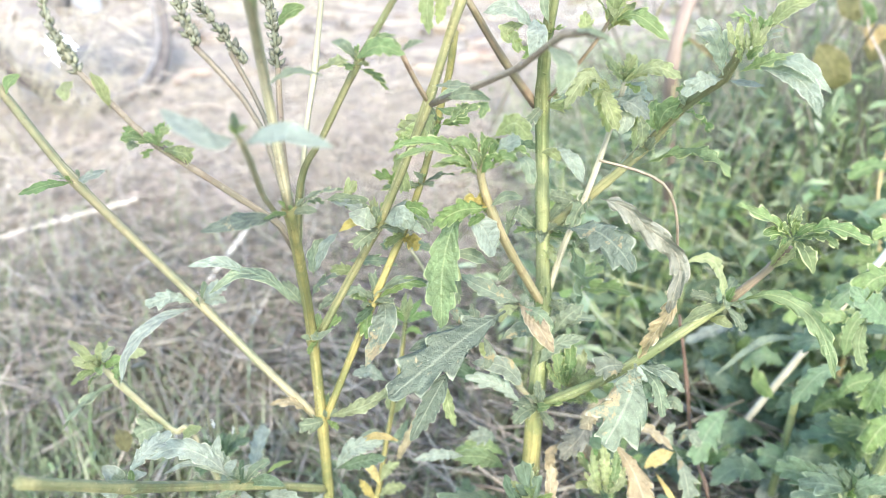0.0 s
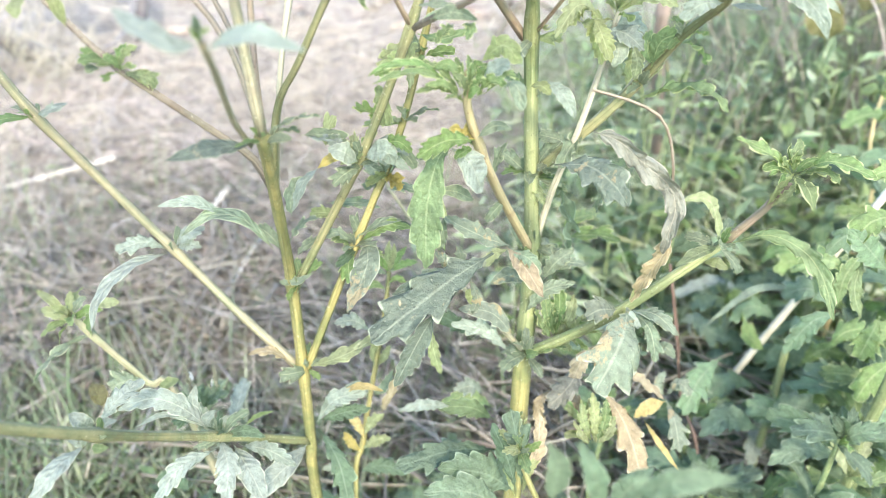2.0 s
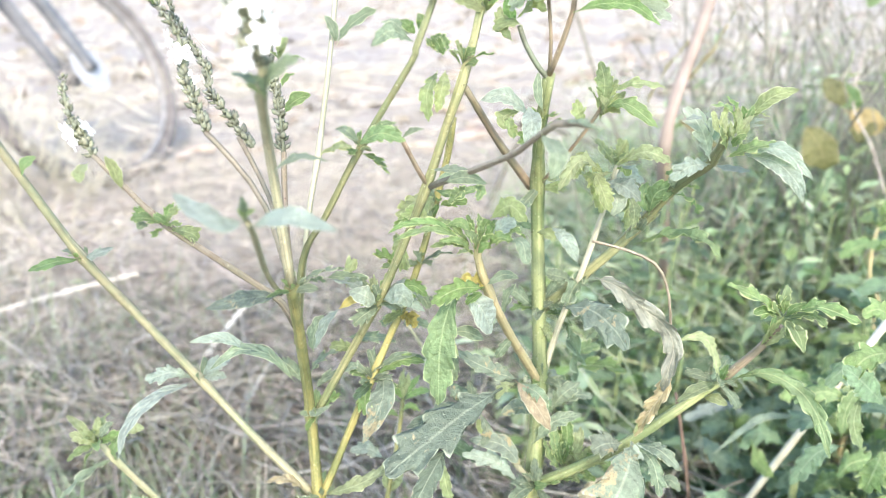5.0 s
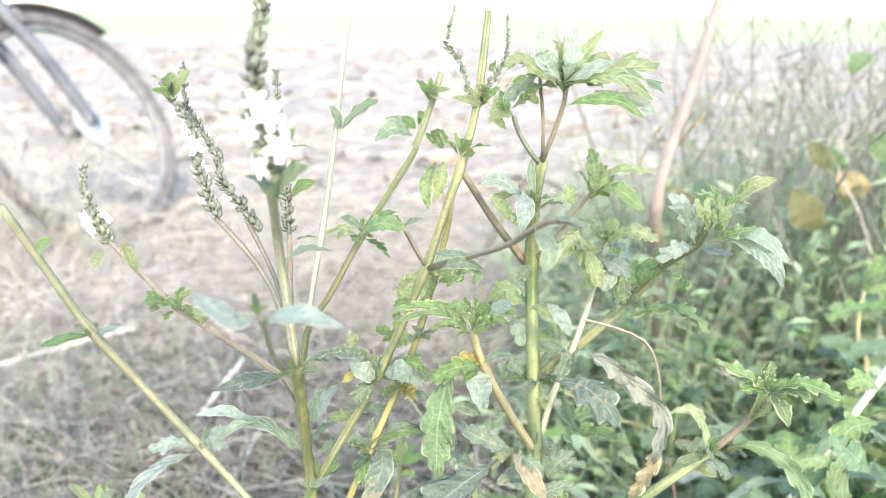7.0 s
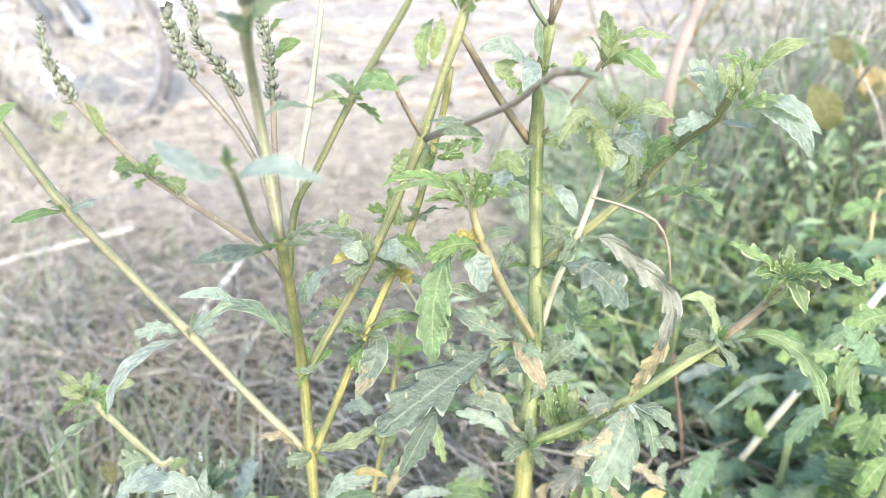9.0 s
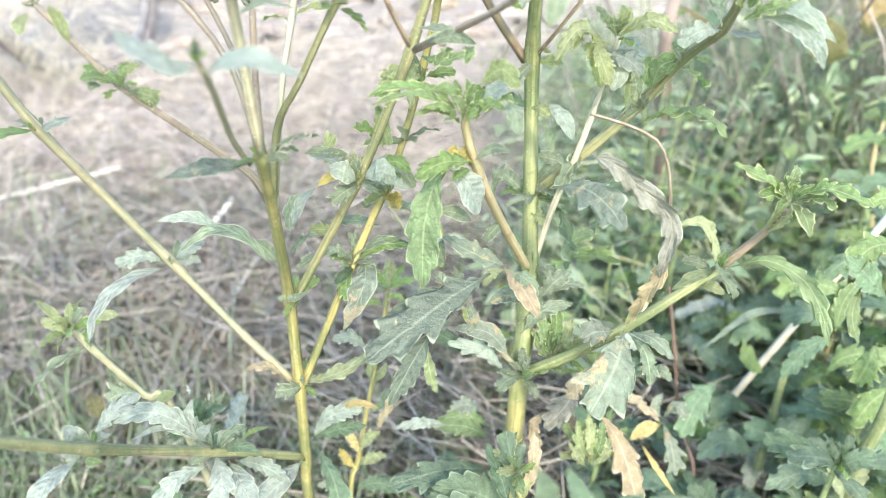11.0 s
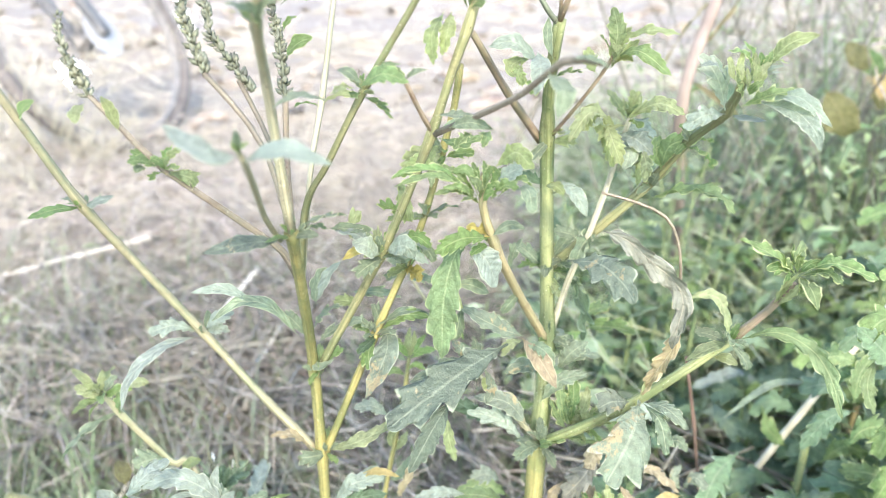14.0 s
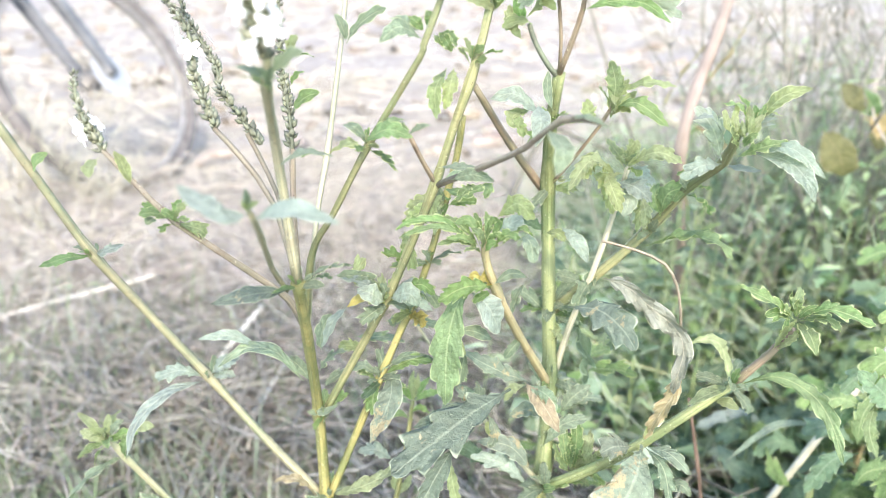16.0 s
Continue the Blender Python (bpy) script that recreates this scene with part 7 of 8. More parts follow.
blade(weed_c, [(0.0981, 0.3693, 0.3211), (0.1071, 0.3554, 0.3133), (0.1136, 0.3454, 0.3002), (0.1204, 0.3375, 0.2779)], 0.0210, "lobed", M_TAN, -7, 130, label="long tan withered leaf")
blade(weed_c, [(0.1054, 0.3758, 0.3186), (0.1200, 0.3762, 0.3226), (0.1383, 0.3752, 0.3072)], 0.0085, "crisp", M_TAN, -19, 131)
blade(weed_c, [(0.1425, 0.3831, 0.3008), (0.1450, 0.3685, 0.2944), (0.1485, 0.3620, 0.2779)], 0.0160, "lobed", M_PALE, -17, 132)
blade(weed_c, [(0.1425, 0.3841, 0.3026), (0.1481, 0.3812, 0.3141), (0.1560, 0.3793, 0.3066)], 0.0107, "lobed", M_PALE, -15, 133)
blade(weed_c, [(0.1418, 0.3841, 0.3026), (0.1359, 0.3823, 0.3131), (0.1412, 0.3877, 0.3182)], 0.0101, "toothed", M_PALE, 21, 134)
blade(weed_c, [(0.1419, 0.3825, 0.2996), (0.1300, 0.3756, 0.3009), (0.1221, 0.3750, 0.2936)], 0.0107, "lance", M_GOLD, 16, 135)
blade(weed_c, [(0.1292, 0.3775, 0.2899), (0.1362, 0.3657, 0.2822), (0.1473, 0.3553, 0.2693)], 0.0040, "lance", M_GOLD, -9, 136)
blade(weed_c, [(0.0841, 0.3664, 0.3412), (0.0777, 0.3537, 0.3362), (0.0655, 0.3499, 0.3221)], 0.0180, "crisp", M_GREY, 17, 137)
blade(weed_c, [(0.0675, 0.3595, 0.3277), (0.0598, 0.3500, 0.3235), (0.0640, 0.3463, 0.3109)], 0.0093, "crisp", M_TAN, 28, 138)
blade(weed_c, [(0.0933, 0.3201, 0.4060), (0.0861, 0.2996, 0.4012), (0.0735, 0.2860, 0.3836)], 0.0331, "lobed", M_PALE, 6, 139, label="large drooping leaf with pale dried patches")
blade(weed_c, [(0.0937, 0.3154, 0.4078), (0.0990, 0.3019, 0.4058), (0.1020, 0.2960, 0.3924)], 0.0112, "lobed", M_LEAF, -3, 140)
blade(weed_c, [(0.0947, 0.3154, 0.4078), (0.1016, 0.3038, 0.4123), (0.1108, 0.2971, 0.4056)], 0.0081, "toothed", M_LEAF, -18, 141)
blade(weed_c, [(0.1000, 0.3401, 0.3948), (0.1036, 0.3379, 0.4064), (0.1066, 0.3419, 0.4155)], 0.0061, "lance", M_YOUNG, 27, 142)
blade(weed_c, [(0.0934, 0.3661, 0.3537), (0.0832, 0.3569, 0.3489), (0.0783, 0.3561, 0.3343)], 0.0123, "toothed", M_TAN, 10, 143)
blade(weed_c, [(0.0270, 0.3941, 0.3412), (0.0135, 0.3885, 0.3541), (0.0038, 0.3918, 0.3580)], 0.0163, "lobed", M_BLUE, 1, 144)
blade(weed_c, [(-0.0323, 0.3790, 0.3545), (-0.0411, 0.3731, 0.3649), (-0.0516, 0.3727, 0.3636)], 0.0106, "toothed", M_SILVER, 27, 145)
blade(weed_c, [(0.0118, 0.2774, 0.5196), (0.0009, 0.2732, 0.5306), (-0.0117, 0.2698, 0.5334), (-0.0195, 0.2681, 0.5300)], 0.0053, "frill", M_FRILL, 24, 146)
blade(weed_c, [(0.0114, 0.2772, 0.5192), (0.0026, 0.2712, 0.5291), (-0.0078, 0.2660, 0.5317), (-0.0179, 0.2623, 0.5290)], 0.0046, "frill", M_FRILL, 16, 147)
blade(weed_c, [(0.0118, 0.2779, 0.5208), (0.0043, 0.2759, 0.5301), (-0.0048, 0.2791, 0.5317)], 0.0054, "frill", M_FRILL, 10, 148)
blade(weed_c, [(0.0127, 0.2777, 0.5204), (0.0081, 0.2749, 0.5319), (0.0025, 0.2745, 0.5311)], 0.0047, "spat", M_FRESH, 14, 149)
blade(weed_c, [(0.0131, 0.2781, 0.5216), (0.0098, 0.2770, 0.5303), (0.0051, 0.2793, 0.5326)], 0.0039, "frill", M_FRILL, 7, 150)
blade(weed_c, [(0.0135, 0.2784, 0.5224), (0.0112, 0.2801, 0.5297), (0.0100, 0.2854, 0.5320)], 0.0037, "frill", M_FRILL, 12, 151)
blade(weed_c, [(0.0144, 0.2784, 0.5225), (0.0150, 0.2771, 0.5303), (0.0141, 0.2798, 0.5344)], 0.0037, "frill", M_FRILL, -3, 152)
blade(weed_c, [(0.0148, 0.2783, 0.5221), (0.0170, 0.2761, 0.5320), (0.0205, 0.2761, 0.5307)], 0.0043, "frill", M_FRILL, -13, 153)
blade(weed_c, [(0.0157, 0.2780, 0.5213), (0.0190, 0.2789, 0.5274), (0.0212, 0.2863, 0.5295)], 0.0055, "frill", M_FRILL, -16, 154)
blade(weed_c, [(0.0179, 0.2778, 0.5209), (0.0225, 0.2739, 0.5306), (0.0282, 0.2767, 0.5328)], 0.0065, "spat", M_SILVER, -8, 155)
blade(weed_c, [(0.0196, 0.2777, 0.5209), (0.0277, 0.2792, 0.5274), (0.0336, 0.2833, 0.5223)], 0.0048, "frill", M_FRILL, -20, 156)
blade(weed_c, [(0.0218, 0.2779, 0.5214), (0.0293, 0.2674, 0.5276), (0.0317, 0.2632, 0.5199)], 0.0076, "spat", M_LEAF, -12, 157)
blade(weed_c, [(0.0170, 0.2773, 0.5197), (0.0216, 0.2716, 0.5273), (0.0272, 0.2720, 0.5259)], 0.0064, "frill", M_FRILL, -7, 158)
blade(weed_c, [(0.0123, 0.2771, 0.5188), (0.0043, 0.2726, 0.5250), (-0.0042, 0.2717, 0.5234)], 0.0043, "frill", M_FRILL, 23, 159)
blade(weed_c, [(0.0118, 0.2769, 0.5184), (0.0068, 0.2709, 0.5261), (-0.0008, 0.2688, 0.5272)], 0.0043, "frill", M_FRILL, 9, 160)
blade(weed_c, [(0.0135, 0.2774, 0.5196), (0.0119, 0.2721, 0.5275), (0.0084, 0.2719, 0.5302)], 0.0047, "frill", M_FRILL, 8, 161)
blade(weed_c, [(0.0153, 0.2773, 0.5196), (0.0170, 0.2717, 0.5268), (0.0190, 0.2710, 0.5284)], 0.0047, "frill", M_FRILL, -12, 162)
blade(weed_c, [(0.0140, 0.2770, 0.5188), (0.0148, 0.2689, 0.5242), (0.0175, 0.2662, 0.5271)], 0.0042, "spat", M_FRESH, 1, 163)
blade(weed_c, [(0.0127, 0.2769, 0.5184), (0.0094, 0.2686, 0.5230), (0.0059, 0.2649, 0.5230)], 0.0042, "frill", M_FRILL, 18, 164)
blade(weed_c, [(0.1127, 0.3135, 0.5553), (0.1033, 0.3058, 0.5661), (0.0955, 0.3010, 0.5666)], 0.0050, "toothed", M_SILVER, 20, 165)
blade(weed_c, [(0.1190, 0.3072, 0.5615), (0.1136, 0.3042, 0.5702), (0.1064, 0.3049, 0.5718)], 0.0045, "frill", M_FRILL, 22, 166)
blade(weed_c, [(0.1194, 0.3077, 0.5627), (0.1160, 0.3049, 0.5710), (0.1122, 0.3061, 0.5752)], 0.0038, "frill", M_FRILL, 5, 167)
blade(weed_c, [(0.1204, 0.3077, 0.5628), (0.1204, 0.3061, 0.5681), (0.1204, 0.3086, 0.5708)], 0.0036, "frill", M_FRILL, -4, 168)
blade(weed_c, [(0.1208, 0.3072, 0.5615), (0.1218, 0.3037, 0.5681), (0.1234, 0.3047, 0.5720)], 0.0038, "frill", M_FRILL, -8, 169)
blade(weed_c, [(0.1217, 0.3075, 0.5624), (0.1248, 0.3036, 0.5659), (0.1283, 0.3026, 0.5667)], 0.0027, "lance", M_SILVER, -23, 170)
blade(weed_c, [(0.1213, 0.3072, 0.5615), (0.1235, 0.3030, 0.5638), (0.1275, 0.3018, 0.5646)], 0.0025, "lance", M_SILVER, -28, 171)
blade(weed_c, [(0.1181, 0.3051, 0.5559), (0.1148, 0.3017, 0.5617), (0.1140, 0.3026, 0.5660)], 0.0034, "spat", M_YOUNG, 12, 172)
blade(weed_c, [(0.1191, 0.3052, 0.5563), (0.1179, 0.3020, 0.5626), (0.1181, 0.3030, 0.5673)], 0.0034, "spat", M_YOUNG, -5, 173)
blade(weed_c, [(0.1200, 0.3056, 0.5572), (0.1198, 0.3018, 0.5617), (0.1212, 0.3022, 0.5653)], 0.0032, "spat", M_YOUNG, -8, 174)
blade(weed_c, [(0.1172, 0.3054, 0.5567), (0.1130, 0.3022, 0.5629), (0.1114, 0.3031, 0.5672)], 0.0034, "spat", M_YOUNG, 10, 175)
blade(weed_c, [(0.1168, 0.3048, 0.5550), (0.1168, 0.2987, 0.5597), (0.1196, 0.2986, 0.5615)], 0.0050, "frill", M_FRILL, 6, 176)
blade(weed_c, [(0.1150, 0.3043, 0.5537), (0.1095, 0.2990, 0.5613), (0.1098, 0.3002, 0.5651)], 0.0056, "frill", M_FRILL, 11, 177)
blade(weed_c, [(0.1523, 0.3136, 0.4762), (0.1460, 0.3094, 0.4828), (0.1437, 0.3104, 0.4866)], 0.0049, "frill", M_FRILL, 18, 178)
blade(weed_c, [(0.1532, 0.3138, 0.4766), (0.1513, 0.3099, 0.4843), (0.1534, 0.3112, 0.4885)], 0.0049, "frill", M_FRILL, -2, 179)
blade(weed_c, [(0.1542, 0.3136, 0.4762), (0.1556, 0.3091, 0.4826), (0.1607, 0.3093, 0.4842)], 0.0051, "frill", M_FRILL, -12, 180)
blade(weed_c, [(0.1513, 0.3132, 0.4752), (0.1442, 0.3083, 0.4796), (0.1400, 0.3066, 0.4776)], 0.0044, "frill", M_FRILL, 15, 181)
blade(weed_c, [(0.1527, 0.3141, 0.4775), (0.1485, 0.3120, 0.4854), (0.1494, 0.3140, 0.4899)], 0.0042, "frill", M_FRILL, 8, 182)
blade(weed_c, [(0.1523, 0.3130, 0.4748), (0.1529, 0.3049, 0.4749), (0.1509, 0.3018, 0.4715)], 0.0049, "frill", M_FRILL, 5, 183)
blade(weed_c, [(0.1547, 0.3132, 0.4753), (0.1615, 0.3057, 0.4800), (0.1686, 0.3033, 0.4754)], 0.0068, "frill", M_FRILL, -27, 184)
blade(weed_c, [(0.0295, 0.3340, 0.5933), (0.0246, 0.3289, 0.5996), (0.0239, 0.3351, 0.6072)], 0.0080, "crisp", M_YOUNG, 8, 230)
blade(weed_c, [(0.0308, 0.3365, 0.5999), (0.0259, 0.3285, 0.6014), (0.0220, 0.3292, 0.5973)], 0.0080, "toothed", M_YOUNG, -8, 231)
blade(weed_c, [(0.0304, 0.3360, 0.5986), (0.0279, 0.3320, 0.6047), (0.0262, 0.3364, 0.6107)], 0.0061, "lance", M_FRESH, -7, 232)
blade(weed_c, [(0.0313, 0.3373, 0.6022), (0.0378, 0.3303, 0.6081), (0.0430, 0.3298, 0.6056)], 0.0070, "crisp", M_YOUNG, -6, 233)
blade(weed_c, [(0.0364, 0.3241, 0.5677), (0.0367, 0.3113, 0.5623), (0.0347, 0.3099, 0.5528)], 0.0103, "lance", M_SILVER, -5, 234)
blade(weed_c, [(0.0311, 0.3374, 0.5603), (0.0291, 0.3297, 0.5579), (0.0313, 0.3291, 0.5526)], 0.0064, "frill", M_YOUNG, 5, 235)
blade(weed_c, [(0.1495, 0.3235, 0.4560), (0.1498, 0.3161, 0.4677), (0.1533, 0.3127, 0.4766)], 0.0040, "frill", M_YOUNG, 5, 236)
blade(weed_c, [(0.1506, 0.3233, 0.4555), (0.1533, 0.3151, 0.4655), (0.1563, 0.3115, 0.4739)], 0.0040, "frill", M_YOUNG, -7, 237)
blade(weed_c, [(0.1502, 0.3219, 0.4574), (0.1504, 0.3164, 0.4704), (0.1493, 0.3134, 0.4783)], 0.0035, "frill", M_FRILL, -7, 238)
blade(weed_c, [(0.0669, 0.3574, 0.3642), (0.0621, 0.3562, 0.3800), (0.0610, 0.3624, 0.3907)], 0.0089, "frill", M_FRILL, 11, 239)
blade(weed_c, [(0.0675, 0.3577, 0.3648), (0.0683, 0.3564, 0.3833), (0.0678, 0.3631, 0.3964)], 0.0095, "frill", M_FRILL, -5, 240)
blade(weed_c, [(0.0681, 0.3577, 0.3648), (0.0737, 0.3544, 0.3790), (0.0760, 0.3591, 0.3892)], 0.0089, "frill", M_YOUNG, -9, 241)
blade(weed_c, [(0.0687, 0.3571, 0.3637), (0.0756, 0.3521, 0.3720), (0.0798, 0.3555, 0.3782)], 0.0083, "frill", M_YOUNG, -12, 242)
blade(weed_c, [(0.0657, 0.3571, 0.3637), (0.0592, 0.3534, 0.3734), (0.0556, 0.3578, 0.3818)], 0.0078, "frill", M_FRILL, 22, 243)
blade(weed_c, [(0.0675, 0.3568, 0.3632), (0.0708, 0.3488, 0.3665), (0.0747, 0.3454, 0.3632)], 0.0071, "frill", M_YOUNG, 1, 244)
blade(weed_c, [(0.0669, 0.3582, 0.3658), (0.0644, 0.3547, 0.3775), (0.0660, 0.3576, 0.3860)], 0.0071, "frill", M_FRILL, 3, 245)
blade(weed_c, [(0.0912, 0.3460, 0.3005), (0.0847, 0.3458, 0.3169), (0.0835, 0.3512, 0.3273)], 0.0081, "frill", M_YOUNG, 6, 246)
blade(weed_c, [(0.0919, 0.3460, 0.3005), (0.0909, 0.3464, 0.3182), (0.0897, 0.3529, 0.3306)], 0.0081, "frill", M_YOUNG, 5, 247)
blade(weed_c, [(0.0931, 0.3459, 0.3005), (0.0965, 0.3453, 0.3163), (0.0977, 0.3510, 0.3273)], 0.0081, "frill", M_FRILL, -5, 248)
blade(weed_c, [(0.0938, 0.3456, 0.2999), (0.0996, 0.3429, 0.3112), (0.1020, 0.3466, 0.3191)], 0.0075, "frill", M_YOUNG, -17, 249)
blade(weed_c, [(0.0900, 0.3457, 0.2999), (0.0829, 0.3423, 0.3095), (0.0791, 0.3458, 0.3169)], 0.0075, "frill", M_YOUNG, 26, 250)
blade(weed_c, [(0.0430, 0.3414, 0.3761), (0.0313, 0.3376, 0.3922), (0.0146, 0.3397, 0.3936)], 0.0113, "lance", M_PALE, 6, 251)
blade(weed_c, [(0.0501, 0.3551, 0.3808), (0.0595, 0.3518, 0.3964), (0.0753, 0.3537, 0.4002)], 0.0099, "toothed", M_LEAF, -13, 252)
blade(weed_c, [(0.0216, 0.3271, 0.4219), (0.0039, 0.3142, 0.4261), (-0.0161, 0.3096, 0.4199)], 0.0113, "toothed", M_SPOT, 14, 253)
blade(weed_c, [(0.0425, 0.3466, 0.3620), (0.0287, 0.3427, 0.3782), (0.0115, 0.3455, 0.3810)], 0.0116, "lobed", M_SILVER, 12, 254)
blade(weed_c, [(0.0354, 0.4090, 0.2864), (0.0262, 0.4022, 0.2970), (0.0158, 0.4018, 0.2938)], 0.0142, "lobed", M_SILVER, -2, 255)
blade(weed_c, [(0.0118, 0.3312, 0.4188), (0.0074, 0.3285, 0.4275), (0.0032, 0.3314, 0.4301)], 0.0068, "crisp", M_PALE, 6, 256)
blade(weed_c, [(0.0139, 0.3314, 0.4193), (0.0152, 0.3276, 0.4293), (0.0131, 0.3299, 0.4339)], 0.0068, "crisp", M_PALE, -11, 257)
blade(weed_c, [(0.0008, 0.3282, 0.3910), (0.0026, 0.3172, 0.3843), (0.0059, 0.3134, 0.3733)], 0.0076, "crisp", M_YOUNG, 8, 258)
blade(weed_c, [(-0.0270, 0.3646, 0.3081), (-0.0171, 0.3667, 0.3298), (-0.0059, 0.3748, 0.3502)], 0.0064, "wrinkled", M_TAN, -8, 259, label="dry rolled leaf")
blade(weed_c, [(0.0503, 0.3634, 0.3948), (0.0411, 0.3566, 0.4027), (0.0314, 0.3543, 0.3986)], 0.0093, "lance", M_PALE, 9, 260)
blade(weed_c, [(0.0412, 0.4048, 0.2782), (0.0256, 0.4000, 0.2908), (0.0053, 0.3976, 0.2855)], 0.0121, "toothed", M_FRESH, 0, 261)
blade(weed_c, [(0.1269, 0.3621, 0.3720), (0.1067, 0.3530, 0.3778), (0.0852, 0.3523, 0.3738)], 0.0155, "lobed", M_SILVER, -3, 262)
blade(weed_c, [(0.0889, 0.3224, 0.4034), (0.0786, 0.3132, 0.4092), (0.0722, 0.3126, 0.4058)], 0.0157, "lobed", M_PALE, 6, 263)
blade(weed_c, [(0.1132, 0.3375, 0.3676), (0.1178, 0.3310, 0.3757), (0.1228, 0.3280, 0.3711)], 0.0085, "toothed", M_LEAF, 2, 264)
blade(weed_c, [(0.0512, 0.3143, 0.6149), (0.0644, 0.3073, 0.6191), (0.0746, 0.3040, 0.6181), (0.0852, 0.3040, 0.6103)], 0.0078, "toothed", M_YOUNG, 9, 265)
blade(weed_c, [(0.0513, 0.3147, 0.6061), (0.0607, 0.3081, 0.6096), (0.0724, 0.3050, 0.6092), (0.0834, 0.3046, 0.6021)], 0.0069, "toothed", M_FRESH, 10, 266)
blade(weed_c, [(0.0508, 0.3146, 0.6157), (0.0529, 0.3089, 0.6263), (0.0548, 0.3162, 0.6379)], 0.0106, "toothed", M_HAZED, 5, 267)
blade(weed_c, [(0.0517, 0.3147, 0.6162), (0.0617, 0.3081, 0.6221), (0.0722, 0.3119, 0.6251)], 0.0083, "lance", M_HAZED, -1, 268)
blade(weed_c, [(0.0494, 0.3146, 0.6157), (0.0380, 0.3067, 0.6219), (0.0301, 0.3114, 0.6281)], 0.0096, "toothed", M_YOUNG, 12, 269)
blade(weed_c, [(0.0498, 0.3147, 0.6162), (0.0417, 0.3088, 0.6253), (0.0402, 0.3168, 0.6391)], 0.0092, "lance", M_HAZED, 1, 270)
blade(weed_c, [(0.0517, 0.3150, 0.6171), (0.0592, 0.3119, 0.6289), (0.0662, 0.3158, 0.6372)], 0.0060, "lance", M_YOUNG, 7, 271)
blade(weed_c, [(0.0765, 0.3607, 0.5311), (0.0646, 0.3531, 0.5369), (0.0549, 0.3499, 0.5240)], 0.0096, "frill", M_YOUNG, 4, 272)
blade(weed_c, [(0.0733, 0.3606, 0.5306), (0.0754, 0.3487, 0.5240), (0.0798, 0.3476, 0.5138)], 0.0102, "toothed", M_YOUNG, 9, 273)
blade(weed_c, [(0.0802, 0.3655, 0.5242), (0.0871, 0.3562, 0.5241), (0.0962, 0.3570, 0.5167)], 0.0126, "toothed", M_SILVER, 2, 274)
blade(weed_c, [(0.0814, 0.3633, 0.5186), (0.0841, 0.3546, 0.5178), (0.0826, 0.3546, 0.5098)], 0.0099, "lance", M_HAZED, 5, 275)
blade(weed_c, [(0.0902, 0.3563, 0.5202), (0.0910, 0.3478, 0.5145), (0.0905, 0.3467, 0.5063)], 0.0070, "crisp", M_YOUNG, 1, 276)
blade(weed_c, [(0.0011, 0.2842, 0.5454), (0.0091, 0.2787, 0.5488), (0.0172, 0.2798, 0.5460)], 0.0060, "lance", M_LEAF, 17, 277)
blade(weed_c, [(0.0094, 0.2854, 0.5434), (0.0063, 0.2789, 0.5426), (0.0029, 0.2792, 0.5380)], 0.0056, "frill", M_FRILL, 5, 278)
blade(weed_c, [(0.0120, 0.2854, 0.5434), (0.0148, 0.2796, 0.5434), (0.0136, 0.2795, 0.5394)], 0.0047, "frill", M_FRILL, 0, 279)
blade(weed_c, [(0.0175, 0.2863, 0.5011), (0.0064, 0.2779, 0.5037), (-0.0038, 0.2789, 0.4973)], 0.0104, "frill", M_FRESH, 2, 280)
blade(weed_c, [(0.0185, 0.2884, 0.5011), (0.0251, 0.2861, 0.5067), (0.0316, 0.2874, 0.5047)], 0.0046, "lance", M_LEAF, 2, 281)
blade(weed_c, [(-0.0254, 0.3090, 0.4854), (-0.0171, 0.3023, 0.4906), (-0.0129, 0.3040, 0.4840)], 0.0098, "lance", M_SILVER, 11, 282)
blade(weed_c, [(-0.0195, 0.3105, 0.4896), (-0.0119, 0.3052, 0.4936), (-0.0061, 0.3056, 0.4887)], 0.0069, "frill", M_FRESH, 7, 283)
blade(weed_c, [(0.0532, 0.3533, 0.5048), (0.0599, 0.3444, 0.5000), (0.0653, 0.3432, 0.4902)], 0.0081, "lance", M_SILVER, 1, 284)
blade(weed_c, [(0.0457, 0.3525, 0.5021), (0.0504, 0.3469, 0.5036), (0.0544, 0.3470, 0.4996)], 0.0065, "crisp", M_YOUNG, -4, 285)
blade(weed_c, [(-0.0284, 0.3094, 0.4835), (-0.0335, 0.3030, 0.4902), (-0.0397, 0.3070, 0.4905)], 0.0098, "lance", M_HAZED, 7, 286)

# the tan-stemmed weed at the edge of the herbs
weed_r = thing("leafy_weed", (0.4296, 0.7284, 0.0000), "leafy weed with a tan stem and bright arched leaves", "weed", "leafy weeds")
stalk(weed_r, "stem", [(0.4296, 0.7284, 0.0000), (0.4096, 0.6684, 0.3025), (0.4018, 0.6752, 0.3399), (0.3996, 0.6794, 0.3719), (0.4015, 0.6810, 0.3986)], 0.0029, 0.0015, M_STEM_TAN, "", [(0.4018, 0.6752, 0.3399)])
leaf(weed_r, (0.4119, 0.6765, 0.3775), (0.3592, 0.6577, 0.3729), 0.0172, "toothed", M_FRESH, 45, 1)
leaf(weed_r, (0.4333, 0.6754, 0.3403), (0.3650, 0.6421, 0.3402), 0.0154, "lance", M_TEAL, 20, 2)
leaf(weed_r, (0.3991, 0.6794, 0.3719), (0.4362, 0.6626, 0.3831), 0.0173, "toothed", M_FRESH, -45, 3)
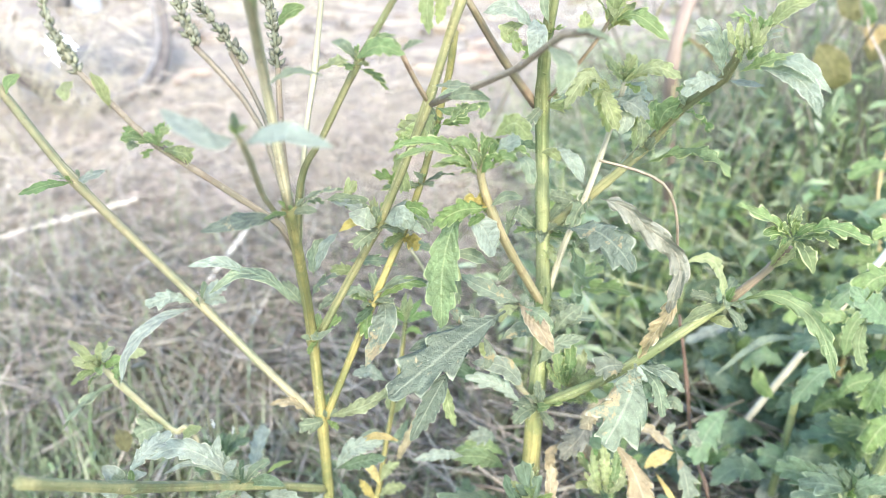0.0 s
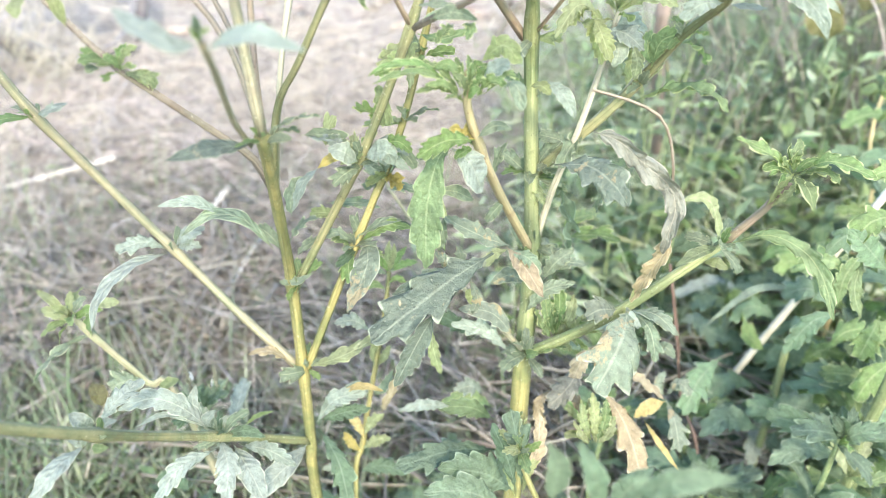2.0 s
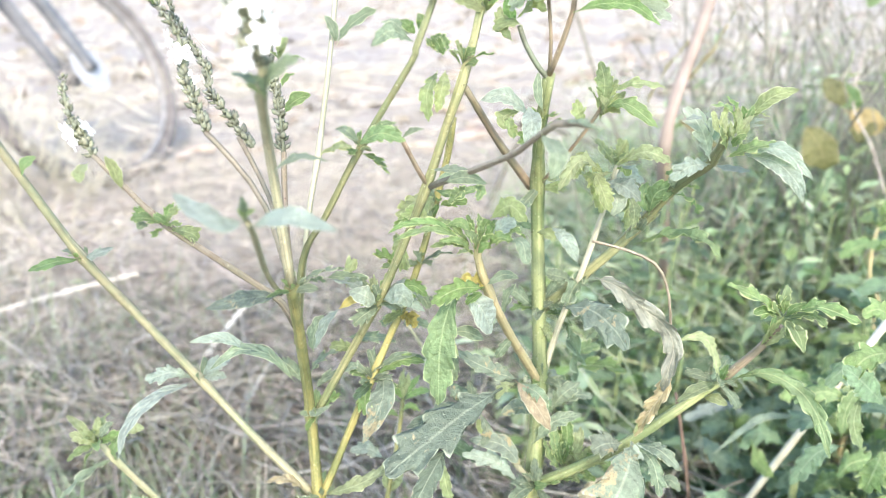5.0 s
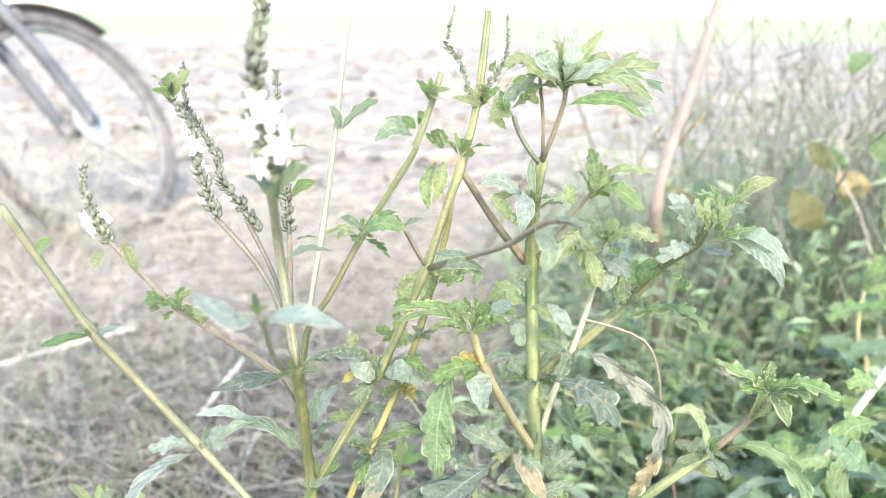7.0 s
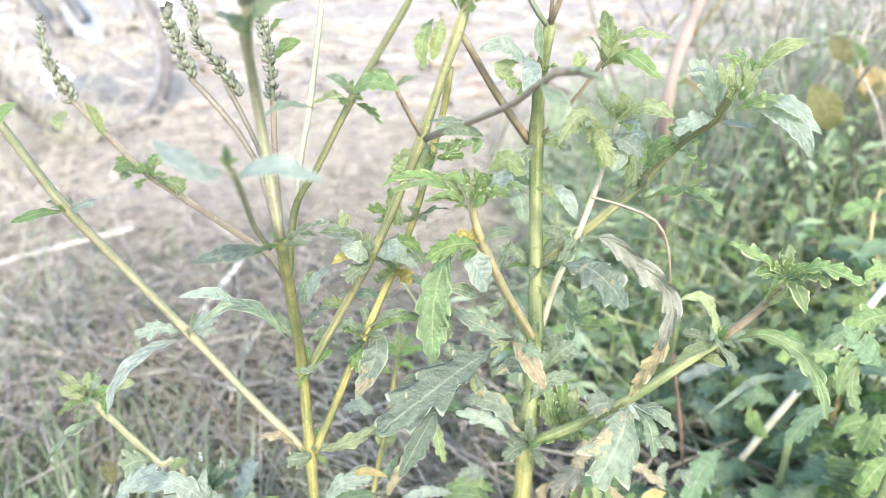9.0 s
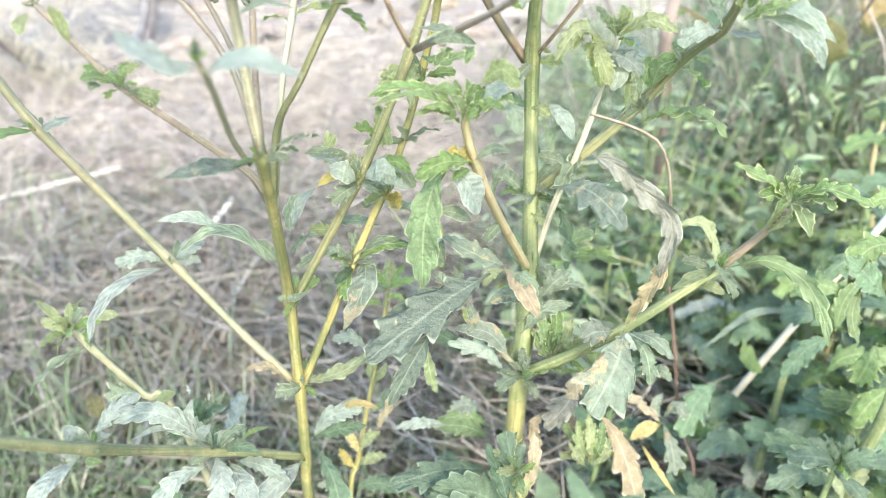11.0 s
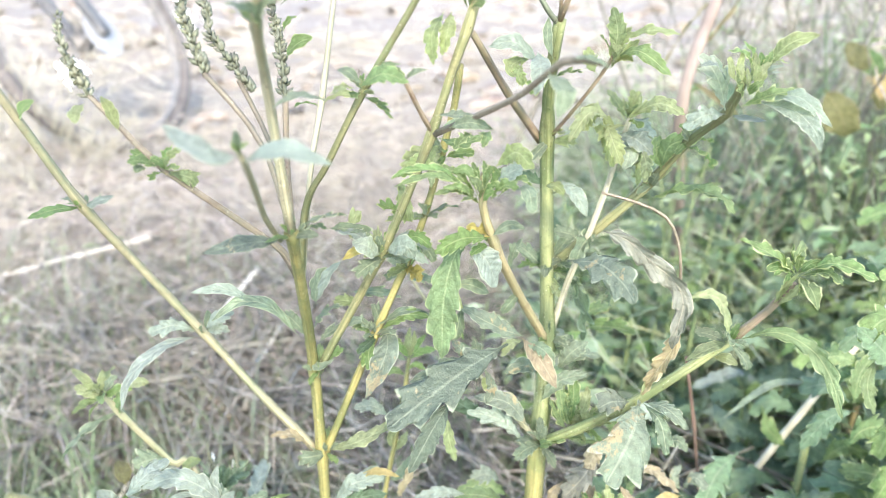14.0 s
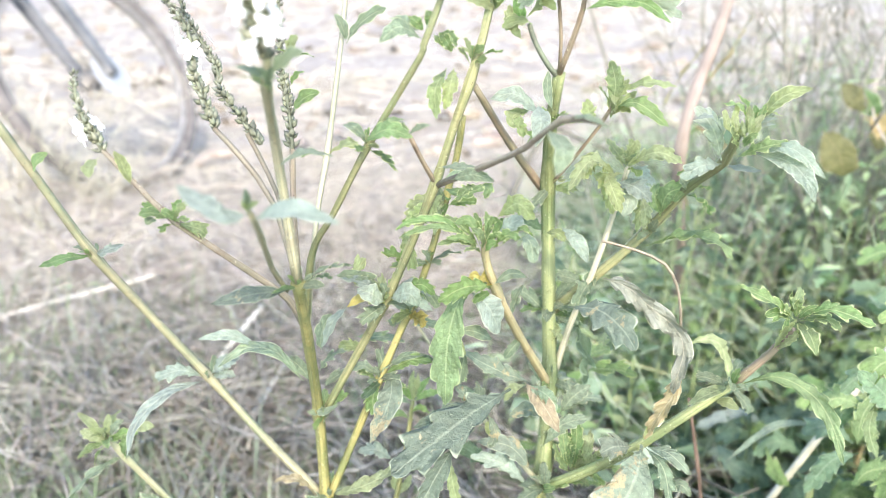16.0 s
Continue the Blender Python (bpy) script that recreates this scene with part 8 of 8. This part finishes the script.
leaf(weed_r, (0.4043, 0.6718, 0.3328), (0.3600, 0.6679, 0.3479), 0.0145, "toothed", M_TEAL, 30, 4)
leaf(weed_r, (0.4015, 0.6810, 0.3986), (0.4164, 0.6847, 0.4295), 0.0152, "lance", M_FRESH, -20, 0)
tuft(weed_r, (0.4015, 0.6810, 0.3986), (0.1, -0.2, 1), 6, 0.0305, "toothed", (M_FRESH, M_TEAL,), 91, 60, 0.36)

# the leafy weed with blue-green leaves at the edge of the thicket
weed_b = thing("leafy_weed", (0.2599, 0.4071, 0.0000), "leafy weed with broad lobed blue-green leaves", "weed", "leafy weeds")
stalk(weed_b, "stem", [(0.2599, 0.4071, 0.0000), (0.2639, 0.3771, 0.2268), (0.2602, 0.3710, 0.2583), (0.2657, 0.3754, 0.2882), (0.2700, 0.3758, 0.3215), (0.2718, 0.3827, 0.3672)], 0.0042, 0.0034, M_STEM_FRESH, "", [(0.2602, 0.3710, 0.2583)])
stalk(weed_b, "branch", [(0.2626, 0.4957, 0.0600), (0.2626, 0.4857, 0.1755), (0.2647, 0.4863, 0.2199), (0.2651, 0.4866, 0.2636)], 0.0032, 0.0026, M_STEM_FRESH)
# the thin weed with yellowing leaves
yellow_weed = thing("yellowed_weed", (-0.0462, 0.4089, 0.0000), "thin weed with a yellow stem and yellowing leaves", "weed")
stalk(yellow_weed, "stem", [(-0.0462, 0.4089, 0.0000), (-0.0462, 0.3789, 0.2304), (-0.0409, 0.3862, 0.2658), (-0.0358, 0.3913, 0.2971), (-0.0282, 0.4115, 0.3337), (-0.0256, 0.4194, 0.3491), (-0.0236, 0.4258, 0.3660)], 0.0019, 0.0012, M_STEM, "", [(-0.0409, 0.3862, 0.2658)])
blade(yellow_weed, [(-0.0398, 0.3839, 0.2723), (-0.0441, 0.3847, 0.2843), (-0.0478, 0.3821, 0.2900)], 0.0076, "crisp", M_GOLD, 10, 300)
blade(yellow_weed, [(-0.0398, 0.3846, 0.2736), (-0.0338, 0.3848, 0.2849), (-0.0266, 0.3827, 0.2918)], 0.0083, "crisp", M_YOUNG, -10, 301)
blade(yellow_weed, [(-0.0412, 0.3807, 0.2662), (-0.0318, 0.3793, 0.2746), (-0.0226, 0.3760, 0.2792)], 0.0083, "crisp", M_YOUNG, -10, 302)
blade(yellow_weed, [(-0.0412, 0.3797, 0.2644), (-0.0470, 0.3786, 0.2727), (-0.0512, 0.3780, 0.2822)], 0.0070, "crisp", M_GOLD, 10, 303)
blade(yellow_weed, [(-0.0362, 0.3949, 0.2933), (-0.0427, 0.3946, 0.3031), (-0.0518, 0.3901, 0.3050)], 0.0090, "lance", M_SILVER, 10, 304)
blade(yellow_weed, [(-0.0348, 0.3962, 0.2957), (-0.0268, 0.3944, 0.3032), (-0.0211, 0.3951, 0.3153)], 0.0076, "lance", M_LEAF, -10, 305)
blade(yellow_weed, [(-0.0319, 0.4046, 0.3117), (-0.0336, 0.4041, 0.3214), (-0.0312, 0.4041, 0.3322)], 0.0056, "lance", M_YOUNG, 0, 306)
blade(yellow_weed, [(-0.0319, 0.4043, 0.3111), (-0.0261, 0.4034, 0.3202), (-0.0230, 0.4021, 0.3286)], 0.0052, "lance", M_YOUNG, 0, 307)
blade(yellow_weed, [(-0.0434, 0.3743, 0.2539), (-0.0271, 0.3719, 0.2606), (-0.0132, 0.3654, 0.2594)], 0.0118, "toothed", M_BLUE, 0, 308)
blade(yellow_weed, [(-0.0441, 0.3726, 0.2508), (-0.0546, 0.3723, 0.2605), (-0.0643, 0.3677, 0.2623)], 0.0111, "toothed", M_SILVER, 0, 309)
blade(yellow_weed, [(-0.0236, 0.4255, 0.3654), (-0.0282, 0.4252, 0.3733), (-0.0327, 0.4241, 0.3800)], 0.0051, "lance", M_FRESH, 10, 330)
blade(yellow_weed, [(-0.0236, 0.4258, 0.3660), (-0.0242, 0.4267, 0.3764), (-0.0227, 0.4275, 0.3867)], 0.0051, "lance", M_YOUNG, 0, 331)
blade(yellow_weed, [(-0.0233, 0.4258, 0.3660), (-0.0180, 0.4261, 0.3753), (-0.0125, 0.4256, 0.3833)], 0.0055, "lance", M_FRESH, -5, 332)
blade(yellow_weed, [(-0.0229, 0.4255, 0.3654), (-0.0146, 0.4242, 0.3717), (-0.0064, 0.4213, 0.3750)], 0.0058, "crisp", M_FRESH, -10, 333)
blade(yellow_weed, [(-0.0243, 0.4249, 0.3642), (-0.0309, 0.4227, 0.3685), (-0.0366, 0.4186, 0.3692)], 0.0051, "lance", M_LEAF, 10, 334)
blade(yellow_weed, [(-0.0236, 0.4255, 0.3654), (-0.0208, 0.4267, 0.3765), (-0.0200, 0.4266, 0.3850)], 0.0045, "lance", M_YOUNG, 0, 335)
blade(yellow_weed, [(-0.0246, 0.4224, 0.3593), (-0.0186, 0.4205, 0.3644), (-0.0123, 0.4154, 0.3635)], 0.0055, "crisp", M_FRESH, 0, 336)
blade(yellow_weed, [(-0.0256, 0.4208, 0.3562), (-0.0321, 0.4190, 0.3612), (-0.0372, 0.4140, 0.3602)], 0.0051, "lance", M_FRESH, 0, 337)
# M_FRESH among the M_TEAL leaves paints the sunlit tops of this weed
blade(weed_b, [(0.2477, 0.4060, 0.3465), (0.2304, 0.4030, 0.3426), (0.2174, 0.4033, 0.3192)], 0.0163, "toothed", M_TEAL, 12, 185, label="blue-green toothed leaf")
blade(weed_b, [(0.2553, 0.3723, 0.2606), (0.2266, 0.3678, 0.2753), (0.2036, 0.3643, 0.2659)], 0.0184, "toothed", M_TEAL, 16, 186)
blade(weed_b, [(0.2522, 0.3604, 0.2594), (0.2428, 0.3593, 0.2763), (0.2342, 0.3628, 0.2852)], 0.0087, "crisp", M_YOUNG, 13, 187)
blade(weed_b, [(0.2542, 0.3610, 0.2606), (0.2561, 0.3592, 0.2757), (0.2612, 0.3633, 0.2867)], 0.0080, "crisp", M_YOUNG, -8, 188)
blade(weed_b, [(0.2529, 0.3601, 0.2588), (0.2591, 0.3518, 0.2635), (0.2720, 0.3535, 0.2682)], 0.0100, "crisp", M_FRESH, -12, 189)
blade(weed_b, [(0.2777, 0.4134, 0.3396), (0.2683, 0.4027, 0.3320), (0.2642, 0.4013, 0.3163)], 0.0220, "lobed", M_FRESH, -9, 190)
blade(weed_b, [(0.3094, 0.4533, 0.2223), (0.2907, 0.4636, 0.2437), (0.2654, 0.4747, 0.2408)], 0.0214, "lobed", M_TEAL, 23, 191)
blade(weed_b, [(0.2474, 0.3742, 0.3936), (0.2264, 0.3668, 0.4137), (0.2149, 0.3671, 0.4225)], 0.0182, "toothed", M_TEAL, -13, 192)
blade(weed_b, [(0.2341, 0.3773, 0.3993), (0.2262, 0.3649, 0.3884), (0.2326, 0.3631, 0.3721)], 0.0120, "toothed", M_FRESH, 8, 193)
blade(weed_b, [(0.2980, 0.4169, 0.3035), (0.2777, 0.4031, 0.3005), (0.2678, 0.3974, 0.2873)], 0.0220, "lobed", M_FRESH, 13, 194)
blade(weed_b, [(0.2946, 0.4102, 0.2907), (0.2842, 0.3917, 0.2788), (0.2751, 0.3860, 0.2656)], 0.0213, "lobed", M_TEAL, -3, 195)
blade(weed_b, [(0.2663, 0.3937, 0.2586), (0.2489, 0.3940, 0.2719), (0.2340, 0.3971, 0.2644)], 0.0158, "toothed", M_TEAL, 11, 196)
blade(weed_b, [(0.2650, 0.4367, 0.2975), (0.2729, 0.4368, 0.3110), (0.2909, 0.4435, 0.3111)], 0.0224, "lobed", M_FRESH, 4, 197)
blade(weed_b, [(0.2525, 0.3828, 0.4229), (0.2300, 0.3718, 0.4250), (0.2186, 0.3679, 0.4132)], 0.0189, "lobed", M_FRESH, 20, 198)
blade(weed_b, [(0.2581, 0.3986, 0.4346), (0.2396, 0.3865, 0.4468), (0.2283, 0.3816, 0.4455)], 0.0166, "lobed", M_FRESH, -13, 199)
blade(weed_b, [(0.2785, 0.4674, 0.3134), (0.2600, 0.4677, 0.3265), (0.2436, 0.4710, 0.3197)], 0.0232, "lobed", M_TEAL, 18, 200)
blade(weed_b, [(0.2784, 0.4710, 0.3202), (0.2739, 0.4643, 0.3419), (0.2829, 0.4643, 0.3506)], 0.0213, "lobed", M_FRESH, -5, 201)
blade(weed_b, [(0.2773, 0.4888, 0.3111), (0.2313, 0.4799, 0.3197), (0.1897, 0.4615, 0.3005)], 0.0059, "lance", M_LEAF, 21, 202)
blade(weed_b, [(0.2976, 0.6240, 0.2248), (0.2630, 0.6348, 0.2348), (0.2294, 0.6417, 0.2143)], 0.0188, "lobed", M_SILVER, 15, 203)
blade(weed_b, [(0.2015, 0.4514, 0.2814), (0.1808, 0.4314, 0.2773), (0.1693, 0.4175, 0.2592)], 0.0266, "lobed", M_TEAL, 2, 204)
blade(weed_b, [(0.2499, 0.4628, 0.2177), (0.2633, 0.4540, 0.2357), (0.2815, 0.4486, 0.2343)], 0.0245, "toothed", M_TEAL, -12, 205)
blade(weed_b, [(0.2459, 0.4589, 0.2103), (0.2149, 0.4504, 0.2279), (0.1934, 0.4417, 0.2196)], 0.0245, "toothed", M_BLUE, 7, 206)
blade(weed_b, [(0.2834, 0.6049, 0.2742), (0.2553, 0.5971, 0.2934), (0.2283, 0.5884, 0.2849)], 0.0240, "lobed", M_TEAL, 16, 207)
blade(weed_b, [(0.2776, 0.5852, 0.2797), (0.2902, 0.5772, 0.2992), (0.3105, 0.5703, 0.2949)], 0.0233, "lobed", M_FRESH, -13, 208)
blade(weed_b, [(0.2980, 0.5624, 0.2364), (0.2686, 0.5555, 0.2572), (0.2451, 0.5470, 0.2492)], 0.0224, "lobed", M_TEAL, 9, 209)
blade(weed_b, [(0.2786, 0.5471, 0.2068), (0.2971, 0.5424, 0.2219), (0.3192, 0.5371, 0.2101)], 0.0225, "toothed", M_TEAL, -13, 210)
blade(weed_b, [(0.2764, 0.5370, 0.1875), (0.2490, 0.5317, 0.2006), (0.2263, 0.5252, 0.1856)], 0.0244, "lobed", M_TEAL, 3, 211)
blade(weed_b, [(0.2931, 0.5128, 0.2279), (0.3036, 0.5055, 0.2485), (0.3206, 0.5002, 0.2473)], 0.0219, "lobed", M_FRESH, -3, 212)
blade(weed_b, [(0.2832, 0.5514, 0.2152), (0.2624, 0.5448, 0.2366), (0.2560, 0.5500, 0.2551)], 0.0214, "toothed", M_FRESH, -1, 213)
blade(weed_b, [(0.3107, 0.5647, 0.2843), (0.2895, 0.5551, 0.2999), (0.2744, 0.5475, 0.2938)], 0.0217, "lobed", M_FRESH, -3, 214)
blade(weed_b, [(0.2344, 0.6029, 0.2265), (0.2441, 0.5803, 0.2179), (0.2623, 0.5724, 0.2118)], 0.0247, "lobed", M_TEAL, -7, 215)
blade(weed_b, [(0.2780, 0.5138, 0.1863), (0.2598, 0.4888, 0.1727), (0.2540, 0.4754, 0.1557)], 0.0181, "toothed", M_SILVER, -4, 216)
blade(weed_b, [(0.2671, 0.4370, 0.3580), (0.2399, 0.4263, 0.3721), (0.2194, 0.4201, 0.3683)], 0.0197, "lobed", M_FRESH, 11, 289)
blade(weed_b, [(0.2702, 0.4257, 0.3807), (0.2467, 0.4152, 0.3954), (0.2295, 0.4071, 0.3875)], 0.0195, "lobed", M_TEAL, 9, 290)
blade(weed_b, [(0.2580, 0.4275, 0.3379), (0.2565, 0.4257, 0.3597), (0.2674, 0.4330, 0.3726)], 0.0163, "toothed", M_FRESH, -4, 291)
blade(weed_b, [(0.2484, 0.4388, 0.3382), (0.2508, 0.4362, 0.3584), (0.2649, 0.4392, 0.3625)], 0.0174, "toothed", M_TEAL, -7, 292)

# the dry curved twig and the red-brown dead stalk
dead_stalk = thing("dead_stalk", (0.1966, 0.4819, 0.0000), "thin dry red-brown stalk standing between the weeds", "stalk")
stalk(dead_stalk, "stem", [(0.1966, 0.4819, 0.0000), (0.1942, 0.4376, 0.1903), (0.1818, 0.4567, 0.2418), (0.1731, 0.4651, 0.2943), (0.1619, 0.4678, 0.3465)], 0.0015, 0.0011, M_STEM_DEAD, "", [(0.1818, 0.4567, 0.2418), (0.1731, 0.4651, 0.2943)])
stalk(weed_c, "branch", [(0.1064, 0.3192, 0.4529), (0.1027, 0.3144, 0.4777), (0.0992, 0.3132, 0.4915), (0.0926, 0.3115, 0.5020), (0.0792, 0.3084, 0.5092), (0.0639, 0.3062, 0.5140)], 0.0007, 0.0005, M_STEM_CREAM, "bare dry curled twig", [])
